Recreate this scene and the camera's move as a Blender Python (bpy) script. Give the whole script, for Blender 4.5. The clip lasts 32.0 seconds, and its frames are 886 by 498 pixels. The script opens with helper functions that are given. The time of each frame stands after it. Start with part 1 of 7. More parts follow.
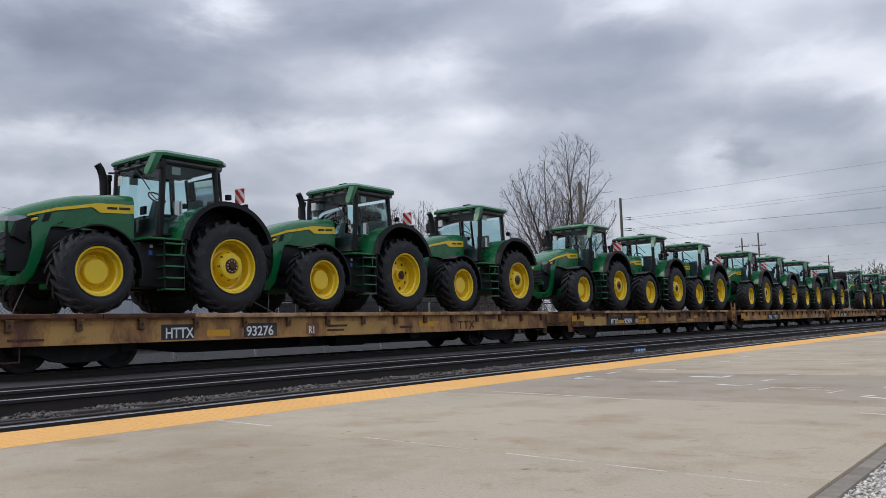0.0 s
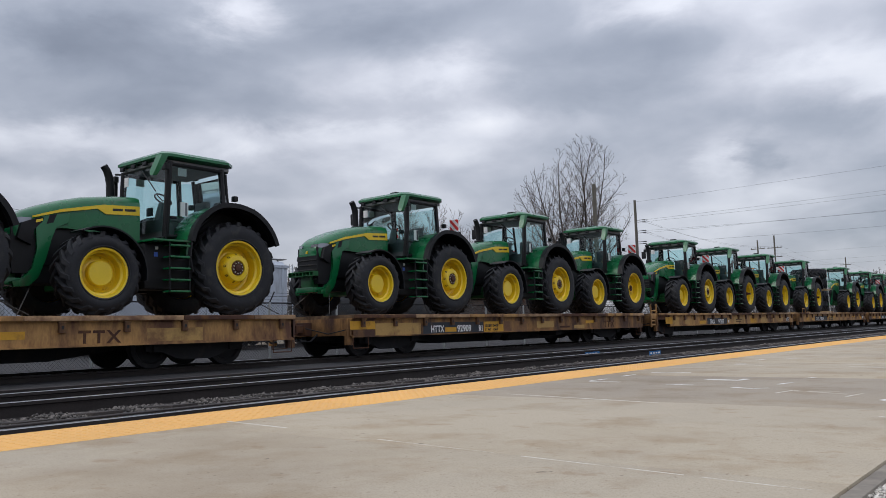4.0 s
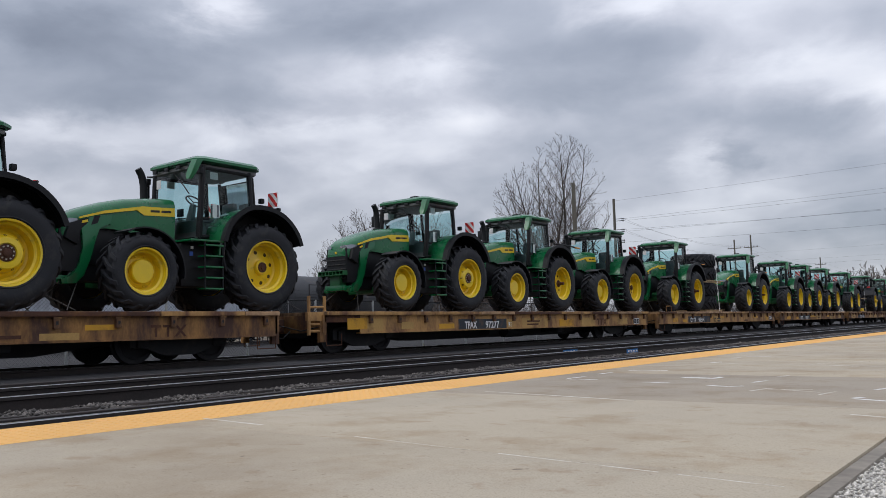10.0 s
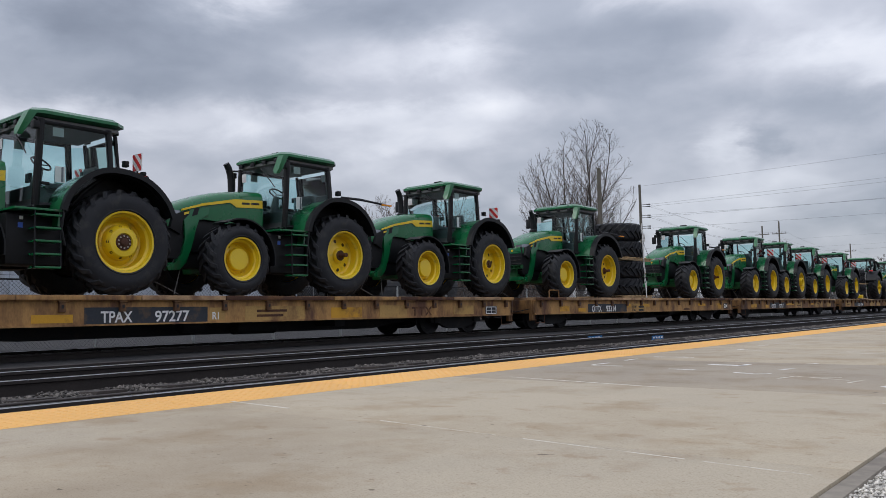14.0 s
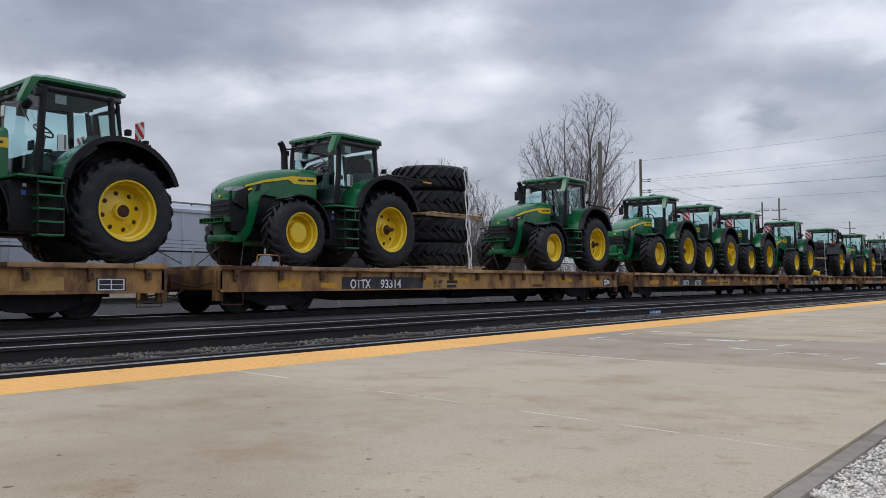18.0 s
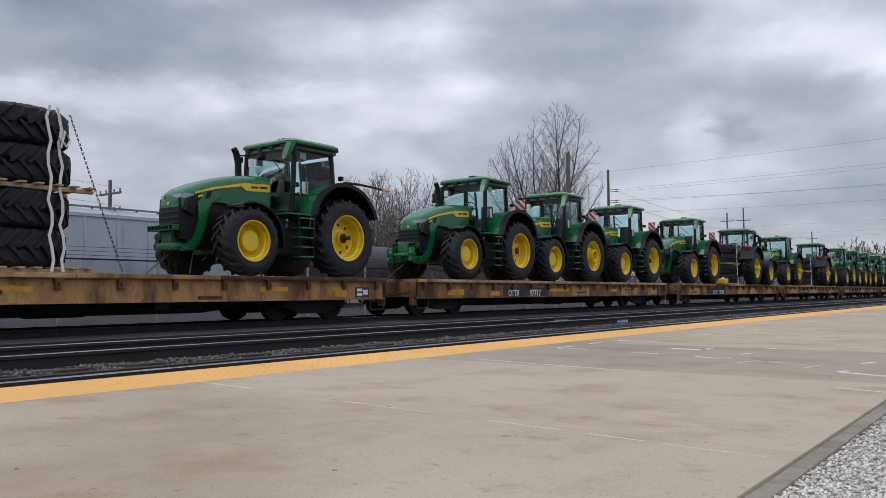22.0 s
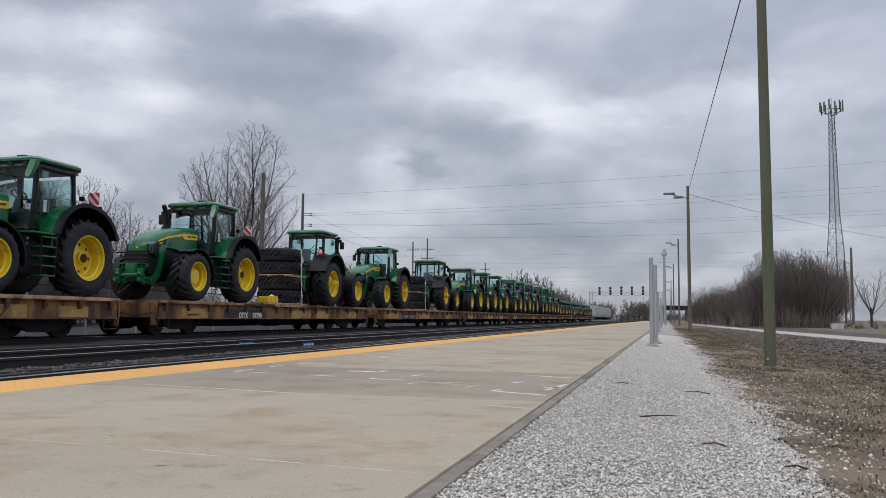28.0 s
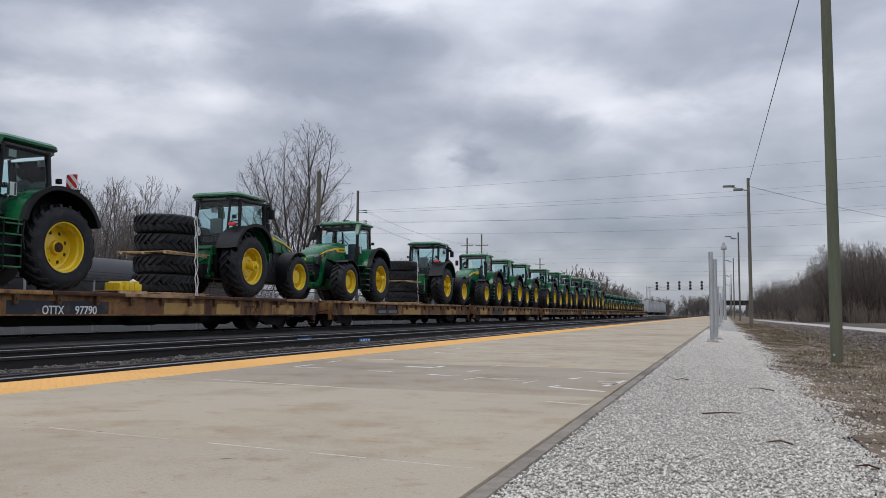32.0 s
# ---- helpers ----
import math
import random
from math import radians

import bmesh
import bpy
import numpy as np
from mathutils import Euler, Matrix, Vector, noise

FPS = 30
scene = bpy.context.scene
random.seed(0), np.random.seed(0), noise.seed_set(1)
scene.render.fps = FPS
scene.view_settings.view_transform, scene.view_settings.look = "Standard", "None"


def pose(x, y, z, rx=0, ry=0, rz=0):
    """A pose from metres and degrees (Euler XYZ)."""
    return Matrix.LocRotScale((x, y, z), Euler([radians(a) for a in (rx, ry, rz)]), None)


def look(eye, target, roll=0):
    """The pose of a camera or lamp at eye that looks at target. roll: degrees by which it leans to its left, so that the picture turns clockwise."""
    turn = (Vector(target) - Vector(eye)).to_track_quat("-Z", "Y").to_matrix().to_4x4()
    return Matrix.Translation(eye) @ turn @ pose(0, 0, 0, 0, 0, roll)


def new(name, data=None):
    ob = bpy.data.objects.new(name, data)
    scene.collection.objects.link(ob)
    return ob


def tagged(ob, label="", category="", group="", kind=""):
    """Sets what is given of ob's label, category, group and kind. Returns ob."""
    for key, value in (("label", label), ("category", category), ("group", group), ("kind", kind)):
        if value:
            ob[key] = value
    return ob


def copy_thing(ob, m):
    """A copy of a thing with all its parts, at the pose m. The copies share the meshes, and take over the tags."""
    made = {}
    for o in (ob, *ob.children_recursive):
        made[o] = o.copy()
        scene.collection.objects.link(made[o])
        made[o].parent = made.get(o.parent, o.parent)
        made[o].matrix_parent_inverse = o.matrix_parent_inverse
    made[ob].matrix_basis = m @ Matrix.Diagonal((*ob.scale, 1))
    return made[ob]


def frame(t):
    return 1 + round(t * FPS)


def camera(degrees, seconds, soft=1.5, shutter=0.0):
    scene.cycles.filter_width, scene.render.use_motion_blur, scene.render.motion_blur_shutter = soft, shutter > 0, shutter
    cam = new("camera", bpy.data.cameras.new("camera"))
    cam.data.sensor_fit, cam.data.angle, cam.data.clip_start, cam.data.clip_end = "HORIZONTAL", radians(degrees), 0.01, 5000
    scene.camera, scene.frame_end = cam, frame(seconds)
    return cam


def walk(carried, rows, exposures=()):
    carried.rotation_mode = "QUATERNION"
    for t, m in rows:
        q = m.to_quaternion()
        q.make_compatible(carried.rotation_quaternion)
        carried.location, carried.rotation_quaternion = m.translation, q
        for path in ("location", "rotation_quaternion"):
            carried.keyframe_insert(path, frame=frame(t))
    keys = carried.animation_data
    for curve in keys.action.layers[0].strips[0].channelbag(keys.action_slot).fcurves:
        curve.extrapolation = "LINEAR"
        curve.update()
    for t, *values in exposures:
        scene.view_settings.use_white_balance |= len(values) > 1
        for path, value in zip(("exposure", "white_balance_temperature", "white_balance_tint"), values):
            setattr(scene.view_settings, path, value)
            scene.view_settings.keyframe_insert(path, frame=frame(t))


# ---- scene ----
cam = camera(57.61, 32.0, soft=0.6)
PATH = [
    (0, 0.005, 0.004, 0.450, 95.54, 1.70, 38.16),
    (0.5, 0.005, 0.004, 0.450, 95.18, 1.90, 38.18),
    (1, 0.004, 0.004, 0.450, 95.01, 2.09, 38.29),
    (1.5, 0.004, 0.003, 0.450, 95.03, 2.25, 38.35),
    (2, 0.004, 0.003, 0.450, 95.18, 2.18, 38.38),
    (2.5, 0.004, 0.003, 0.450, 95.45, 2.07, 38.43),
    (4.5, 0.002, 0.002, 0.450, 95.76, 1.60, 39.28),
    (5, 0.002, 0.001, 0.450, 95.68, 1.68, 39.33),
    (5.5, 0.002, 0.002, 0.450, 95.67, 1.69, 39.29),
    (6, 0.002, 0.002, 0.450, 95.67, 1.72, 39.23),
    (6.5, 0.002, 0.002, 0.450, 95.70, 1.50, 39.10),
    (7, 0.003, 0.002, 0.450, 95.79, 1.31, 38.96),
    (7.5, 0.003, 0.002, 0.450, 95.88, 1.23, 38.86),
    (8, 0.003, 0.003, 0.450, 96.02, 1.35, 38.80),
    (8.5, 0.004, 0.003, 0.450, 96.05, 1.53, 38.55),
    (9, 0.005, 0.004, 0.450, 95.94, 1.62, 38.20),
    (9.5, 0.005, 0.004, 0.450, 95.77, 1.62, 37.88),
    (10, 0.006, 0.005, 0.450, 95.51, 1.38, 37.65),
    (10.5, 0.006, 0.005, 0.450, 95.28, 1.19, 37.67),
    (11, 0.005, 0.004, 0.450, 95.05, 1.07, 37.94),
    (11.5, 0.005, 0.004, 0.450, 94.92, 1.01, 38.25),
    (12, 0.004, 0.003, 0.450, 94.82, 0.92, 38.54),
    (12.5, 0.003, 0.002, 0.450, 94.71, 1.11, 38.87),
    (13, 0.002, 0.002, 0.450, 94.62, 1.15, 39.08),
    (13.5, 0.002, 0.002, 0.450, 94.62, 1.17, 39.24),
    (15.5, 0.001, 0.001, 0.450, 93.86, 0.61, 39.62),
    (16, 0.001, 0.001, 0.450, 93.62, 0.50, 39.52),
    (16.5, 0.002, 0.001, 0.450, 93.39, 0.48, 39.35),
    (17, 0.002, 0.002, 0.450, 93.16, 0.44, 39.20),
    (17.5, 0.002, 0.002, 0.450, 92.87, 0.39, 39.15),
    (18, 0.002, 0.002, 0.450, 92.55, 0.36, 39.26),
    (18.5, 0.002, 0.001, 0.450, 92.33, 0.36, 39.33),
    (19, 0.002, 0.001, 0.450, 92.25, 0.48, 39.33),
    (19.5, 0.002, 0.002, 0.450, 92.16, 0.57, 39.28),
    (20, 0.002, 0.002, 0.450, 92.13, 0.66, 39.20),
    (20.5, 0.002, 0.002, 0.450, 92.11, 0.69, 39.11),
    (21, 0.003, 0.002, 0.450, 92.30, 0.67, 38.93),
    (21.5, 0.004, 0.003, 0.450, 92.63, 0.49, 38.41),
    (22, 0.008, 0.006, 0.450, 93.21, 0.41, 37.08),
    (22.5, 0.014, 0.011, 0.450, 94.06, 0.40, 34.72),
    (23, 0.021, 0.016, 0.450, 94.73, 0.44, 32.00),
    (23.5, 0.030, 0.020, 0.450, 95.09, 0.50, 29.17),
    (24, 0.037, 0.025, 0.450, 95.29, 0.38, 26.52),
    (24.5, 0.045, 0.028, 0.450, 95.35, 0.29, 24.01),
    (25, 0.053, 0.031, 0.450, 95.35, 0.05, 21.34),
    (25.5, 0.061, 0.035, 0.450, 95.17, -0.18, 18.70),
    (26, 0.068, 0.037, 0.450, 94.96, -0.29, 16.47),
    (26.5, 0.073, 0.038, 0.450, 94.79, -0.36, 15.14),
    (28.5, 0.071, 0.037, 0.450, 94.84, -0.60, 15.71),
    (29, 0.069, 0.037, 0.450, 94.80, -0.71, 16.17),
    (29.5, 0.068, 0.037, 0.450, 94.87, -0.71, 16.59),
    (30, 0.067, 0.036, 0.450, 94.90, -0.80, 16.98),
    (30.5, 0.066, 0.036, 0.450, 94.89, -0.71, 17.37),
    (31, 0.064, 0.035, 0.450, 94.84, -0.62, 17.82),
    (31.5, 0.062, 0.035, 0.450, 94.71, -0.46, 18.50),
    (32, 0.060, 0.034, 0.450, 94.51, -0.35, 19.27),
]
walk(cam, [(r[0], pose(*r[1:])) for r in PATH], [(0, 0.0), (21.5, 0.0), (24.5, -0.09), (32, -0.09)])


# ---- sky and light: an overcast day ----
SUN_EL, SUN_AZ = radians(38), radians(200)
world = bpy.data.worlds.new("overcast_sky")
scene.world = world
world.use_nodes = True


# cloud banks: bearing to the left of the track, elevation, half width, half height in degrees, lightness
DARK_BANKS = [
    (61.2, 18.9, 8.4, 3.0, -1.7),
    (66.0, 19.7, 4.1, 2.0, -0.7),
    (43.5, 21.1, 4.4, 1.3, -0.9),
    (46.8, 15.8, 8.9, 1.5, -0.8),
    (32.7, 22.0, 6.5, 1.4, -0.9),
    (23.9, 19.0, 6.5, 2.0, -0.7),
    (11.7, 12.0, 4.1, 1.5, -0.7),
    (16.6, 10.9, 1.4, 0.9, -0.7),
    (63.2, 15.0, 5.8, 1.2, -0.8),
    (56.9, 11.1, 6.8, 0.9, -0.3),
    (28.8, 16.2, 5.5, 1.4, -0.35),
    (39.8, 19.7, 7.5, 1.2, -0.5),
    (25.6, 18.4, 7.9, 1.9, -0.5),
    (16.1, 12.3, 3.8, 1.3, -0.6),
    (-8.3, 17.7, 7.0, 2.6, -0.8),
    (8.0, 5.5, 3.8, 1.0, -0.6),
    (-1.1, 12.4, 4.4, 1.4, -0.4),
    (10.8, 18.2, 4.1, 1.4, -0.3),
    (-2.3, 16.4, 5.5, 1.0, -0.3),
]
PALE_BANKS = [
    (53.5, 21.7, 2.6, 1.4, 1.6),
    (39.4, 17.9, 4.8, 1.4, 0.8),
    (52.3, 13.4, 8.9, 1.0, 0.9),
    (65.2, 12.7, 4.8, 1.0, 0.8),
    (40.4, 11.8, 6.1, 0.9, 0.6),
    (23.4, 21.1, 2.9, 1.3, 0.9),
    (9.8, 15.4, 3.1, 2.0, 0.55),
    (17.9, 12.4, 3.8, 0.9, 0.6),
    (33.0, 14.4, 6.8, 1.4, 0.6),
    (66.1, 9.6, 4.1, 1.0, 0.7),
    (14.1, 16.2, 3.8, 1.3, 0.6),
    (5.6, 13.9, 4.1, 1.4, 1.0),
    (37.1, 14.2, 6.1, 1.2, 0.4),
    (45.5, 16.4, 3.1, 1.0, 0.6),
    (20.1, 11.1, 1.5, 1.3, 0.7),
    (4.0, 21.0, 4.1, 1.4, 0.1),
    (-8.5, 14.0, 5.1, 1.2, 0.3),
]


def sky_nodes():
    nt = world.node_tree
    N, L = nt.nodes, nt.links
    N.clear()

    def n(kind, **kw):
        node = N.new(kind)
        for k, v in kw.items():
            if k in node.inputs:
                node.inputs[k].default_value = v
        return node

    def m(op, a, b=None, c=None):
        node = N.new("ShaderNodeMath")
        node.operation = op
        for i, v in enumerate((a, b, c)):
            if v is None:
                continue
            if isinstance(v, (int, float)):
                node.inputs[i].default_value = v
            else:
                L.new(v, node.inputs[i])
        return node.outputs[0]

    tc = N.new("ShaderNodeTexCoord")
    sep = N.new("ShaderNodeSeparateXYZ")
    L.new(tc.outputs["Generated"], sep.inputs[0])
    up = m("MAXIMUM", sep.outputs[2], 0.0)
    # one flat cloud deck: the view direction meets a plane, so the masses draw out into bands towards the horizon
    lift = m("ADD", up, 0.34)
    deck = N.new("ShaderNodeCombineXYZ")
    L.new(m("DIVIDE", sep.outputs[0], lift), deck.inputs[0])
    L.new(m("DIVIDE", sep.outputs[1], lift), deck.inputs[1])
    deck.inputs[2].default_value = 3.7
    big = n("ShaderNodeTexNoise", Scale=1.9, Detail=3.0, Roughness=0.45, Distortion=0.25)
    small = n("ShaderNodeTexNoise", Scale=5.5, Detail=4.0, Roughness=0.45, Distortion=0.35)
    wisp = n("ShaderNodeTexNoise", Scale=15.0, Detail=5.0, Roughness=0.55, Distortion=0.5)
    for q in (big, small):
        L.new(deck.outputs[0], q.inputs["Vector"])
    flat = N.new("ShaderNodeMapping")
    flat.inputs["Scale"].default_value = (1.0, 1.0, 2.2)
    L.new(tc.outputs["Generated"], flat.inputs[0])
    L.new(flat.outputs[0], wisp.inputs["Vector"])
    mix = m("ADD", m("MULTIPLY", big.outputs[0], 0.34), m("MULTIPLY", small.outputs[0], 0.22))
    mix = m("ADD", m("ADD", mix, 0.232), m("MULTIPLY", m("SUBTRACT", wisp.outputs[0], 0.5), 0.05))
    # torn outlines: the banks are looked up at a bent bearing and elevation
    bend = n("ShaderNodeTexNoise", Scale=7.0, Detail=6.0, Roughness=0.60, Distortion=0.3)
    L.new(flat.outputs[0], bend.inputs["Vector"])
    bent = N.new("ShaderNodeSeparateColor")
    L.new(bend.outputs["Color"], bent.inputs[0])
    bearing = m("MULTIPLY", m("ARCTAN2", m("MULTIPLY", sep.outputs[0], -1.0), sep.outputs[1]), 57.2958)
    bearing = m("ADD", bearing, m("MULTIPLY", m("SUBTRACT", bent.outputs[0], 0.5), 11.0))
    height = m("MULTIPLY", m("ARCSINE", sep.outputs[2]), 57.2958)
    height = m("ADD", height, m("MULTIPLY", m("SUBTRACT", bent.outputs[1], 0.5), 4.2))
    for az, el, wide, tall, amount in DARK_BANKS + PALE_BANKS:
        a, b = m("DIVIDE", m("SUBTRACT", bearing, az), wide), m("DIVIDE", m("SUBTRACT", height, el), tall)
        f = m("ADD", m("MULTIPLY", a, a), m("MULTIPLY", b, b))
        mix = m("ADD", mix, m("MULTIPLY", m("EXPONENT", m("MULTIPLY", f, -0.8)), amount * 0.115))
    ramp = N.new("ShaderNodeValToRGB")
    r = ramp.color_ramp
    r.elements[0].position, r.elements[0].color = 0.22, (0.155, 0.175, 0.225, 1)
    r.elements[1].position, r.elements[1].color = 0.70, (0.80, 0.81, 0.86, 1)
    for p, c in ((0.34, (0.245, 0.272, 0.335, 1)), (0.445, (0.335, 0.362, 0.43, 1)), (0.53, (0.46, 0.48, 0.55, 1)), (0.60, (0.60, 0.62, 0.69, 1))):
        e = r.elements.new(p)
        e.color = c
    L.new(mix, ramp.inputs[0])
    # the overcast sky brightens towards the zenith
    gain = m("ADD", m("MULTIPLY", m("POWER", up, 1.4), 1.7), 0.80)
    cloud = N.new("ShaderNodeVectorMath")
    cloud.operation = "SCALE"
    L.new(ramp.outputs[0], cloud.inputs[0])
    L.new(gain, cloud.inputs["Scale"])
    sky = N.new("ShaderNodeTexSky")
    sky.sky_type = "NISHITA"
    sky.sun_disc = False
    sky.sun_elevation, sky.sun_rotation = SUN_EL, SUN_AZ
    b1 = n("ShaderNodeBackground", Strength=0.012)
    L.new(sky.outputs[0], b1.inputs[0])
    b2 = n("ShaderNodeBackground", Strength=1.10)
    L.new(cloud.outputs[0], b2.inputs[0])
    add = N.new("ShaderNodeAddShader")
    L.new(b1.outputs[0], add.inputs[0])
    L.new(b2.outputs[0], add.inputs[1])
    out = N.new("ShaderNodeOutputWorld")
    L.new(add.outputs[0], out.inputs[0])


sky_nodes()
sun = new("sun", bpy.data.lights.new("sun", "SUN"))
sun.data.energy, sun.data.angle, sun.data.color = 0.7, radians(24), (1.0, 0.97, 0.93)
sun.matrix_world = look((0, 0, 50), (0 - 50 * math.cos(SUN_EL) * math.sin(SUN_AZ), 0 - 50 * math.cos(SUN_EL) * math.cos(SUN_AZ), 50 - 50 * math.sin(SUN_EL)))


# ---- materials ----
def material(name, color, rough=0.6, metal=0.0, var=0.15, scale=3.0, bump=0.0, dirt=None, dirt_amount=0.0, coat=0.0, per_object=0.0, fine=None, stretch=None, spec=0.5):
    """A principled surface with two scales of variation, an optional dirt colour in blotches and a fine bump."""
    mat = bpy.data.materials.new(name)
    mat.use_nodes = True
    nt = mat.node_tree
    N, L = nt.nodes, nt.links
    bsdf = N["Principled BSDF"]
    bsdf.inputs["Metallic"].default_value = metal
    bsdf.inputs["Coat Weight"].default_value = coat
    bsdf.inputs["Specular IOR Level"].default_value = spec
    tc = N.new("ShaderNodeTexCoord")
    src = tc.outputs["Object"]
    if stretch:
        mp = N.new("ShaderNodeMapping")
        mp.inputs["Scale"].default_value = stretch
        L.new(src, mp.inputs[0])
        src = mp.outputs[0]
    n1 = N.new("ShaderNodeTexNoise")
    n1.inputs["Scale"].default_value, n1.inputs["Detail"].default_value = scale, 4.0
    n2 = N.new("ShaderNodeTexNoise")
    n2.inputs["Scale"].default_value, n2.inputs["Detail"].default_value = (fine or scale * 14), 3.0
    for q in (n1, n2):
        L.new(src, q.inputs["Vector"])
    ramp = N.new("ShaderNodeValToRGB")
    dark = [max(0.0, c * (1 - var)) for c in color]
    light = [min(1.0, c * (1 + var)) for c in color]
    ramp.color_ramp.elements[0].position, ramp.color_ramp.elements[1].position = 0.3, 0.7
    ramp.color_ramp.elements[0].color, ramp.color_ramp.elements[1].color = (*dark, 1), (*light, 1)
    avg = N.new("ShaderNodeMath")
    avg.operation = "MULTIPLY_ADD"
    L.new(n2.outputs[0], avg.inputs[0])
    avg.inputs[1].default_value = 0.45
    half = N.new("ShaderNodeMath")
    half.operation = "MULTIPLY"
    L.new(n1.outputs[0], half.inputs[0])
    half.inputs[1].default_value = 0.55
    L.new(half.outputs[0], avg.inputs[2])
    L.new(avg.outputs[0], ramp.inputs[0])
    col = ramp.outputs[0]
    if dirt:
        n3 = N.new("ShaderNodeTexNoise")
        n3.inputs["Scale"].default_value, n3.inputs["Detail"].default_value, n3.inputs["Roughness"].default_value = scale * 0.7, 8.0, 0.65
        L.new(src, n3.inputs["Vector"])
        mr = N.new("ShaderNodeMapRange")
        mr.inputs["From Min"].default_value, mr.inputs["From Max"].default_value = 0.62 - dirt_amount * 0.4, 0.74 - dirt_amount * 0.3
        L.new(n3.outputs[0], mr.inputs[0])
        mx = N.new("ShaderNodeMix")
        mx.data_type = "RGBA"
        L.new(mr.outputs[0], mx.inputs[0])
        L.new(col, mx.inputs[6])
        mx.inputs[7].default_value = (*dirt, 1)
        col = mx.outputs[2]
    if per_object:
        oi = N.new("ShaderNodeObjectInfo")
        hs = N.new("ShaderNodeHueSaturation")
        mr = N.new("ShaderNodeMapRange")
        mr.inputs["To Min"].default_value, mr.inputs["To Max"].default_value = 1 - per_object, 1 + per_object
        L.new(oi.outputs["Random"], mr.inputs[0])
        L.new(mr.outputs[0], hs.inputs["Value"])
        L.new(col, hs.inputs["Color"])
        col = hs.outputs[0]
    L.new(col, bsdf.inputs["Base Color"])
    rr = N.new("ShaderNodeMapRange")
    rr.inputs["To Min"].default_value, rr.inputs["To Max"].default_value = max(0.03, rough - 0.1), min(1.0, rough + 0.1)
    L.new(n1.outputs[0], rr.inputs[0])
    L.new(rr.outputs[0], bsdf.inputs["Roughness"])
    if bump:
        b = N.new("ShaderNodeBump")
        b.inputs["Strength"].default_value, b.inputs["Distance"].default_value = 0.6, bump
        L.new(n2.outputs[0], b.inputs["Height"])
        L.new(b.outputs[0], bsdf.inputs["Normal"])
    return mat


def glass_material(name, tint=(0.76, 0.94, 0.945), clear=0.95):
    """Thin tinted pane: clear with a gloss on top."""
    mat = bpy.data.materials.new(name)
    mat.use_nodes = True
    N, L = mat.node_tree.nodes, mat.node_tree.links
    N.clear()
    tr, gl = N.new("ShaderNodeBsdfTransparent"), N.new("ShaderNodeBsdfGlossy")
    tr.inputs[0].default_value = (*[c * clear for c in tint], 1)
    gl.inputs["Roughness"].default_value = 0.03
    fr = N.new("ShaderNodeFresnel")
    fr.inputs["IOR"].default_value = 1.5
    mx = N.new("ShaderNodeMixShader")
    out = N.new("ShaderNodeOutputMaterial")
    L.new(fr.outputs[0], mx.inputs[0])
    L.new(tr.outputs[0], mx.inputs[1])
    L.new(gl.outputs[0], mx.inputs[2])
    L.new(mx.outputs[0], out.inputs[0])
    return mat


# ---- mesh tools ----
def finish(bm, mat, smooth=35):
    me = bpy.data.meshes.new("mesh")
    bmesh.ops.recalc_face_normals(bm, faces=bm.faces)
    bm.to_mesh(me)
    bm.free()
    me.materials.append(mat)
    if smooth:
        me.polygons.foreach_set("use_smooth", [True] * len(me.polygons))
        me.set_sharp_from_angle(angle=radians(smooth))
    return me


def part(name, bm, mat, parent=None, label="", smooth=35):
    ob = new(name, finish(bm, mat, smooth))
    ob.parent = parent
    if label:
        tagged(ob, label)
    return ob


def again(ob, parent, m, label=""):
    """Another piece on the same mesh."""
    o = new(ob.name.split(".")[0], ob.data)
    o.parent = parent
    o.matrix_basis = m
    if label:
        tagged(o, label)
    return o


def thing(name, label, category, group="", kind="", m=None):
    ob = tagged(new(name), label, category, group, kind)
    if m:
        ob.matrix_basis = m
    return ob


def box(bm, x0, x1, y0, y1, z0, z1, bevel=0.0, m=None):
    vs = [bm.verts.new((x, y, z)) for x in (x0, x1) for y in (y0, y1) for z in (z0, z1)]
    fs = [bm.faces.new([vs[i] for i in q]) for q in ((0, 1, 3, 2), (4, 6, 7, 5), (0, 4, 5, 1), (2, 3, 7, 6), (0, 2, 6, 4), (1, 5, 7, 3))]
    if m:
        bmesh.ops.transform(bm, matrix=m, verts=vs)
    if bevel:
        es = list({e for fc in fs for e in fc.edges})
        bmesh.ops.bevel(bm, geom=es, offset=bevel, segments=2, affect="EDGES", profile=0.6)
    return bm


def tube(bm, pts, r, seg=8, caps=True):
    """A round bar along points; r: one radius or one a point."""
    pts = [Vector(p) for p in pts]
    rs = r if isinstance(r, (list, tuple)) else [r] * len(pts)
    rings, ref = [], None
    for i, p in enumerate(pts):
        a = pts[max(i - 1, 0)]
        b = pts[min(i + 1, len(pts) - 1)]
        d = (b - a).normalized()
        if ref is None:
            ref = d.orthogonal().normalized()
        u = (ref - d * ref.dot(d)).normalized()
        ref = u
        v = d.cross(u)
        rings.append([bm.verts.new(p + (u * math.cos(k * math.tau / seg) + v * math.sin(k * math.tau / seg)) * rs[i]) for k in range(seg)])
    for a, b in zip(rings, rings[1:]):
        for k in range(seg):
            bm.faces.new((a[k], a[(k + 1) % seg], b[(k + 1) % seg], b[k]))
    if caps:
        bm.faces.new(rings[0][::-1])
        bm.faces.new(rings[-1])
    return bm


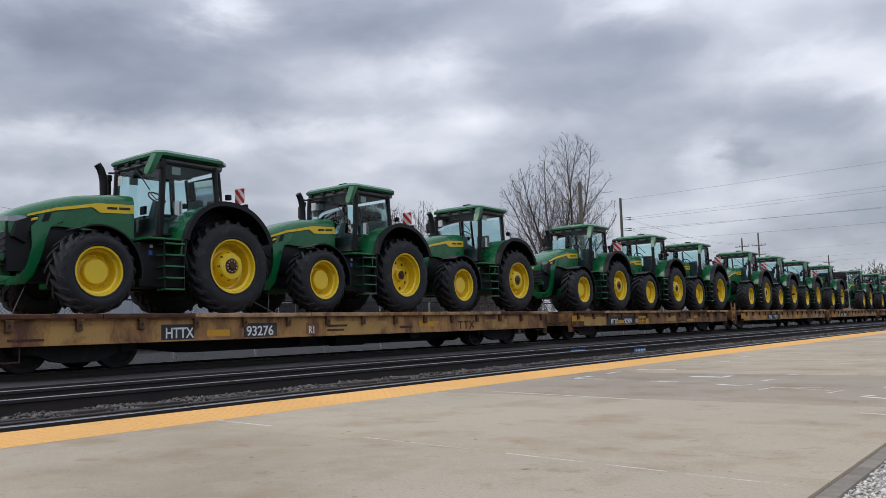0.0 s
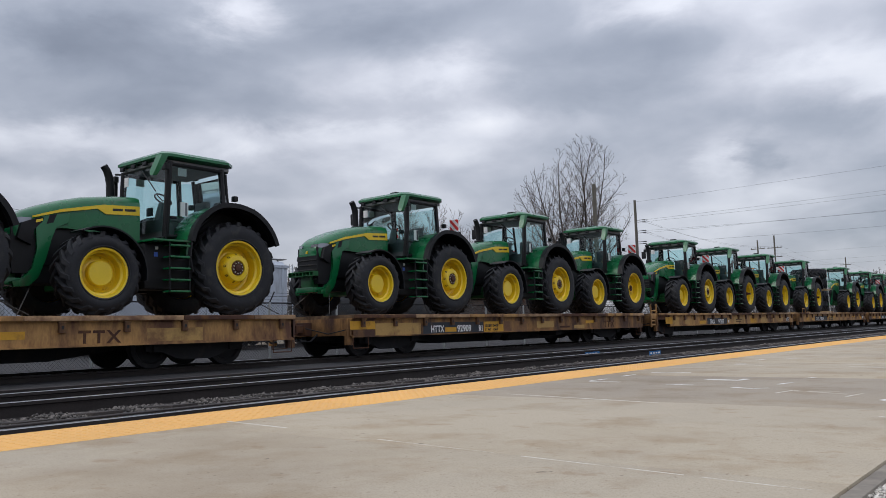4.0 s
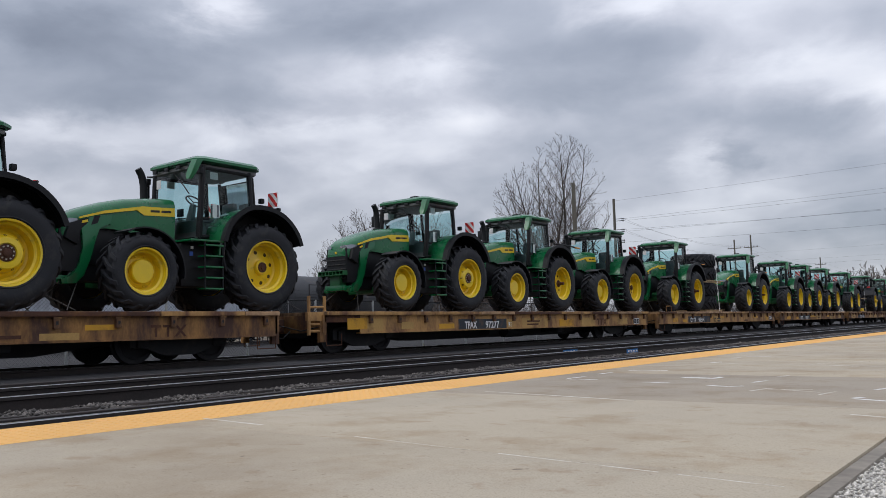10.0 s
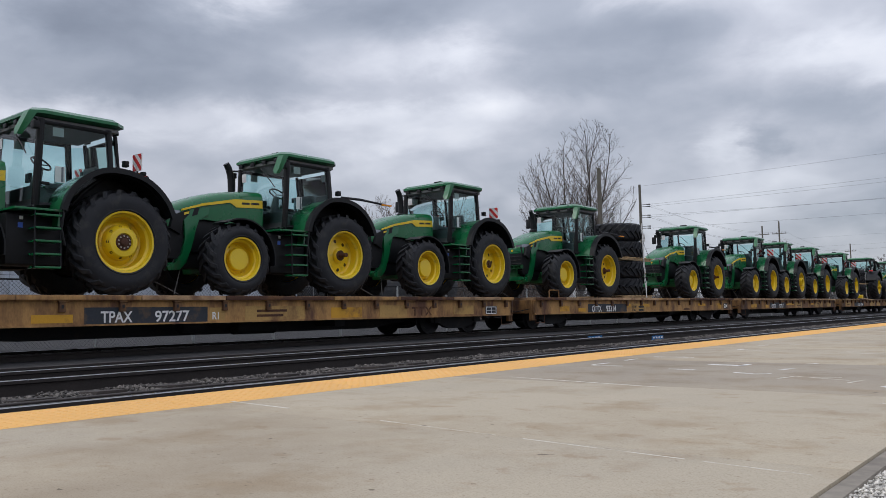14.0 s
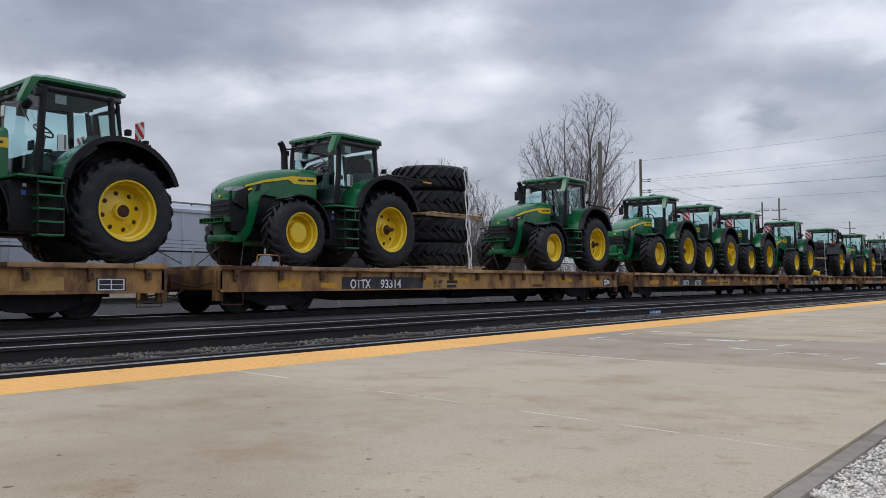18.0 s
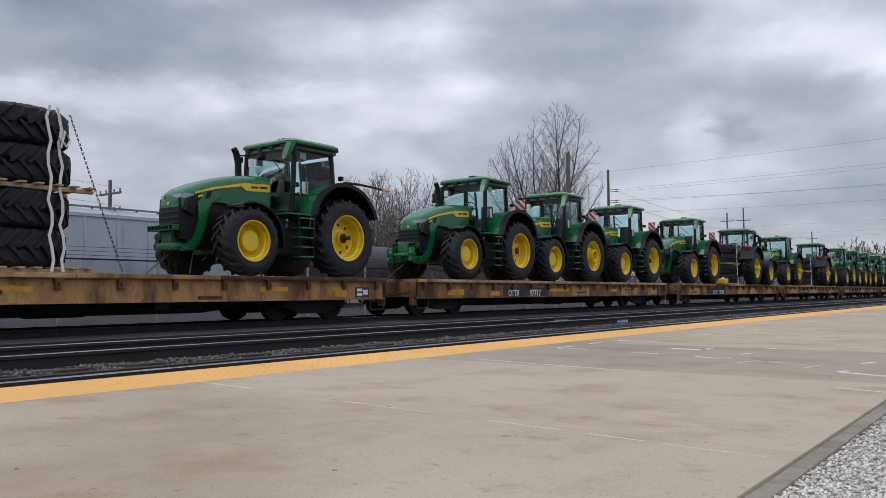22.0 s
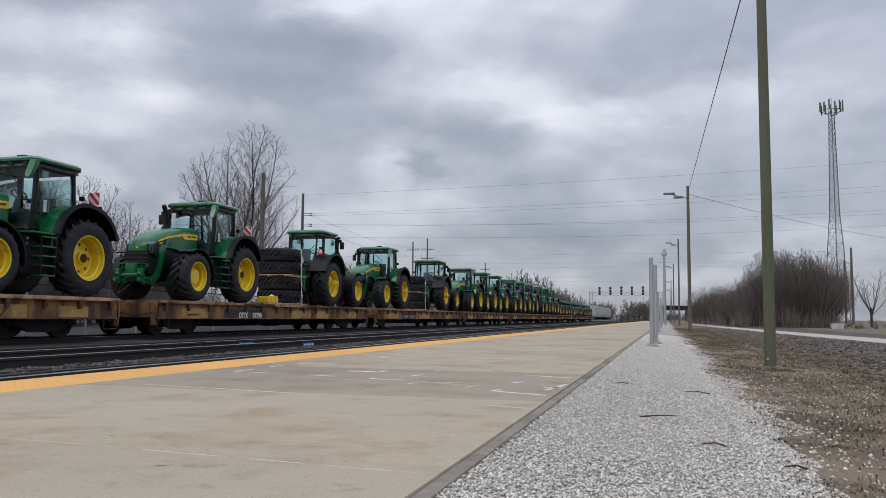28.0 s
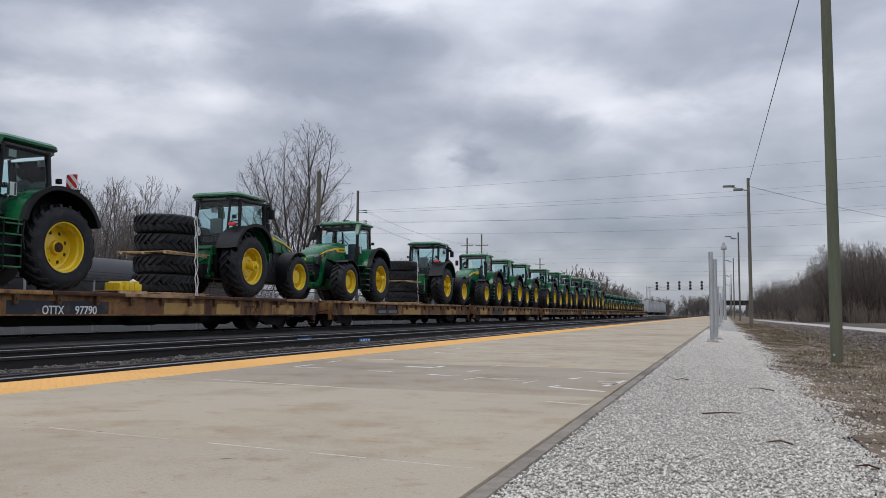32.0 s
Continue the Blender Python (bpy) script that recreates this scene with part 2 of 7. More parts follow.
def lathe(bm, profile, seg=32, closed=False):
    """Turn (radius, x) pairs round the x axis."""
    rings = []
    for rad, x in profile:
        if rad < 1e-6:
            rings.append([bm.verts.new((x, 0, 0))])
        else:
            rings.append([bm.verts.new((x, rad * math.cos(k * math.tau / seg), rad * math.sin(k * math.tau / seg))) for k in range(seg)])
    pairs = list(zip(rings, rings[1:])) + ([(rings[-1], rings[0])] if closed else [])
    for a, b in pairs:
        for k in range(seg):
            j = (k + 1) % seg
            if len(a) == 1 and len(b) == 1:
                continue
            if len(a) == 1:
                bm.faces.new((a[0], b[j], b[k]))
            elif len(b) == 1:
                bm.faces.new((a[k], a[j], b[0]))
            else:
                bm.faces.new((a[k], a[j], b[j], b[k]))
    return bm


def slab(bm, outline, x0, x1, bevel=0.0):
    """Extrude a (y, z) outline from x0 to x1."""
    a = [bm.verts.new((x0, y, z)) for y, z in outline]
    b = [bm.verts.new((x1, y, z)) for y, z in outline]
    n = len(outline)
    fs = [bm.faces.new(a[::-1]), bm.faces.new(b)]
    fs += [bm.faces.new((a[k], a[(k + 1) % n], b[(k + 1) % n], b[k])) for k in range(n)]
    if bevel:
        es = list({e for fc in fs[:2] for e in fc.edges})
        bmesh.ops.bevel(bm, geom=es, offset=bevel, segments=2, affect="EDGES", profile=0.6)
    return bm


def loft(bm, rings, caps=True):
    """Skin through rings of equally many points."""
    vs = [[bm.verts.new(p) for p in ring] for ring in rings]
    n = len(vs[0])
    for a, b in zip(vs, vs[1:]):
        for k in range(n):
            bm.faces.new((a[k], a[(k + 1) % n], b[(k + 1) % n], b[k]))
    if caps:
        bm.faces.new(vs[0][::-1])
        bm.faces.new(vs[-1])
    return bm


def sheet(bm, outline, thick=0.03):
    """A thin bent strip: (y, z) points, offset along the normal; used by arcs."""
    return slab(bm, outline, -thick, thick)


def B():
    return bmesh.new()


def concrete_material(name, color, stain):
    """Worn cast concrete: broad pale and dark clouds, brown stains, sandy speckle, small pits and hairline streaks."""
    mat = material(name, color, 0.9, 0, 0.10, 0.55, 0.0015, dirt=stain, dirt_amount=0.32, fine=55)
    N, L = mat.node_tree.nodes, mat.node_tree.links
    bsdf = N["Principled BSDF"]
    col = bsdf.inputs["Base Color"].links[0].from_socket
    tc = N.new("ShaderNodeTexCoord")

    def layer(col, scale, detail, lo, hi, tone, amount, stretch=None):
        src = tc.outputs["Object"]
        if stretch:
            mp = N.new("ShaderNodeMapping")
            mp.inputs["Scale"].default_value = stretch
            L.new(src, mp.inputs[0])
            src = mp.outputs[0]
        n = N.new("ShaderNodeTexNoise")
        n.inputs["Scale"].default_value, n.inputs["Detail"].default_value, n.inputs["Roughness"].default_value = scale, detail, 0.62
        L.new(src, n.inputs["Vector"])
        mr = N.new("ShaderNodeMapRange")
        for k, v in (("From Min", lo), ("From Max", hi), ("To Max", amount)):
            mr.inputs[k].default_value = v
        L.new(n.outputs[0], mr.inputs[0])
        mx = N.new("ShaderNodeMix")
        mx.data_type = "RGBA"
        mx.blend_type = "MULTIPLY"
        L.new(mr.outputs[0], mx.inputs[0])
        L.new(col, mx.inputs[6])
        mx.inputs[7].default_value = (*tone, 1)
        return mx.outputs[2]
    col = layer(col, 2.4, 9, 0.50, 0.66, (0.80, 0.72, 0.62), 0.75)
    col = layer(col, 0.5, 5, 0.46, 0.62, (0.84, 0.84, 0.86), 0.7)
    col = layer(col, 150, 2, 0.50, 0.72, (0.72, 0.69, 0.64), 0.8)
    col = layer(col, 34, 3, 0.64, 0.70, (0.60, 0.55, 0.50), 0.75)
    col = layer(col, 5.0, 8, 0.60, 0.66, (0.80, 0.71, 0.62), 0.6, (1, 1.3, 1))
    col = layer(col, 9.0, 2, 0.735, 0.75, (0.35, 0.32, 0.30), 0.9)
    L.new(col, bsdf.inputs["Base Color"])
    return mat


GREEN = material("green_enamel_paint", (0.003, 0.122, 0.038), 0.28, 0, 0.08, 2.0, coat=0.32, spec=0.40, dirt=(0.05, 0.07, 0.04), dirt_amount=0.05)
DKGREEN = material("dark_green_cast_iron", (0.006, 0.090, 0.024), 0.42, 0, 0.15, 4.0, 0.002)
YELLOW = material("yellow_enamel_paint", (0.80, 0.56, 0.015), 0.36, 0, 0.06, 3.0, coat=0.2, dirt=(0.42, 0.30, 0.05), dirt_amount=0.08)
RUBBER = material("black_tyre_rubber", (0.0150, 0.0162, 0.0200), 0.66, 0, 0.25, 5.0, 0.002, dirt=(0.034, 0.033, 0.032), dirt_amount=0.22, spec=0.35)
PLASTIC = material("black_moulded_plastic", (0.0060, 0.0066, 0.0084), 0.5, 0, 0.15, 6.0, 0.0008, spec=0.3)
STEEL = material("grey_steel", (0.25, 0.25, 0.26), 0.4, 0.9, 0.2, 6.0)
INTERIOR = material("dark_grey_cab_trim", (0.17, 0.18, 0.185), 0.65, 0, 0.2, 5.0, 0.001)
SEATCLOTH = material("grey_seat_cloth", (0.13, 0.14, 0.145), 0.6, 0, 0.2, 9.0, 0.002)
HEADLINER = material("grey_cab_headliner", (0.20, 0.205, 0.21), 0.85, 0, 0.12, 5.0)
CABGLASS = glass_material("tinted_cab_glass")
LAMPGREY = material("grey_lamp_plastic", (0.16, 0.165, 0.17), 0.3, 0, 0.1, 8.0)
LAMPGLASS = material("clear_lamp_lens", (0.26, 0.275, 0.30), 0.1, 0.6, 0.05, 8.0)
AMBER = material("amber_lens", (0.75, 0.26, 0.02), 0.25, 0, 0.05, 8.0)
REDPAINT = material("red_reflective_sheet", (0.62, 0.03, 0.03), 0.4, 0, 0.05, 8.0)
WHITE = material("white_paint", (0.78, 0.78, 0.77), 0.5, 0, 0.05, 6.0, dirt=(0.5, 0.48, 0.45), dirt_amount=0.1)
BLACK = material("black_paint", (0.012, 0.012, 0.013), 0.55, 0, 0.2, 5.0, dirt=(0.07, 0.05, 0.035), dirt_amount=0.15)
CARYELLOW = material("weathered_yellow_car_paint", (0.30, 0.150, 0.045), 0.75, 0, 0.4, 1.9, 0.002, dirt=(0.065, 0.029, 0.018), dirt_amount=0.52, stretch=(1, 1, 0.40))
CARTAN = material("sun_faded_tan_car_paint", (0.42, 0.230, 0.078), 0.75, 0, 0.32, 1.9, 0.002, dirt=(0.115, 0.050, 0.028), dirt_amount=0.40, stretch=(1, 1, 0.40))
FRESHYELLOW = material("fresh_yellow_patch_paint", (0.60, 0.31, 0.02), 0.6, 0, 0.12, 3.0, dirt=(0.26, 0.12, 0.025), dirt_amount=0.25)
RUST = material("rusty_brown_steel", (0.075, 0.032, 0.019), 0.85, 0.1, 0.4, 3.0, 0.003, dirt=(0.16, 0.07, 0.025), dirt_amount=0.25)
DARKSTEEL = material("grimy_black_steel", (0.013, 0.013, 0.015), 0.78, 0.1, 0.35, 4.0, 0.002, dirt=(0.028, 0.024, 0.022), dirt_amount=0.2)
DECKWOOD = material("worn_deck_planks", (0.30, 0.185, 0.095), 0.85, 0, 0.4, 2.5, 0.004, dirt=(0.09, 0.048, 0.028), dirt_amount=0.35, per_object=0.45)
EDGEWOOD = material("sunbleached_edge_plank", (0.40, 0.25, 0.135), 0.85, 0, 0.35, 2.0, 0.003, dirt=(0.15, 0.075, 0.040), dirt_amount=0.35, per_object=0.3)
RAILTOP = material("polished_rail_head", (0.27, 0.275, 0.28), 0.30, 1.0, 0.05, 3.0)
RAILSIDE = material("dark_rusted_rail", (0.030, 0.024, 0.022), 0.8, 0.2, 0.3, 3.0, 0.002)
CONCRETE = concrete_material("buff_concrete", (0.456, 0.389, 0.288), (0.360, 0.290, 0.200))
BALLAST = material("dark_ballast", (0.028, 0.027, 0.028), 0.95, 0, 0.5, 2.0, 0.03, fine=22, dirt=(0.03, 0.028, 0.027), dirt_amount=0.3)
SOIL = material("dry_winter_ground", (0.16, 0.125, 0.085), 0.95, 0, 0.35, 0.35, 0.02, fine=9, dirt=(0.10, 0.095, 0.05), dirt_amount=0.35)
TACTILE = material("yellow_tactile_tile", (0.76, 0.41, 0.115), 0.75, 0, 0.07, 2.0, 0.001, dirt=(0.50, 0.28, 0.09), dirt_amount=0.12, per_object=0.05)
CHAINSTEEL = material("dull_chain_steel", (0.085, 0.08, 0.075), 0.55, 0.7, 0.25, 6.0)


# ---- ground, platform and tracks ----
RAIL_Z = -0.07
DROP = -0.065
RAIL_H = 0.17
TRACK_X = -15.25
PLAT_L, PLAT_R = -4.20, -0.56


def grid_sheet(bm, xs, ys, zf):
    vs = [[bm.verts.new((x, y, zf(x, y))) for x in xs] for y in ys]
    for a, b in zip(vs, vs[1:]):
        for k in range(len(xs) - 1):
            bm.faces.new((a[k], a[k + 1], b[k + 1], b[k]))
    return bm


def ground_z(x, y):
    """Height of the open ground: the track bed lies lower, the station side almost level with the platform."""
    if x < PLAT_R - 0.002:
        return -0.30
    if x < 0.9:
        return -0.022 - 0.067 * (x + 0.56)
    return -0.12 - 0.06 * min(1, (x - 0.9) / 4)


xs = [-1800, -600, -200, -90, -50, -36, -27, -25.9, -17.5, -13, -4.2, -4.1, -0.57, -0.559, 0.0, 0.9, 2, 3, 4, 6, 9, 15, 25, 45, 90, 200, 600, 1800]
ys = [-900, -300, -100, -40, -15, -5, 0, 5, 10, 15, 20, 30, 45, 60, 80, 110, 150, 200, 300, 500, 900, 2500]
ground = tagged(part("ground", grid_sheet(B(), xs, ys, ground_z), SOIL), "flat dry winter ground of brown grass and soil", "ground", kind="structure")


FRACTIONS = (0, 0.06, 0.13, 0.2, 0.3, 0.5, 0.75, 1)


def uneven_strip(name, x0, x1, y0, y1, z, mat, label, category, wob=0.25, step=0.6, seed=1, zf=None):
    """A thin layer on the ground with a ragged edge on both long sides."""
    rnd = random.Random(seed)
    bm = B()
    n = int((y1 - y0) / step)
    rows = []
    for k in range(n + 1):
        y = y0 + (y1 - y0) * k / n
        a = x0 + (noise.noise((seed, y * 0.35, 0)) + 0.5 * noise.noise((seed, y * 1.4, 3))) * wob
        b = x1 + (noise.noise((seed + 9, y * 0.35, 0)) + 0.5 * noise.noise((seed, y * 1.4, 7))) * wob
        rows.append([bm.verts.new((a + (b - a) * f, y, (zf(a + (b - a) * f, y) if zf else 0) + z)) for f in FRACTIONS])
    for p, q in zip(rows, rows[1:]):
        for i in range(len(FRACTIONS) - 1):
            bm.faces.new((p[i], p[i + 1], q[i + 1], q[i]))
    return tagged(part(name, bm, mat), label, category, kind="structure")


def stone_material(name, color, spread):
    mat = material(name, color, 0.9, 0, 0.2, 30.0, 0.001)
    N, L = mat.node_tree.nodes, mat.node_tree.links
    geo, mr, hs = N.new("ShaderNodeNewGeometry"), N.new("ShaderNodeMapRange"), N.new("ShaderNodeHueSaturation")
    mr.inputs["To Min"].default_value, mr.inputs["To Max"].default_value = 1 - spread, 1 + spread
    bsdf = N["Principled BSDF"]
    src = bsdf.inputs["Base Color"].links[0].from_socket
    L.new(geo.outputs["Random Per Island"], mr.inputs[0])
    L.new(mr.outputs[0], hs.inputs["Value"])
    L.new(src, hs.inputs["Color"])
    L.new(hs.outputs[0], bsdf.inputs["Base Color"])
    return mat


def stones(name, spots, sizes, mat, label, category, seed, flat=0.7):
    """Many loose stones as one mesh: jittered angular chips."""
    rs = np.random.RandomState(seed)
    base = np.array([(1, 0, 0), (0, 1, 0), (-1, 0, 0), (0, -1, 0), (0, 0, 1), (0, 0, -1)]) * 1.15
    tri = np.array([(0, 1, 4), (1, 2, 4), (2, 3, 4), (3, 0, 4), (1, 0, 5), (2, 1, 5), (3, 2, 5), (0, 3, 5)])
    n = len(spots)
    v = base[None] * (1 + rs.uniform(-0.32, 0.32, (n, 6, 1)))
    v = v * rs.uniform(0.65, 1.25, (n, 1, 3)) * np.array([1, 1, flat])
    q = rs.uniform(0, 2 * np.pi, n)
    c, s = np.cos(q)[:, None], np.sin(q)[:, None]
    v = np.stack([v[..., 0] * c - v[..., 1] * s, v[..., 0] * s + v[..., 1] * c, v[..., 2] + v[..., 0] * rs.uniform(-0.4, 0.4, (n, 1))], -1)
    v = v * np.asarray(sizes)[:, None, None] * 0.5 + np.asarray(spots)[:, None, :]
    f = tri[None] + (np.arange(n) * 6)[:, None, None]
    me = bpy.data.meshes.new(name)
    me.vertices.add(n * 6)
    me.vertices.foreach_set("co", v.ravel())
    me.loops.add(n * 24)
    me.loops.foreach_set("vertex_index", f.ravel().astype(np.int32))
    me.polygons.add(n * 8)
    me.polygons.foreach_set("loop_start", np.arange(0, n * 24, 3, dtype=np.int32))
    me.update(calc_edges=True)
    me.materials.append(mat)
    return tagged(new(name, me), label, category, kind="stuff")


GRAVELBED = material("pale_gravel_bed", (0.50, 0.475, 0.43), 0.95, 0, 0.3, 2.0)


def pebble_look(mat, scale):
    """Packed small stones in the material: cells of differing tone with dark joints between them."""
    N, L = mat.node_tree.nodes, mat.node_tree.links
    bsdf = N["Principled BSDF"]
    src = bsdf.inputs["Base Color"].links[0].from_socket
    tc, cell, edge = N.new("ShaderNodeTexCoord"), N.new("ShaderNodeTexVoronoi"), N.new("ShaderNodeTexVoronoi")
    edge.feature = "DISTANCE_TO_EDGE"
    for v in (cell, edge):
        v.inputs["Scale"].default_value = scale
        L.new(tc.outputs["Object"], v.inputs["Vector"])
    sep, tone, joint = N.new("ShaderNodeSeparateColor"), N.new("ShaderNodeMapRange"), N.new("ShaderNodeMapRange")
    L.new(cell.outputs["Color"], sep.inputs[0])
    L.new(sep.outputs[0], tone.inputs[0])
    tone.inputs["To Min"].default_value, tone.inputs["To Max"].default_value = 0.72, 1.25
    joint.inputs["From Max"].default_value, joint.inputs["To Min"].default_value = 0.14, 0.48
    L.new(edge.outputs["Distance"], joint.inputs[0])
    mul = N.new("ShaderNodeMath")
    mul.operation = "MULTIPLY"
    L.new(tone.outputs[0], mul.inputs[0])
    L.new(joint.outputs[0], mul.inputs[1])
    hs = N.new("ShaderNodeHueSaturation")
    L.new(src, hs.inputs["Color"])
    L.new(mul.outputs[0], hs.inputs["Value"])
    L.new(hs.outputs[0], bsdf.inputs["Base Color"])
    b = N.new("ShaderNodeBump")
    b.inputs["Strength"].default_value, b.inputs["Distance"].default_value = 0.8, 0.01
    L.new(joint.outputs[0], b.inputs["Height"])
    L.new(b.outputs[0], bsdf.inputs["Normal"])


pebble_look(GRAVELBED, 95.0)
GRAVEL = stone_material("pale_limestone_gravel", (0.625, 0.59, 0.53), 0.34)
BALLASTSTONE = stone_material("grey_ballast_stone", (0.088, 0.078, 0.070), 0.8)
OILYBED = material("oily_black_track_bed", (0.017, 0.0165, 0.0185), 0.85, 0, 0.4, 1.2, 0.01, fine=25, dirt=(0.038, 0.035, 0.033), dirt_amount=0.3)
CINDERS = material("dark_cinder_lot", (0.120, 0.098, 0.083), 0.95, 0, 0.65, 1.3, 0.03, fine=16, dirt=(0.055, 0.046, 0.040), dirt_amount=0.35, spec=0.2)
DEADGRASS = material("dead_grass_ground", (0.205, 0.158, 0.110), 0.95, 0, 0.40, 1.6, 0.03, fine=40, dirt=(0.105, 0.078, 0.054), dirt_amount=0.42, spec=0.2)
PATHPALE = material("pale_path_surface", (0.46, 0.43, 0.39), 0.9, 0, 0.12, 0.8, 0.002)

gz = ground_z
uneven_strip("gravel_strip", -0.56, 0.72, -20, 190, 0.004, GRAVELBED, "strip of pale crushed gravel along the platform", "gravel", 0.0, 0.6, 3, lambda x, y: -0.022 - 0.067 * (x + 0.56))
uneven_strip("grass_verge", 0.56, 3.0, -20, 210, 0.010, DEADGRASS, "verge of dead brown grass and bare soil", "grass", 0.34, 0.5, 4, gz)
uneven_strip("cinder_lot", 2.7, 9.5, -20, 100, 0.010, CINDERS, "dark cinder ground beside the verge", "ground", 0.4, 0.8, 5, gz)
bm = B()
rows = []
for k in range(60):
    y = -20 + k * 2.0
    x = 7.55 - 0.073 * y + 0.00022 * y * y if y > 0 else 7.55
    w = 1.95 - 0.008 * max(0, y)
    rows.append([(x, y, gz(x, y) - 0.05), (x + w, y, gz(x, y) - 0.05), (x + w, y, gz(x, y) + 0.024), (x, y, gz(x, y) + 0.024)])
tagged(part("footpath", loft(bm, rows), PATHPALE), "pale concrete path behind the cinder ground", "path", kind="structure")
uneven_strip("yard_ground", -40, -19.0, -60, 300, 0.02, BALLAST, "dark cinder yard beyond the main track", "ground", 0.3, 3.0, 12, lambda x, y: -0.30)
uneven_strip("ballast_shoulder", -6.40, -5.47, -60, 200, 0.20, OILYBED, "ballast shoulder heaped beside the edge rail", "ballast", 0.06, 0.5, 13, lambda x, y: -0.30 - 0.10 * max(0.0, (-6.1 - x) / 0.3))
uneven_strip("track_bed", -19.0, -4.21, -60, 420, 0.045, OILYBED, "oily black ballast bed under the tracks", "ballast", 0.0, 4.0, 7, lambda x, y: -0.30)

rs = np.random.RandomState(3)
n = 74000
yy = 1.9 + 24 * rs.rand(n) ** 2.2
edge = np.array([0.62 + 0.34 * (noise.noise((3.0, y * 0.5, 0)) + 0.6 * noise.noise((3.0, y * 1.9, 3))) for y in yy])
xx = -0.54 + (edge + 0.54) * rs.rand(n) ** 0.92
spots = np.stack([xx, yy, np.array([gz(x, y) for x, y in zip(xx, yy)]) + 0.006 + 0.006 * rs.rand(n)], -1)
stones("gravel", spots, rs.uniform(0.006, 0.0125, n) * (1 + yy / 40), GRAVEL, "loose pale crushed limestone gravel", "gravel", 4)
n = 20000
yy = 0.5 + 38 * rs.rand(n) ** 1.5
xx = rs.uniform(-6.25, -5.47, n)
spots = np.stack([xx, yy, -0.108 - 0.16 * np.clip((-6.05 - xx) / 0.5, 0, 1) + 0.02 * rs.rand(n) + 0.008 * np.sin(yy * 9.6)], -1)
stones("ballast_stones", spots, rs.uniform(0.018, 0.042, n) * (1 + yy / 60), BALLASTSTONE, "grey crushed ballast stones between the rails", "ballast", 5)
n = 16000
yy = 3 + 52 * rs.rand(n) ** 1.25
xx = 1.9 + 6.2 * rs.rand(n) ** 0.9
clear = xx < 7.35 - 0.073 * yy + 0.00022 * yy * yy
xx, yy = xx[clear], yy[clear]
n = len(xx)
spots = np.stack([xx, yy, np.array([gz(x, y) for x, y in zip(xx, yy)]) + 0.014], -1)
stones("cinder_stones", spots, rs.uniform(0.02, 0.06, n) * (1 + yy / 40), stone_material("mixed_dark_stone", (0.125, 0.102, 0.088), 0.75), "scattered dark cinder stones on the open lot", "stones", 6)
n = 5500
yy = 1.2 + 24 * rs.rand(n) ** 1.7
xx = 0.40 + 1.7 * rs.rand(n) ** 2.2
spots = np.stack([xx, yy, np.array([gz(x, y) for x, y in zip(xx, yy)]) + 0.010], -1)
stones("stray_gravel", spots, rs.uniform(0.008, 0.022, n), GRAVEL, "stray pale gravel lying among the grass", "gravel", 9)


def blades(name, spots, height, mat, label, seed):
    """Dead grass: thin bent blades in one mesh."""
    rs = np.random.RandomState(seed)
    verts, faces = [], []
    for (x, y, z), h in zip(spots, height):
        a, lean = rs.uniform(0, 6.28), rs.uniform(0.7, 2.6) * h
        dx, dy, w = math.cos(a), math.sin(a), 0.0035
        b = len(verts)
        verts += [(x - dy * w, y + dx * w, z), (x + dy * w, y - dx * w, z), (x + dx * lean * 0.4 + dy * w * 0.7, y + dy * lean * 0.4 - dx * w * 0.7, z + h * 0.65), (x + dx * lean * 0.4 - dy * w * 0.7, y + dy * lean * 0.4 + dx * w * 0.7, z + h * 0.65), (x + dx * lean, y + dy * lean, z + h)]
        faces += [(b, b + 1, b + 2, b + 3), (b + 3, b + 2, b + 4)]
    me = bpy.data.meshes.new(name)
    me.from_pydata(verts, [], faces)
    me.materials.append(mat)
    return tagged(new(name, me), label, "grass", kind="stuff")


def turf(name, count, patches, x0, x1, far, h0, h1, mat, label, seed, sx, sy):
    rs = np.random.RandomState(seed)
    cx, cy = rs.uniform(x0, x1, patches), 1.2 + far * rs.rand(patches) ** 1.5
    k = rs.randint(0, patches, count)
    r = rs.rand(patches)[k]
    xx, yy = cx[k] + rs.normal(0, sx, count) * (0.4 + r), cy[k] + rs.normal(0, sy, count) * (0.4 + r)
    keep = xx > 0.45
    spots = np.stack([xx, yy, np.array([gz(x, y) for x, y in zip(xx, yy)]) + 0.004], -1)[keep]
    return blades(name, spots, rs.uniform(h0, h1, len(spots)) * (1 + spots[:, 1] / 30), mat, label, seed)


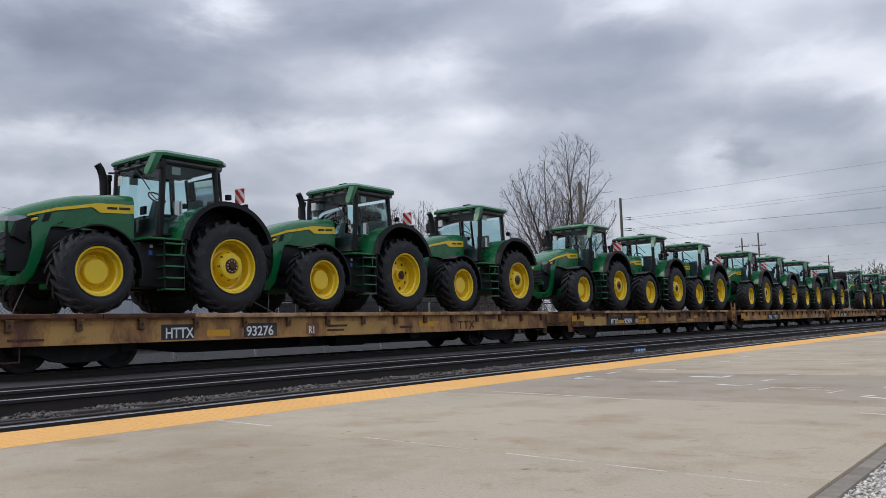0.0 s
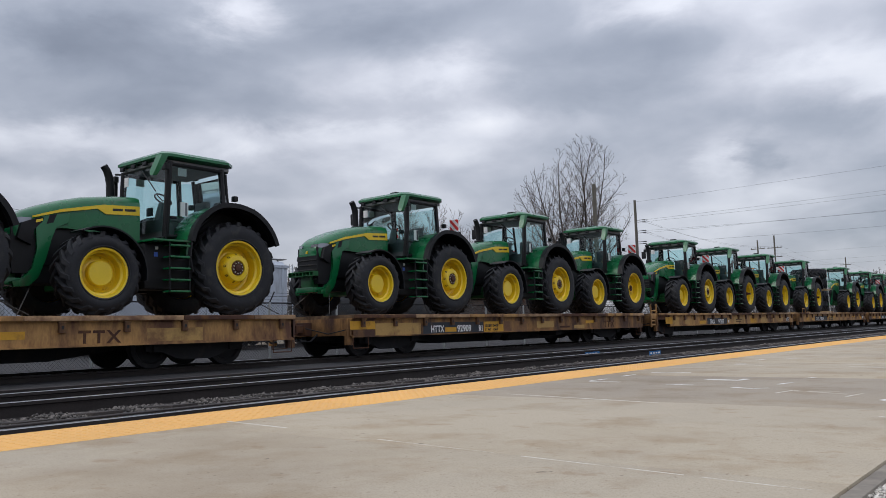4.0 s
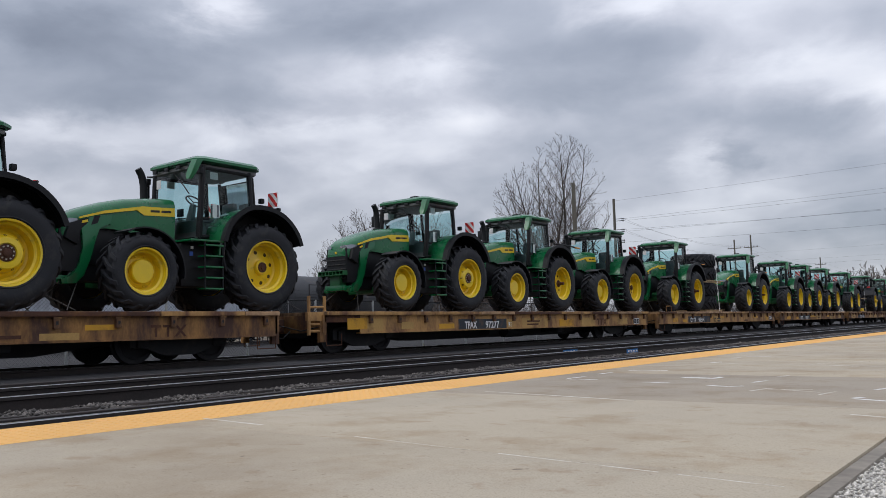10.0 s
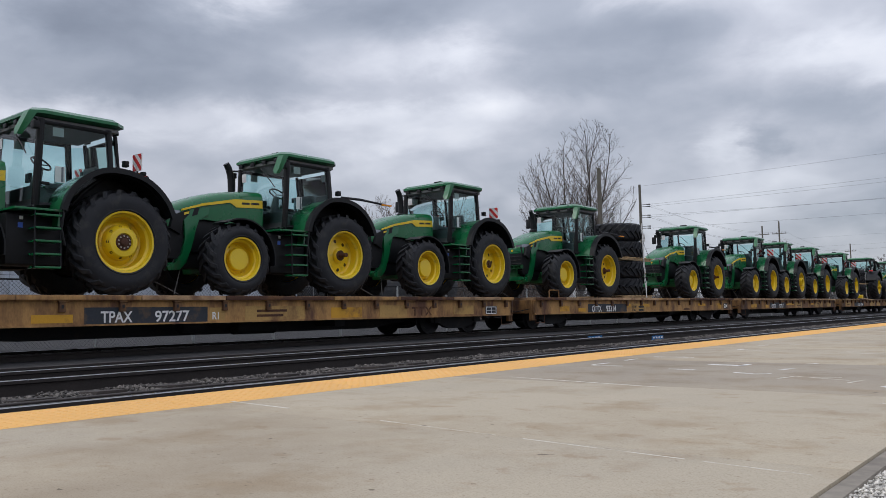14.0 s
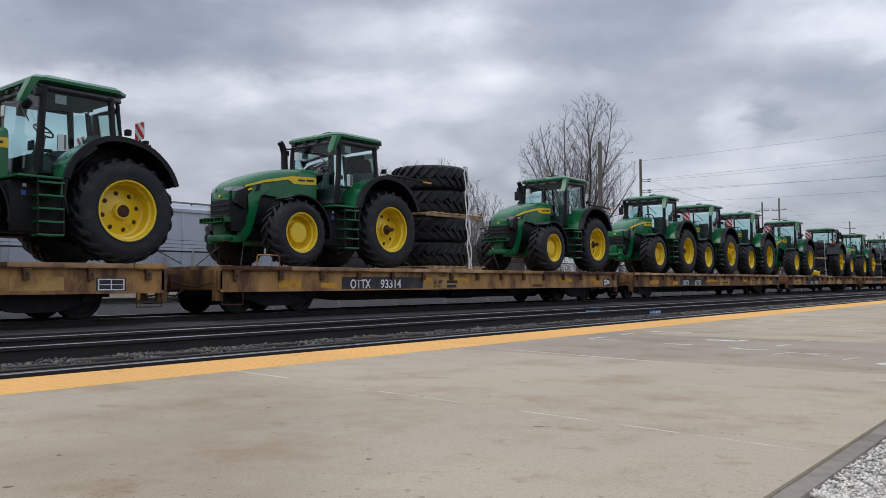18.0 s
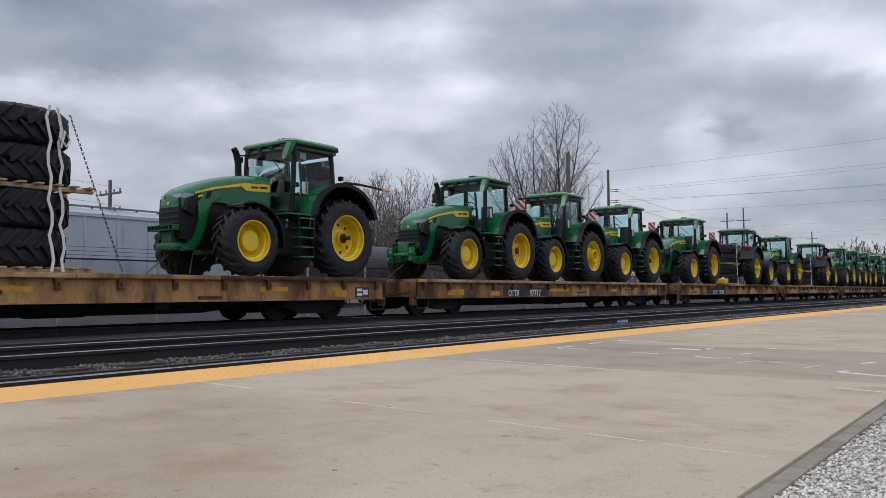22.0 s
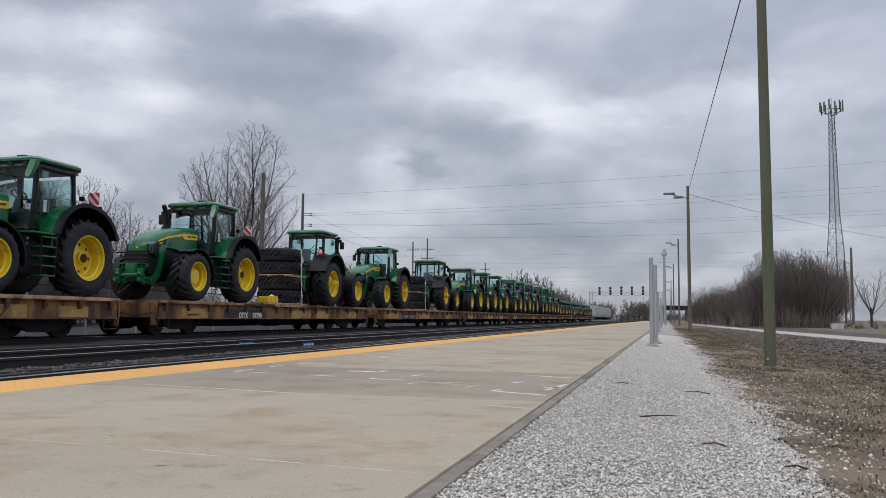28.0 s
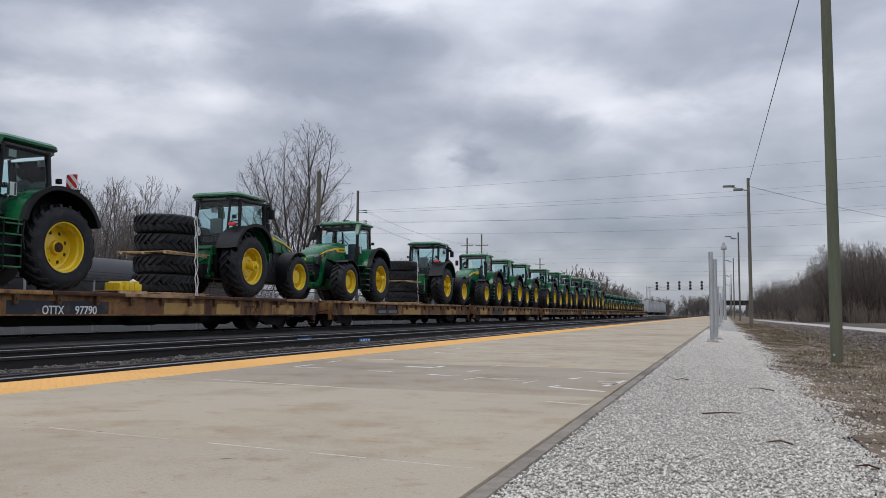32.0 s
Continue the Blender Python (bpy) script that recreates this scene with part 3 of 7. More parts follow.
turf("dead_grass", 60000, 640, 0.75, 3.0, 50, 0.008, 0.028, stone_material("straw_grass", (0.150, 0.112, 0.070), 0.5), "low mats of dead straw-coloured grass", 8, 0.16, 0.30)
turf("green_grass", 11000, 130, 0.95, 2.6, 30, 0.010, 0.030, stone_material("dull_green_grass", (0.120, 0.118, 0.048), 0.45), "thin patches of dull green winter grass", 18, 0.18, 0.28)
turf("dark_weeds", 12000, 190, 0.38, 1.7, 22, 0.005, 0.016, stone_material("dead_brown_weed", (0.085, 0.055, 0.038), 0.5), "dark brown dead weeds at the edge of the gravel", 28, 0.12, 0.07)
bm = B()
for x, y, a, l in ((-0.06, 4.25, 0.15, 0.20), (0.30, 3.55, 2.6, 0.10), (0.36, 6.0, 2.4, 0.24), (-0.2, 6.2, 2.8, 0.10), (0.55, 3.2, 2.5, 0.08)):
    z = gz(x, y) + 0.018
    tube(bm, [(x, y, z), (x + l * 0.5 * math.cos(a), y + l * 0.5 * math.sin(a), z + 0.008), (x + l * math.cos(a + 0.3), y + l * math.sin(a + 0.3), z)], [0.004, 0.0035, 0.002], 5)
tagged(part("fallen_twigs", bm, RUST), "dark fallen twigs lying on the gravel", "twigs", kind="stuff")

# platform: cast slabs, edge kerb, tactile tiles, paint
platform = thing("platform", "long buff concrete station platform beside the tracks", "platform", kind="structure")
SLAB_Y = [-30, -22, -15, -9, -5, -2.2, 0.25, 2.43, 4.45, 6.70, 9.0, 11.3, 13.6, 15.9, 18.2, 20.5, 22.8, 25.1, 27.4, 30, 34, 38, 42, 46, 50, 55, 60, 66, 72, 80, 90, 100, 115, 130, 150, 170, 190]
DARKSLAB = concrete_material("greyer_patched_concrete", (0.360, 0.305, 0.232), (0.31, 0.258, 0.19))
for k, (a, b) in enumerate(zip(SLAB_Y, SLAB_Y[1:])):
    part("slab", box(B(), PLAT_L + 0.618, PLAT_R - 0.004, a + 0.001, b - 0.001, -0.30, 0.0, 0.0015), DARKSLAB if a == 4.45 else CONCRETE, platform, "greyer patched slab" if a == 4.45 else "")
kerb = box(B(), PLAT_R - 0.003, PLAT_R + 0.050, -30, 190, -0.30, -0.006, 0.010)
part("edge_kerb", kerb, material("dark_weathered_kerb", (0.25, 0.22, 0.18), 0.92, 0, 0.3, 1.5, 0.003, dirt=(0.14, 0.12, 0.10), dirt_amount=0.35), platform, "dark weathered edge of the platform")
part("edge_beam", box(B(), PLAT_L, PLAT_L + 0.614, -30, 190, -0.30, -0.022, 0.004), CONCRETE, platform)


def tactile_mesh():
    bm = box(B(), 0.004, 0.606, 0.003, 1.217, -0.022, 0.0, 0.002)
    for i in range(10):
        for j in range(20):
            x, y = 0.035 + i * 0.0598, 0.033 + j * 0.0606
            vs = [bm.verts.new((x + r * math.cos(q * math.tau / 6), y + r * math.sin(q * math.tau / 6), z)) for r, z in ((0.013, 0.0), (0.009, 0.003)) for q in range(6)]
            for q in range(6):
                bm.faces.new((vs[q], vs[(q + 1) % 6], vs[6 + (q + 1) % 6], vs[6 + q]))
            bm.faces.new(vs[6:])
    return finish(bm, TACTILE, 40)


TILE = tactile_mesh()
for k in range(34):
    o = new("tactile_tile", TILE)
    o.parent = platform
    o.location = (PLAT_L + 0.004, -6.1 + k * 1.22, 0)
part("tactile_strip", box(B(), PLAT_L + 0.006, PLAT_L + 0.612, -30, -6.12, -0.022, 0.0), TACTILE, platform, "yellow tactile strip")
part("tactile_strip", box(B(), PLAT_L + 0.006, PLAT_L + 0.612, 35.4, 190, -0.022, 0.0), TACTILE, platform, "yellow tactile strip")

LINEPAINT = material("worn_white_line_paint", (0.74, 0.73, 0.70), 0.8, 0, 0.12, 8.0, dirt=(0.42, 0.39, 0.34), dirt_amount=0.42)
FAINTPAINT = material("faded_white_line_paint", (0.66, 0.63, 0.56), 0.85, 0, 0.12, 6.0, dirt=(0.46, 0.40, 0.31), dirt_amount=0.45)


def paint_line(x0, y0, x1, y1, w=0.03, mat=None):
    d = Vector((x1 - x0, y1 - y0, 0))
    s = Vector((-d.y, d.x, 0)).normalized() * (w / 2)
    a, b = Vector((x0, y0, -0.001)), Vector((x1, y1, -0.001))
    bm = B()
    loft(bm, [[a - s, a + s, a + s + Vector((0, 0, 0.0018)), a - s + Vector((0, 0, 0.0018))], [b - s, b + s, b + s + Vector((0, 0, 0.0018)), b - s + Vector((0, 0, 0.0018))]])
    return part("paint_mark", bm, mat or LINEPAINT, platform)


for q in ((-3.29, 5.95, -3.27, 6.21), (-3.27, 5.89, -2.99, 5.88), (-3.3, 6.54, -3.31, 6.81), (-3.29, 7.12, -2.94, 7.19), (-2.55, 5.76, -2.34, 5.74), (-2.01, 5.62, -1.84, 5.54), (-1.84, 5.54, -1.77, 5.63), (-1.81, 5.96, -1.77, 6.18), (-1.81, 6.64, -1.76, 6.74), (-3.04, 8.63, -2.99, 8.79), (-3.14, 9.6, -3.09, 9.78), (-3.12, 10.1, -2.82, 10.05), (-0.95, 4.95, -0.61, 4.79), (-1.02, 6.4, -0.62, 6.23), (-0.75, 5.49, -0.62, 5.53), (-0.63, 5.26, -0.59, 5.62), (-0.66, 5.15, -0.60, 5.37), (-0.70, 5.30, -0.60, 5.34), (-0.96, 5.61, -0.91, 5.73), (-0.97, 4.97, -0.93, 5.06)):
    paint_line(*q)
paint_line(-2.46, 6.32, -2.18, 6.30, 0.075)
paint_line(-2.20, 6.29, -2.19, 6.46, 0.05)
for q in ((-3.02, 8.64, -2.68, 8.4), (-1.61, 5.25, -1.57, 5.48), (-1.57, 5.48, -1.21, 5.3), (-1.18, 5.14, -1.14, 5.38), (-1.55, 5.42, -1.30, 5.50), (-2.06, 8.45, -1.52, 8.16), (-1.97, 8.58, -1.64, 9.1), (-1.9, 8.7, -1.75, 8.72), (-3.63, 2.64, -3.10, 2.59), (-0.82, 4.15, -0.58, 4.07), (-3.2, 4.62, -2.0, 4.40)):
    paint_line(*q, 0.016, FAINTPAINT)
for q in ((-2.4, 2.50, -1.75, 2.43), (-1.62, 2.415, -1.0, 2.35), (-0.94, 2.343, -0.63, 2.31)):
    paint_line(*q, 0.006, FAINTPAINT)


def rail_profile():
    h = RAIL_H
    return [(-0.075, 0), (0.075, 0), (0.075, 0.012), (0.012, 0.03), (0.012, h - 0.045), (0.036, h - 0.035), (0.036, h - 0.006), (0.031, h - 0.0018), (0.013, h), (-0.013, h), (-0.031, h - 0.0018), (-0.036, h - 0.006), (-0.036, h - 0.035), (-0.012, h - 0.045), (-0.012, 0.03), (-0.075, 0.012)]


def rail(name, x, y0, y1, shiny=True, parent=None, z=None, label=""):
    zz = (RAIL_Z if z is None else z) - RAIL_H
    bm = B()
    pr = rail_profile()
    loft(bm, [[(x + a, yy, zz + b) for a, b in pr] for yy in (y0, y1)])
    ob = part(name, bm, RAILSIDE, parent, label, smooth=0)
    if shiny:
        ob.data.materials.append(RAILTOP)
        for fc in ob.data.polygons:
            if fc.normal.z > 0.5 and fc.center.z > zz + RAIL_H - 0.008:
                fc.material_index = 1
    return ob


train_track = thing("train_track", "main line track of steel rails on dark ballast", "track", kind="structure")
for s in (-1, 1):
    rail("rail", TRACK_X + s * 0.7525, -60, 420, True, train_track, RAIL_Z + DROP)
near_track = thing("platform_track", "second track of dark rails on grimy ballast", "track", kind="structure")
rail("rail", -7.45, -60, 420, True, near_track)
rail("rail", -8.75, -60, 420, True, near_track)
rail("guard_rail", -9.35, -60, 420, False, near_track)
BLUEPAINT = material("blue_marking_paint", (0.02, 0.16, 0.42), 0.7, 0, 0.3, 9.0, dirt=(0.10, 0.22, 0.38), dirt_amount=0.3)
for x, y0, y1 in ((-7.45, 16.0, 16.57), (-8.75, 15.6, 16.25), (-9.35, 18.0, 18.6)):
    mk = part("paint_patch", box(B(), x + 0.0125, x + 0.016, y0, y1, RAIL_Z - 0.14, RAIL_Z - 0.05), BLUEPAINT, near_track, "blue paint sprayed on the rail web")
    for k in range(4):
        part("chalk_bar", box(B(), x + 0.0165, x + 0.018, y0 + 0.06 + k * 0.13, y0 + 0.14 + k * 0.13, RAIL_Z - 0.11, RAIL_Z - 0.075), WHITE, mk)
edge_track = thing("edge_rail", "pair of worn steel rails along the platform edge", "rail", kind="structure")
rail("rail", -5.17, -60, 420, True, edge_track)
rail("rail", -5.40, -60, 420, False, edge_track)


SLEEPER = finish(box(B(), -0.50, 0.50, -0.115, 0.115, -0.16, 0.0, 0.012), material("creosoted_sleeper_wood", (0.032, 0.026, 0.023), 0.9, 0, 0.35, 3.0, 0.004, per_object=0.3))
rnd = random.Random(21)
for k in range(78):
    o = new("sleeper", SLEEPER)
    o.parent = edge_track
    o.matrix_basis = pose(-6.0 + rnd.uniform(-0.05, 0.05), -2 + k * 0.56 + rnd.uniform(-0.03, 0.03), -0.098 + rnd.uniform(-0.012, 0.008), 0, -4, rnd.uniform(-2, 2))

# ---- tractors ----
DECK = 0.94
FRONT_Y, FRONT_R, FRONT_W = -2.96, 0.775, 0.64
REAR_R, REAR_W = 0.985, 0.66
TREAD_X = 1.38


def tyre_mesh(r, w, rim_r, lugs):
    """A farm tyre with chevron lugs, turned about the x axis."""
    bm = B()
    c, h = r - 0.062, w / 2
    lathe(bm, [(rim_r, -h * 0.80), (rim_r + 0.03, -h * 0.92), (rim_r + (c - rim_r) * 0.45, -h * 1.0), (c - 0.07, -h * 0.95), (c - 0.012, -h * 0.80), (c, -h * 0.4), (c + 0.004, 0), (c, h * 0.4), (c - 0.012, h * 0.80), (c - 0.07, h * 0.95), (rim_r + (c - rim_r) * 0.45, h), (rim_r + 0.03, h * 0.92), (rim_r, h * 0.80)], 56)
    lathe(bm, [(rim_r + 0.03, h * 0.925), (rim_r + 0.045, h * 0.97), (rim_r + 0.06, h * 0.945)], 56)
    step = math.tau / lugs
    for k in range(lugs):
        for s in (-1, 1):
            a0 = k * step + (step / 2 if s > 0 else 0)
            stations = []
            for i in range(5):
                f = i / 4
                x = s * (-0.02 + f * (h * 1.0))
                drop = 0.0 if f < 0.75 else (f - 0.75) * 4
                top = r - 0.012 * f * f - drop * 0.085
                base = c - 0.02 - drop * 0.10
                ang = a0 + f * step * 1.15
                half = (0.032 + 0.014 * f) / r
                stations.append([(x, q * math.cos(ang + d), q * math.sin(ang + d)) for q, d in ((base, -half * 1.4), (top, -half), (top, half), (base, half * 1.4))])
            before = len(bm.verts)
            loft(bm, stations)
            bm.verts.ensure_lookup_table()
            k0 = round((a0 % math.tau) / math.tau * 56) % 56
            bm.faces.new((bm.verts[before], bm.verts[before + 3], bm.verts[6 * 56 + k0]))
    return finish(bm, RUBBER, 40)


def rim_mesh(r, w, front, flat=False):
    bm = B()
    h = w / 2
    if front:
        prof = [(r + 0.01, h * 0.80), (r + 0.02, h * 0.90), (r - 0.015, h * 0.88), (r - 0.035, h * 0.62), (r - 0.07, h * 0.55), (r - 0.09, h * 0.10), (r - 0.12, h * 0.02), (r * 0.60, h * 0.10), (r * 0.55, h * 0.12), (r * 0.54, h * 0.46), (r * 0.50, h * 0.52), (0, h * 0.54)]
    else:
        prof = [(r + 0.01, h * 0.80), (r + 0.02, h * 0.90), (r - 0.015, h * 0.88), (r - 0.03, h * 0.60), (r - 0.07, h * 0.52), (r - 0.085, -h * 0.05), (r - 0.13, -h * 0.12), (r * 0.62, h * 0.02), (r * 0.58, h * 0.36), (r * 0.52, h * 0.42), (r * 0.36, h * 0.42), (r * 0.34, h * 0.34), (0, h * 0.34)]
    if flat:
        # a shallow dish with a small round boss in the middle
        prof = prof[:6] + [(r - 0.13, -h * 0.12), (0.20, h * 0.02), (0.165, h * 0.06), (0.155, h * 0.30), (0.14, h * 0.34), (0, h * 0.34)]
    lathe(bm, prof, 44)
    lathe(bm, [(r + 0.01, h * 0.8), (r - 0.02, -h * 0.2), (r + 0.01, -h * 0.8)], 44)
    lathe(bm, [(r - 0.02, -h * 0.2), (0.0, -h * 0.25)], 44)
    return finish(bm, YELLOW, 30)


def housing_shade_mesh(r, w):
    """A black disc closing a wheel's inner side: drive housing and painted rim shade in one."""
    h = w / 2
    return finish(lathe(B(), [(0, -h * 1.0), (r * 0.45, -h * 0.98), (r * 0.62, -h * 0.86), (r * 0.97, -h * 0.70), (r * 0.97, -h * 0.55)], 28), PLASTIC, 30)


def ring_of_bolts(rad, n, x, size=0.02, depth=0.03):
    bm = B()
    for k in range(n):
        a = k * math.tau / n
        y, z = rad * math.cos(a), rad * math.sin(a)
        tube(bm, [(x, y, z), (x + depth, y, z)], size, 6)
    return bm


FRONT_TYRE, REAR_TYRE = tyre_mesh(FRONT_R, FRONT_W, 0.44, 19), tyre_mesh(REAR_R, REAR_W, 0.555, 21)
FRONT_RIM, REAR_RIM = rim_mesh(0.44, FRONT_W, True), rim_mesh(0.555, REAR_W, False)
FLAT_RIM = rim_mesh(0.555, REAR_W, False, True)
# black discs over the yellow rim backs, which would lie in shadow
FRONT_HOUSING_SHADE, REAR_HOUSING_SHADE = housing_shade_mesh(0.44, FRONT_W), housing_shade_mesh(0.555, REAR_W)
FRONT_BOLTS = finish(ring_of_bolts(0.30, 10, 0.02, 0.016), YELLOW)
HUB_FLANGE = finish(lathe(ring_of_bolts(0.085, 8, 0.12, 0.012), [(0.115, 0.10), (0.115, 0.13), (0.06, 0.135), (0.055, 0.16), (0, 0.165)], 24), RUST)
HUB_AXLE = finish(lathe(ring_of_bolts(0.10, 8, 0.40, 0.016), [(0.10, 0.08), (0.10, 0.28), (0.15, 0.30), (0.155, 0.41), (0.06, 0.42), (0.055, 0.50), (0, 0.505)], 24), YELLOW)
HUB_CUP = finish(lathe(B(), [(0.25, 0.08), (0.245, 0.36), (0.21, 0.37), (0.18, 0.34), (0.17, 0.16), (0, 0.15)], 28), YELLOW)
HUB_DRUM = finish(lathe(lathe(B(), [(0.36, 0.0), (0.375, 0.03), (0.335, 0.045)], 32), [(0.335, 0.04), (0.325, 0.14), (0.30, 0.20), (0.265, 0.24), (0.17, 0.25), (0.155, 0.215), (0.0, 0.215)], 32), YELLOW)
HUB_CENTRE = finish(lathe(ring_of_bolts(0.105, 10, 0.225, 0.012), [(0.15, 0.21), (0.15, 0.235), (0.075, 0.24), (0.07, 0.275), (0.05, 0.285), (0, 0.285)], 24), RUST)
HUB_SHAFT = finish(lathe(ring_of_bolts(0.095, 10, 0.118, 0.014, 0.02), [(0.125, 0.10), (0.125, 0.125), (0.07, 0.13), (0.066, 0.19), (0.052, 0.20), (0.05, 0.33), (0, 0.335)], 22), RUST)


def ring_of_hole_shade(rad, x, nx, nr, n, size):
    """Solid dark discs in a ring for shaded holes, each flush on a sloping wheel face."""
    bm = B()
    for k in range(n):
        a = k * math.tau / n
        c, e = math.cos(a), math.sin(a)
        tube(bm, [(x + nx * d, (rad + nr * d) * c, (rad + nr * d) * e) for d in (-0.03, 0.003)], size, 10)
    return bm


# the shade inside the rim holes is put into this dark yellow-brown
RIM_SHADE = material("hollow_rim_recess", (0.040, 0.026, 0.006), 0.7)
RIM_HOLE_SHADE = finish(ring_of_hole_shade(0.345, -0.022, 0.98, 0.20, 8, 0.044), RIM_SHADE)
DRUM_HOLE_SHADE = finish(ring_of_hole_shade(0.297, 0.195, 0.515, 0.857, 9, 0.030), RIM_SHADE)
HUB_BOLTS = finish(ring_of_bolts(0.112, 10, 0.234, 0.016, 0.022), material("pale_zinc_bolts", (0.42, 0.38, 0.32), 0.45, 0.5, 0.2, 9.0))


def wheel(t, name, x, y, r, tyre, rim, extras):
    """A wheel: tyre and rim, its outer face towards +x on the left side, -x on the right."""
    w = new(name, tyre)
    w.name = "tyre"
    w.parent = t
    w.matrix_basis = pose(x, y, r, random.choice((0, 7, 13, 21)), 0, 0 if x > 0 else 180)
    tagged(w, "black chevron-lug tyre")
    o = new("rim", rim)
    o.parent = w
    tagged(o, "yellow steel rim")
    for nm, me in extras:
        q = new(nm, me)
        q.parent = w
    return w


def arc(cy, cz, r, a0, a1, n=12):
    return [(cy + r * math.cos(radians(a0 + (a1 - a0) * k / n)), cz + r * math.sin(radians(a0 + (a1 - a0) * k / n))) for k in range(n + 1)]


def band(bm, pts, x0, x1, thick=0.035):
    """A bent plate: a line of (y, z) points made thick outwards."""
    n = len(pts)
    out = []
    for i in range(n):
        a, b = Vector(pts[max(i - 1, 0)]), Vector(pts[min(i + 1, n - 1)])
        d = (b - a).normalized()
        out.append((pts[i][0] - d.y * thick, pts[i][1] + d.x * thick))
    return slab(bm, list(pts) + out[::-1], x0, x1)


def smooth_line(pts, k=3):
    """A line of (y, z) points with k steps between each two, bent softly through them."""
    out = []
    n = len(pts)
    for i in range(n - 1):
        a, b, c, d = (Vector(pts[j]) for j in (max(i - 1, 0), i, i + 1, min(i + 2, n - 1)))
        for j in range(k):
            t = j / k
            q = 0.5 * (2 * b + (c - a) * t + (2 * a - 5 * b + 4 * c - d) * t * t + (3 * b - a - 3 * c + d) * t ** 3)
            out.append((q.x, q.y))
    return out + [tuple(pts[-1])]


def hood_ring(y, zb, zt, w):
    half = [(w * 0.97, zb), (w, (zb + zt) / 2 - 0.05), (w * 0.985, zt - 0.17), (w * 0.90, zt - 0.07), (w * 0.62, zt - 0.012), (w * 0.25, zt)]
    return [(x, y, z) for x, z in half] + [(-x, y, z) for x, z in half[::-1]]


def pane(bm, quad, thick=0.0):
    """A flat pane through four or more corners in space; with thick, a plate."""
    ps = [Vector(p) for p in quad]
    if thick:
        nrm = (ps[1] - ps[0]).cross(ps[2] - ps[0]).normalized() * thick
        return loft(bm, [ps, [p + nrm for p in ps]])
    bm.faces.new([bm.verts.new(p) for p in ps])
    bmesh.ops.triangulate(bm, faces=bm.faces)
    return bm


def board_stripe(bm, x0, x1, z0, z1, lo, hi, y, thick):
    """The part of a slanted band lo < u + v < hi that lies on a square board."""
    w, h = x1 - x0, z1 - z0
    pts = [(0, 0), (1, 0), (1, 1), (0, 1)]
    for sign, lim in ((1, lo), (-1, hi)):
        out = []
        for i, p in enumerate(pts):
            q = pts[(i + 1) % len(pts)]
            fp, fq = sign * (p[0] + p[1] - lim), sign * (q[0] + q[1] - lim)
            if fp >= 0:
                out.append(p)
            if fp * fq < 0:
                k = fp / (fp - fq)
                out.append((p[0] + (q[0] - p[0]) * k, p[1] + (q[1] - p[1]) * k))
        pts = out
    ring = [(x0 + u * w, y, z0 + v * h) for u, v in pts]
    return loft(bm, [ring, [(x, y + thick, z) for x, y, z in ring]])


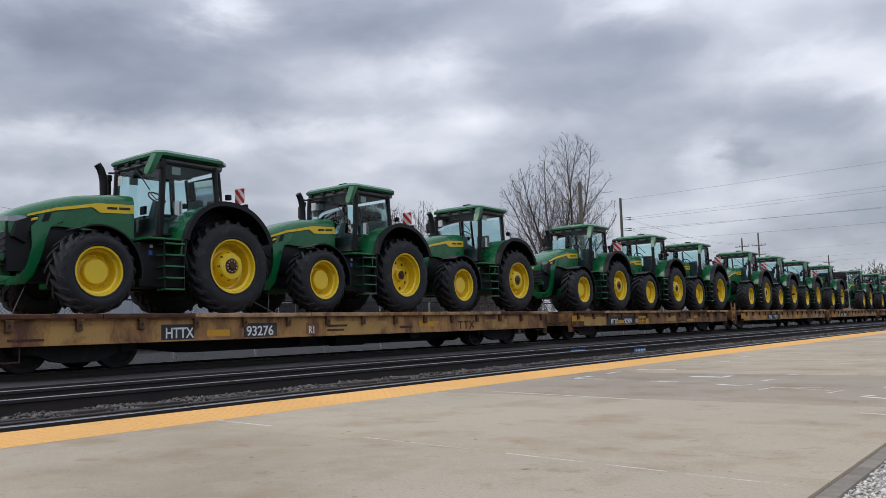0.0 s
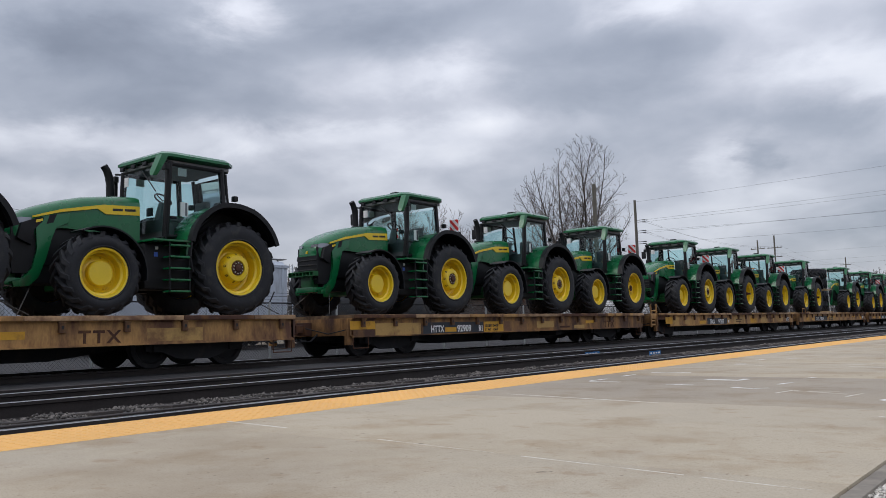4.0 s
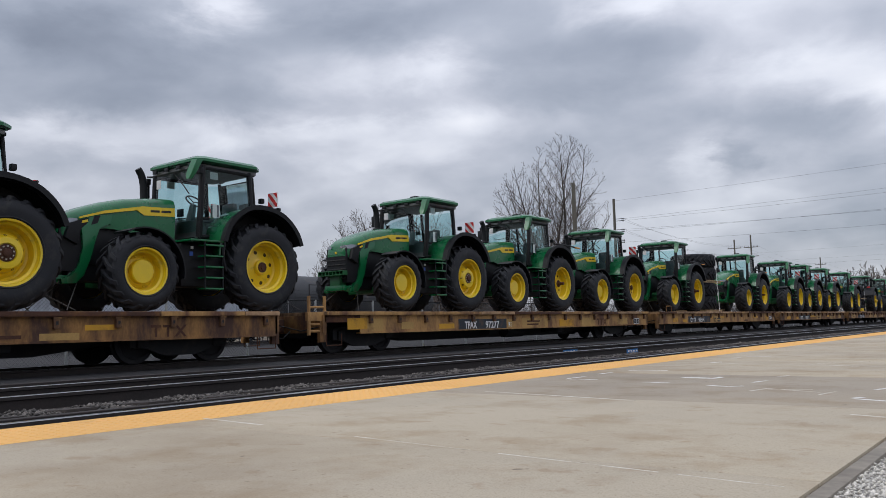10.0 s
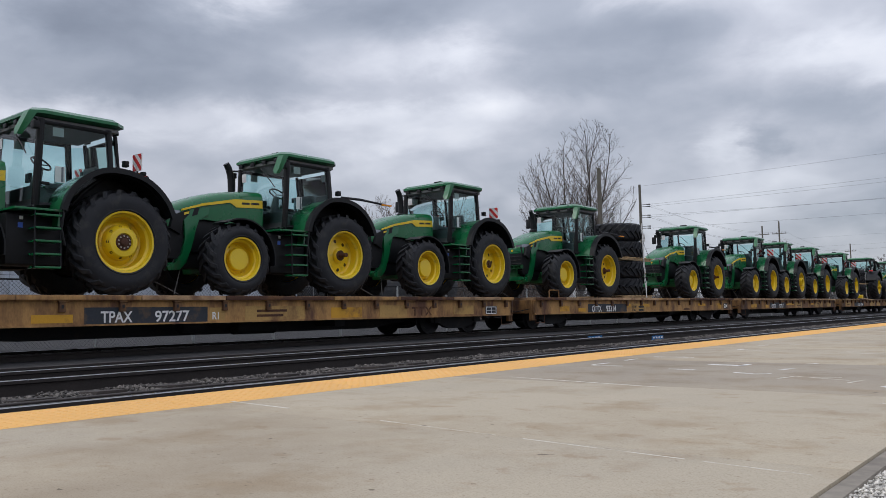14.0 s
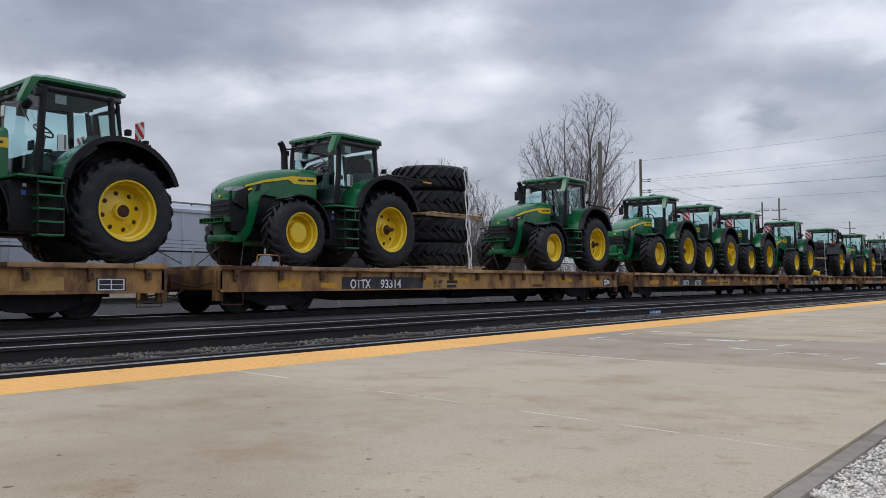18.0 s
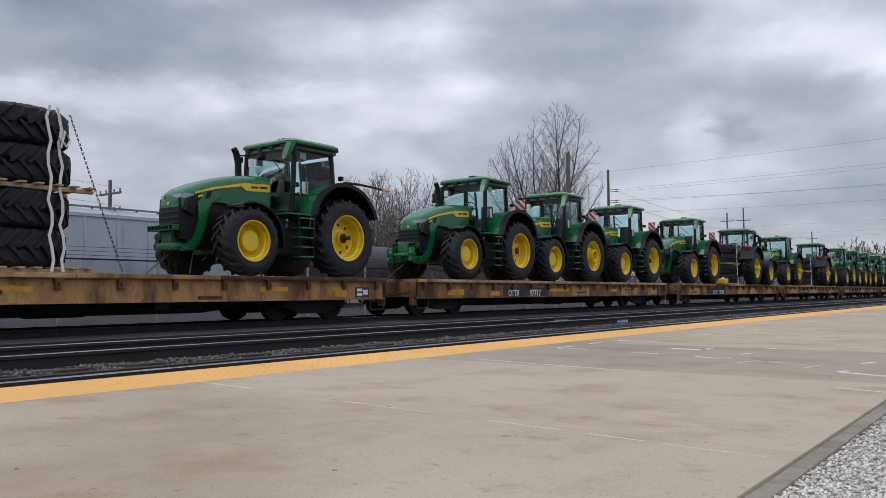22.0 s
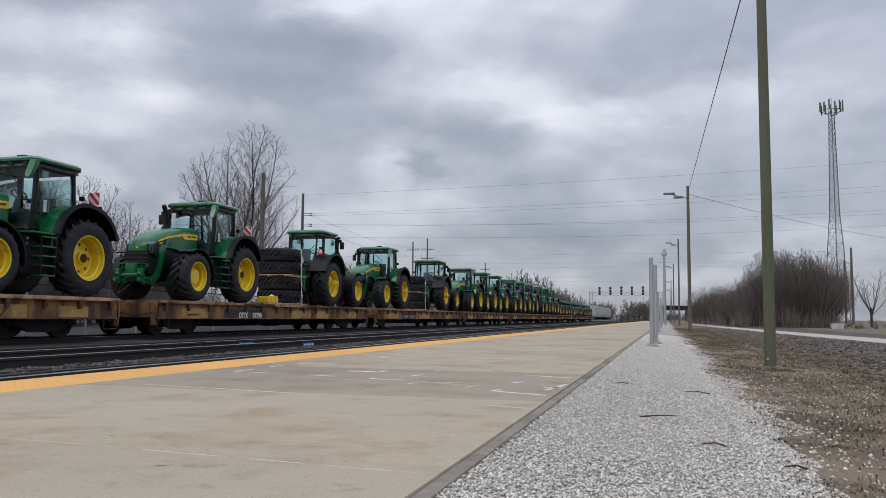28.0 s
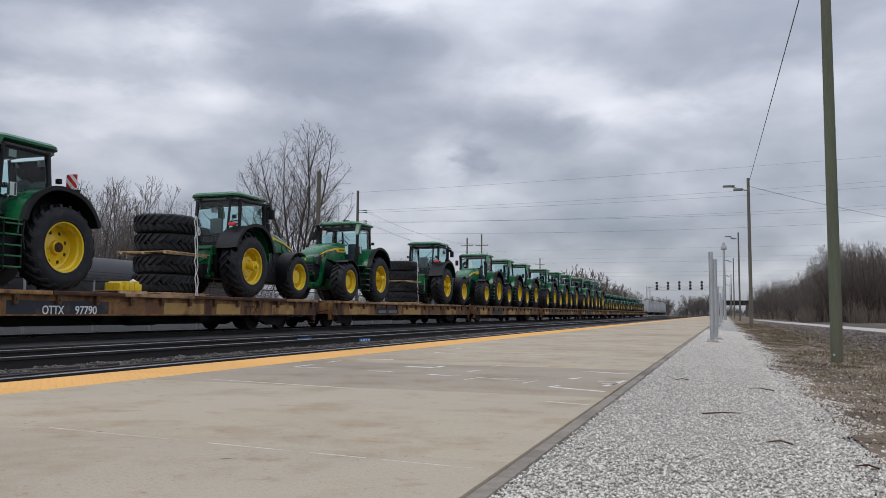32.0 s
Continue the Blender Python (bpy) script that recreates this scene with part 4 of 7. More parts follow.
def tractor_parts(t, hub, small, arm, hitch):
    """All the parts of one tractor: forward is -y, its left side +x, the rear axle over the origin."""
    # frame and axles
    bm = box(B(), -0.30, 0.30, -4.35, 0.75, 0.62, 1.05, 0.03)
    box(bm, -0.42, 0.42, -1.7, 0.55, 0.60, 1.35, 0.05)
    box(bm, -0.36, 0.36, -4.15, -1.7, 0.95, 1.68, 0.04)
    part("chassis", bm, PLASTIC, t, "black chassis and engine block")
    bm = tube(B(), [(-0.85, 0, REAR_R), (0.85, 0, REAR_R)], 0.17, 16)
    box(bm, -0.40, 0.40, -0.35, 0.45, 0.70, 1.40, 0.06)
    part("rear_axle", bm, DKGREEN, t)
    bm = tube(B(), [(-0.85, FRONT_Y, FRONT_R), (0.85, FRONT_Y, FRONT_R)], 0.12, 14)
    box(bm, -0.62, 0.62, FRONT_Y - 0.18, FRONT_Y + 0.18, 0.52, 0.72, 0.04)
    part("front_axle", bm, DKGREEN, t)
    # engine hood
    rows = [(-4.66, 1.50, 1.74, 0.33), (-4.58, 1.46, 1.84, 0.38), (-4.35, 1.50, 1.955, 0.425), (-3.9, 1.60, 2.09, 0.45), (-3.4, 1.66, 2.21, 0.465), (-2.9, 1.64, 2.31, 0.48), (-2.5, 1.54, 2.365, 0.485), (-2.2, 1.40, 2.40, 0.49), (-1.78, 1.32, 2.42, 0.50)]
    hood = part("hood", loft(B(), [hood_ring(*q) for q in rows]), GREEN, t, "green engine hood", 50)
    for sx in (-1, 1):
        bm = slab(B(), [(-4.20, 1.80), (-3.5, 1.945), (-2.66, 2.075), (-2.50, 1.985), (-1.79, 2.02), (-1.79, 2.20), (-2.55, 2.165), (-3.5, 2.00), (-4.20, 1.835)], sx * 0.47, sx * 0.508)
        part("stripe", bm, YELLOW, hood, "yellow stripe with a name panel")
        for y0, y1 in ((-2.36, -2.15), (-2.11, -1.88)):
            part("name_bar", slab(B(), [(y0, 2.192 + y0 * 0.0556), (y1, 2.192 + y1 * 0.0556), (y1, 2.240 + y1 * 0.0556), (y0, 2.240 + y0 * 0.0556)], sx * 0.5085, sx * 0.511), BLACK, hood)
        part("model_bar", slab(B(), [(-3.46, 1.80), (-3.28, 1.83), (-3.28, 1.875), (-3.46, 1.845)], sx * 0.466, sx * 0.476), YELLOW, hood)
        part("side_intake", slab(B(), [(-4.56, 1.42), (-4.46, 1.70), (-4.10, 1.80), (-3.90, 1.83), (-3.96, 1.72), (-4.16, 1.60), (-4.22, 1.30)], sx * 0.38, sx * 0.4865, 0.012), PLASTIC, hood, "black intake panel beside the headlight")
        part("model_mark", slab(B(), [(-4.12, 1.715), (-3.96, 1.75), (-3.95, 1.80), (-4.11, 1.765)], sx * 0.4705, sx * 0.4895), YELLOW, hood)
        part("side_vent", slab(B(), [(-3.86, 1.70), (-3.68, 1.74), (-3.60, 1.90), (-3.78, 1.87)], sx * 0.452, sx * 0.4885), PLASTIC, hood)
        if small:
            for k in range(3):
                part("side_slot", slab(B(), [(-3.1 + k * 0.16, 1.50), (-3.0 + k * 0.16, 1.50), (-2.94 + k * 0.16, 1.80), (-3.04 + k * 0.16, 1.80)], sx * 0.474, sx * 0.49), PLASTIC, hood)
        # green cheek that sweeps from the hood down to the front bracket
        swoop = [(-4.14, 1.74), (-3.90, 1.86), (-3.25, 1.94), (-3.30, 1.74), (-3.62, 1.66), (-3.74, 1.42), (-3.80, 1.20), (-3.88, 1.00), (-4.02, 0.72), (-4.25, 0.56), (-4.62, 0.54), (-4.66, 0.64), (-4.36, 0.70), (-4.16, 0.90), (-4.06, 1.25)]
        part("cheek_panel", slab(B(), swoop, sx * 0.33, sx * 0.485, 0.015), GREEN, t)
        part("headlight", loft(B(), [[(sx * 0.16, -4.69, 1.710), (sx * 0.16, -4.67, 1.775), (sx * 0.16, -4.6, 1.775), (sx * 0.16, -4.6, 1.710)], [(sx * 0.36, -4.61, 1.695), (sx * 0.355, -4.59, 1.790), (sx * 0.28, -4.5, 1.785), (sx * 0.28, -4.5, 1.695)], [(sx * 0.425, -4.45, 1.690), (sx * 0.42, -4.43, 1.805), (sx * 0.33, -4.43, 1.795), (sx * 0.33, -4.43, 1.690)], [(sx * 0.447, -4.22, 1.725), (sx * 0.440, -4.20, 1.805), (sx * 0.36, -4.22, 1.795), (sx * 0.36, -4.22, 1.725)]]), LAMPGLASS, t, "clear headlight")
    part("badge", box(B(), -0.034, 0.034, -4.69, -4.66, 1.56, 1.625, 0.01), YELLOW, t)
    grille = part("grille", loft(B(), [[(-0.36, -4.60, 0.80), (-0.40, -4.0, 0.80), (0.40, -4.0, 0.80), (0.36, -4.60, 0.80)], [(-0.37, -4.66, 1.30), (-0.42, -4.0, 1.30), (0.42, -4.0, 1.30), (0.37, -4.66, 1.30)], [(-0.36, -4.64, 1.70), (-0.42, -4.0, 1.72), (0.42, -4.0, 1.72), (0.36, -4.64, 1.70)]]), PLASTIC, t, "black grille")
    for k in range(5):
        part("slat", box(B(), -0.35, 0.35, -4.685, -4.655, 0.90 + k * 0.12, 0.93 + k * 0.12, 0.006), BLACK, grille)
    bm = B()
    for z in (0.98, 1.08):
        box(bm, -0.46, 0.46, -4.97, -4.76, z, z + 0.022, 0.004)
    for k in range(8):
        x = -0.455 + k * 0.13
        box(bm, x - 0.012, x + 0.012, -4.965, -4.765, 1.0, 1.09)
    box(bm, -0.46, 0.46, -4.77, -4.74, 0.98, 1.10)
    box(bm, -0.18, 0.18, -4.75, -4.4, 0.66, 1.06, 0.02)
    part("weight_bracket", bm, DKGREEN, t, "green slotted weight bracket")
    bm = box(B(), -0.34, 0.34, -4.80, -4.2, 0.58, 0.72, 0.03)
    part("nose_plate", bm, GREEN, t)
    if hitch:
        bm = B()
        for sx in (-1, 1):
            tube(bm, [(sx * 0.3, -4.6, 1.0), (sx * 0.38, -5.0, 0.9), (sx * 0.38, -5.25, 0.75)], 0.06, 10)
            tube(bm, [(sx * 0.3, -4.7, 0.65), (sx * 0.42, -5.0, 0.55), (sx * 0.42, -5.3, 0.62)], 0.055, 10)
            box(bm, sx * 0.38 - 0.07, sx * 0.38 + 0.07, -5.2, -5.0, 0.55, 0.95, 0.02)
        box(bm, -0.2, 0.2, -5.05, -4.6, 0.7, 1.12, 0.04)
        tube(bm, [(-0.5, -5.1, 0.75), (0.5, -5.1, 0.75)], 0.05, 10)
        part("front_hitch", bm, GREEN, t, "green three-point front hitch")
    # mudguards
    for sx in (-1, 1):
        lo, hi = sorted((sx * 0.84, sx * 1.37))
        part("front_fender", band(B(), arc(FRONT_Y, FRONT_R, 0.86, -8, 118, 24), lo, hi, 0.03), PLASTIC, t, "black plastic mudguard")
        pts = [(-1.17, 1.20), (-1.14, 1.47), (-1.04, 1.76), (-0.87, 1.98), (-0.64, 2.14), (-0.38, 2.235), (0.0, 2.235), (0.36, 2.14), (0.62, 1.97), (0.82, 1.74), (0.93, 1.50)]
        pts = smooth_line(pts)
        lo, hi = sorted((sx * 1.232, sx * 1.40))
        part("rear_fender", band(B(), pts[3:], lo, hi, 0.045), PLASTIC, t, "black mudguard edge")
        lo, hi = sorted((sx * 0.632, sx * 1.241))
        part("rear_apron", band(B(), [(y, z - 0.012) for y, z in pts[15:]], lo, hi, 0.03), PLASTIC, t, "black rear mudguard")
        lip = [(y * 1.0, z + 0.02) for y, z in pts[3:]]
        lo, hi = sorted((sx * 1.385, sx * 1.425))
        part("fender_lip", band(B(), [(y * 0.985, z - 0.035) for y, z in lip], lo, hi, 0.10), PLASTIC, t, "rolled black mudguard lip")
        lo, hi = sorted((sx * 0.62, sx * 1.24))
        bm = band(B(), [(y, z - 0.006) for y, z in pts[:-12]], lo, hi, 0.04)
        part("fender_top", bm, GREEN, t, "green inner mudguard")
        part("inner_fender", slab(B(), [(-1.14, 1.08)] + [(y, z + 0.003) for y, z in pts[3:]] + [(0.80, 1.05), (0.0, 0.95)], sx * 0.626, sx * 0.666), PLASTIC, t, "black inner wheel arch")
        part("fender_brace", tube(B(), [(sx * 1.36, -1.15, 1.48), (sx * 1.37, -1.20, 1.15), (sx * 1.36, -1.13, 0.86)], 0.022, 6), PLASTIC, t)
    # left and right side boxes, ladder
    for sx in (-1, 1):
        lo, hi = sorted((sx * 0.46, sx * 1.02))
        part("fuel_tank", box(B(), lo, hi, -1.98, -0.98, 0.52, 1.42, 0.06), PLASTIC, t, "black moulded fuel tank")
    part("sticker", box(B(), 1.021, 1.027, -1.78, -1.70, 1.16, 1.25), material("blue_sticker", (0.03, 0.10, 0.45), 0.4), t)
    part("catch", box(B(), 1.021, 1.04, -1.76, -1.70, 1.30, 1.36, 0.005), WHITE, t)
    part("walkway", box(B(), 0.50, 1.36, -1.98, -1.18, 1.44, 1.48, 0.01), GREEN, t)
    ladder = part("ladder", tube(tube(B(), [(1.34, -1.64, 1.44), (1.36, -1.64, 0.46)], 0.016, 8), [(1.34, -1.20, 1.44), (1.36, -1.20, 0.46)], 0.016, 8), PLASTIC, t, "access ladder with green treads")
    step = part("tread", box(B(), 1.10, 1.385, -1.64, -1.20, -0.018, 0.018, 0.006), GREEN, ladder)
    step.location.z = 0.47
    for k in range(1, 5):
        again(step, ladder, pose(0, 0, 0.47 + k * 0.225))
    part("hand_rail", tube(B(), [(0.92, -1.46, 1.50), (0.97, -1.50, 2.0), (0.95, -1.49, 2.35)], 0.016, 8), PLASTIC, t)
    # cab
    cab = part("cab_floor", box(B(), -0.62, 0.62, -1.40, 0.35, 1.36, 1.62, 0.04), PLASTIC, t, "black cab base")
    FA, FB, RB, RA = (0.80, -1.40, 1.60), (0.86, -1.36, 3.14), (0.80, -0.08, 3.14), (0.82, -0.02, 2.25)
    for sx in (-1, 1):
        def s(p):
            return (sx * p[0], p[1], p[2])
        pil = part("pillar", tube(B(), [s(FA), s((0.87, -1.40, 2.3)), s(FB)], [0.07, 0.066, 0.07], 10), PLASTIC, cab)
        part("pillar", tube(B(), [s((0.72, -0.72, 1.66)), s((0.80, -0.55, 1.90)), s((0.82, -0.20, 2.20)), s(RA), s(RB)], [0.035, 0.04, 0.045, 0.055, 0.065], 8), PLASTIC, cab)
        part("door_header", tube(B(), [s((0.865, -1.34, 3.09)), s((0.825, -0.10, 3.09))], 0.04, 8), PLASTIC, cab)
        part("sill", tube(B(), [s(FA), s((0.74, -0.72, 1.66))], 0.04, 8), PLASTIC, cab)
        part("door_glass", pane(B(), [s((0.815, -1.33, 1.66)), s((0.745, -0.74, 1.72)), s((0.80, -0.50, 1.96)), s((0.83, -0.15, 2.24)), s((0.845, -0.03, 2.32)), s((0.825, -0.12, 3.08)), s((0.87, -1.31, 3.08))]), CABGLASS, cab, "tinted cab door glass")
        part("rear_quarter_glass", pane(B(), [s((0.80, 0.06, 2.3)), s((0.60, 0.30, 2.2)), s((0.60, 0.15, 3.05)), s((0.78, -0.06, 3.05))]), CABGLASS, cab)
        part("rear_pillar", tube(B(), [s((0.58, 0.33, 1.6)), s((0.60, 0.17, 3.1))], 0.04, 8), PLASTIC, cab)
        part("paper_sheet", box(B(), sx * 0.80, sx * 0.806, -1.12, -0.92, 2.88, 3.04), WHITE, cab, "white paper sheet on the glass")
        part("work_light", box(B(), sx * 0.98 - 0.08, sx * 0.98 + 0.08, -1.56, -1.46, 2.92, 3.06, 0.02), PLASTIC, cab)
        part("mirror", box(B(), sx * 1.10 - 0.10, sx * 1.10 + 0.10, -1.50, -1.42, 2.62, 2.95, 0.03), PLASTIC, cab, "black door mirror") if sx < 0 else part("mirror", loft(B(), [[(1.02, -1.88, 2.76), (1.10, -1.87, 2.75), (1.10, -1.78, 2.76), (1.02, -1.79, 2.77)], [(0.98, -1.86, 2.86), (1.14, -1.84, 2.85), (1.14, -1.72, 2.88), (0.98, -1.74, 2.89)], [(0.96, -1.70, 3.20), (1.12, -1.68, 3.20), (1.12, -1.52, 3.22), (0.96, -1.54, 3.22)]]), GREEN, cab, "green folded mirror housing")
        part("mirror_arm", tube(B(), [s((0.85, -1.38, 3.10)), s((1.05, -1.60 if sx > 0 else -1.46, 3.12))], 0.022, 6), PLASTIC, cab)
    part("windscreen", pane(B(), [(-0.78, -1.43, 1.72), (0.78, -1.43, 1.72), (0.84, -1.40, 3.08), (-0.84, -1.40, 3.08)]), CABGLASS, cab, "tinted windscreen")
    part("rear_window", pane(B(), [(-0.57, 0.35, 1.75), (0.57, 0.35, 1.75), (0.58, 0.19, 3.05), (-0.58, 0.19, 3.05)]), CABGLASS, cab)
    part("paper_sheet", box(B(), -0.74, -0.58, -1.425, -1.42, 2.80, 3.00), WHITE, cab)
    part("paper_sheet", box(B(), 0.30, 0.50, -1.20, -1.19, 2.05, 2.32, 0, Matrix.Rotation(radians(20), 4, "Z")), LAMPGLASS, cab)
    part("wiper", tube(B(), [(0.0, -1.46, 3.05), (0.35, -1.47, 2.75), (0.55, -1.47, 2.55)], 0.012, 6), PLASTIC, cab)
    part("rear_wall", box(B(), -0.58, 0.58, 0.28, 0.33, 1.6, 1.95), PLASTIC, cab)
    # roof
    rr = []
    for z, k in ((3.205, 0.96), (3.23, 1.02), (3.285, 1.02), (3.345, 0.94), (3.385, 0.74)):
        y0, y1, hw = -0.60 - 0.92 * k, -0.60 + 0.84 * k, 0.93 * k
        rr.append([(-hw * 0.86, y0, z), (hw * 0.86, y0, z), (hw, y0 + 0.18, z), (hw, y1 - 0.22, z), (hw * 0.8, y1, z), (-hw * 0.8, y1, z), (-hw, y1 - 0.22, z), (-hw, y0 + 0.18, z)])
    roof = part("roof", loft(B(), rr), GREEN, cab, "green cab roof", 40)
    part("roof_lining", box(B(), -0.80, 0.80, -1.44, 0.14, 3.11, 3.192, 0.03), HEADLINER, cab)
    part("beacon", lathe(B(), [(0.06, 0), (0.06, 0.04), (0.03, 0.07), (0, 0.07)], 14), PLASTIC, cab).matrix_basis = pose(0.1, -0.9, 3.38, 0, -90, 0)
    part("antenna_dome", box(B(), 0.10, 0.36, -1.22, -1.0, 3.35, 3.44, 0.03), PLASTIC, cab)
    for k in range(4):
        x = -0.66 + k * 0.44
        part("roof_light", box(B(), x - 0.07, x + 0.07, -1.54, -1.49, 3.12, 3.20, 0.015), PLASTIC, cab)
    for sx in (-1, 1):
        part("roof_light", box(B(), sx * 0.55 - 0.09, sx * 0.55 + 0.09, 0.18, 0.23, 3.12, 3.19, 0.015), PLASTIC, cab)
    part("door_notice", box(B(), 0.836, 0.842, -1.08, -0.90, 2.04, 2.33), material("pale_notice_card", (0.62, 0.68, 0.66), 0.6, 0, 0.12, 9.0), cab, "pale printed notice on the door")
    part("door_latch", box(B(), 0.86, 0.90, -1.34, -1.20, 1.96, 2.02, 0.012), PLASTIC, cab)
    # inside the cab
    part("dashboard", loft(B(), [[(-0.72, -1.37, 1.6), (0.74, -1.37, 1.6), (0.70, -1.02, 1.6), (-0.68, -1.02, 1.6)], [(-0.74, -1.37, 1.98), (0.70, -1.37, 1.98), (0.56, -1.10, 1.92), (-0.60, -1.10, 1.92)]]), INTERIOR, t, "dark cab dashboard")
    part("far_console", box(B(), -0.80, -0.50, -0.95, 0.26, 1.6, 2.14, 0.05), INTERIOR, t)
    part("display", box(B(), -0.62, -0.42, -0.98, -0.93, 2.20, 2.38, 0.012), PLASTIC, t)
    seat = part("seat", box(B(), -0.25, 0.25, -0.55, -0.02, 1.90, 2.06, 0.06), SEATCLOTH, t, "grey operator seat under a plastic cover")
    part("backrest", box(B(), -0.22, 0.22, -0.06, 0.08, 2.02, 2.54, 0.06), SEATCLOTH, seat)
    part("seat_base", box(B(), -0.18, 0.18, -0.45, -0.10, 1.6, 1.92, 0.03), INTERIOR, seat)
    part("armrest", box(B(), -0.40, -0.27, -0.70, -0.10, 2.10, 2.20, 0.03), INTERIOR, seat)
    part("console", box(B(), -0.62, -0.36, -0.8, 0.2, 1.6, 2.02, 0.05), INTERIOR, t)
    col = part("steering_column", tube(B(), [(0, -1.15, 1.62), (0, -0.98, 2.42)], [0.13, 0.07], 10), INTERIOR, t)
    bm = B()
    ring = [(0.19 * math.cos(a * math.tau / 18), 0.19 * math.sin(a * math.tau / 18), 0) for a in range(19)]
    tube(bm, ring, 0.018, 6, False)
    for k in range(3):
        a = k * math.tau / 3 + 0.5
        tube(bm, [(0, 0, -0.03), (0.19 * math.cos(a), 0.19 * math.sin(a), 0)], 0.012, 5)
    part("steering_wheel", bm, PLASTIC, col).matrix_basis = pose(0, -0.96, 2.50, -32, 0, 0)
    # exhaust, rear lamps and hitch
    bm = tube(B(), [(-0.74, -1.74, 1.5), (-0.74, -1.74, 2.55), (-0.74, -1.75, 2.84), (-0.74, -1.775, 2.99), (-0.74, -1.82, 3.11), (-0.74, -1.89, 3.21)], [0.10, 0.082, 0.082, 0.082, 0.080, 0.076], 18)
    part("exhaust_pipe", bm, PLASTIC, t, "black curved exhaust pipe")
    part("stack_base", tube(B(), [(-0.74, -1.74, 2.2), (-0.74, -1.74, 2.50), (-0.74, -1.74, 2.54)], [0.14, 0.135, 0.09], 16), PLASTIC, t)
    for sx in (-1, 1):
        part("tail_lamp", box(B(), sx * 0.95 - 0.13, sx * 0.95 + 0.13, 0.52, 0.60, 2.22, 2.32, 0.015), REDPAINT, t)
        part("lamp_arm", tube(B(), [(sx * 0.7, 0.20, 2.30), (sx * 0.95, 0.48, 2.26), (sx * 1.15, 0.55, 2.28)], 0.028, 6), PLASTIC, t)
        part("work_lamp", box(B(), sx * 0.82 - 0.06, sx * 0.82 + 0.06, 0.22, 0.32, 2.48, 2.60, 0.02), PLASTIC, t)
        if arm == "board":
            bd = part("warning_board", box(B(), sx * 1.15 - 0.16, sx * 1.15 + 0.16, 0.32, 0.335, 2.37, 2.70), WHITE, t, "red and white striped warning board")
            for lo, hi in ((0.12, 0.48), (0.84, 1.20), (1.56, 1.9)):
                for y, th in ((0.3195, -0.002), (0.3355, 0.002)):
                    part("stripe", board_stripe(B(), sx * 1.15 - 0.155, sx * 1.15 + 0.155, 2.375, 2.695, lo, hi, y, th), REDPAINT, bd)
            part("board_post", tube(B(), [(sx * 1.10, 0.36, 2.26), (sx * 1.10, 0.35, 2.5)], 0.02, 6), PLASTIC, bd)
            part("marker_lamp", box(B(), sx * 1.16 - 0.17, sx * 1.16 + 0.17, 0.34, 0.42, 2.27, 2.345, 0.02), PLASTIC, t, "black marker lamp under the board")
            part("amber_marker", box(B(), sx * 1.18 - 0.04, sx * 1.18 + 0.04, 0.332, 0.345, 2.285, 2.33, 0.006), AMBER, t)
    if arm == "long":
        part("light_bar", tube(B(), [(0.85, 0.35, 2.45), (0.95, 0.9, 2.44), (1.0, 1.75, 2.38)], [0.035, 0.035, 0.028], 6), PLASTIC, t)
        part("bar_tip", box(B(), 0.97, 1.03, 1.62, 1.98, 2.35, 2.395, 0.012, None), AMBER, t, "yellow reflector tip")
    bm = B()
    for sx in (-1, 1):
        tube(bm, [(sx * 0.30, 0.45, 0.75), (sx * 0.42, 1.05, 0.62)], 0.05, 8)
        tube(bm, [(sx * 0.30, 0.5, 1.35), (sx * 0.36, 0.8, 1.30), (sx * 0.40, 0.95, 0.72)], 0.04, 8)
    tube(bm, [(0, 0.4, 1.25), (0, 1.0, 1.05)], 0.05, 8)
    box(bm, -0.28, 0.28, 0.40, 0.62, 0.75, 1.62, 0.04)
    part("rear_hitch", bm, GREEN, t, "green three-point rear hitch")
    bm = B()
    for k in range(5):
        tube(bm, [(-0.2 + k * 0.1, 0.60, 1.5), (-0.2 + k * 0.1, 0.68, 1.5)], 0.03, 8)
    part("hydraulic_couplers", bm, PLASTIC, t)
    # wheels
    for sx in (-1, 1):
        wheel(t, "tyre", sx * (TREAD_X - FRONT_W / 2), FRONT_Y, FRONT_R, FRONT_TYRE, FRONT_RIM, [("wheel_bolts", FRONT_BOLTS), ("drive_housing", FRONT_HOUSING_SHADE)])
        wheel(t, "tyre", sx * (TREAD_X - REAR_W / 2), 0, REAR_R, REAR_TYRE, FLAT_RIM if hub in ("flange", "shaft") else REAR_RIM, [("hub", {"drum": HUB_DRUM, "flange": HUB_FLANGE, "shaft": HUB_SHAFT, "axle": HUB_AXLE, "cup": HUB_CUP}[hub]), ("drive_housing", REAR_HOUSING_SHADE)] + ([("rim_holes", RIM_HOLE_SHADE)] if hub in ("flange", "shaft") else []) + ([("hub_centre", HUB_CENTRE), ("rim_holes", DRUM_HOLE_SHADE), ("hub_bolts", HUB_BOLTS)] if hub == "drum" else []))
    # chains that hold it down
    for sx in (-1, 1):
        for y0, y1 in ((-4.1, -4.75), (0.55, 1.45)):
            bm = B()
            n = 9
            a, b = Vector((sx * 0.34, y0, 0.62)), Vector((sx * 0.85, y1, 0.03))
            for k in range(n):
                p, q = a.lerp(b, k / n), a.lerp(b, (k + 0.92) / n)
                tube(bm, [p, q], 0.013, 5)
            part("chain", bm, CHAINSTEEL, t, "steel tie-down chain")


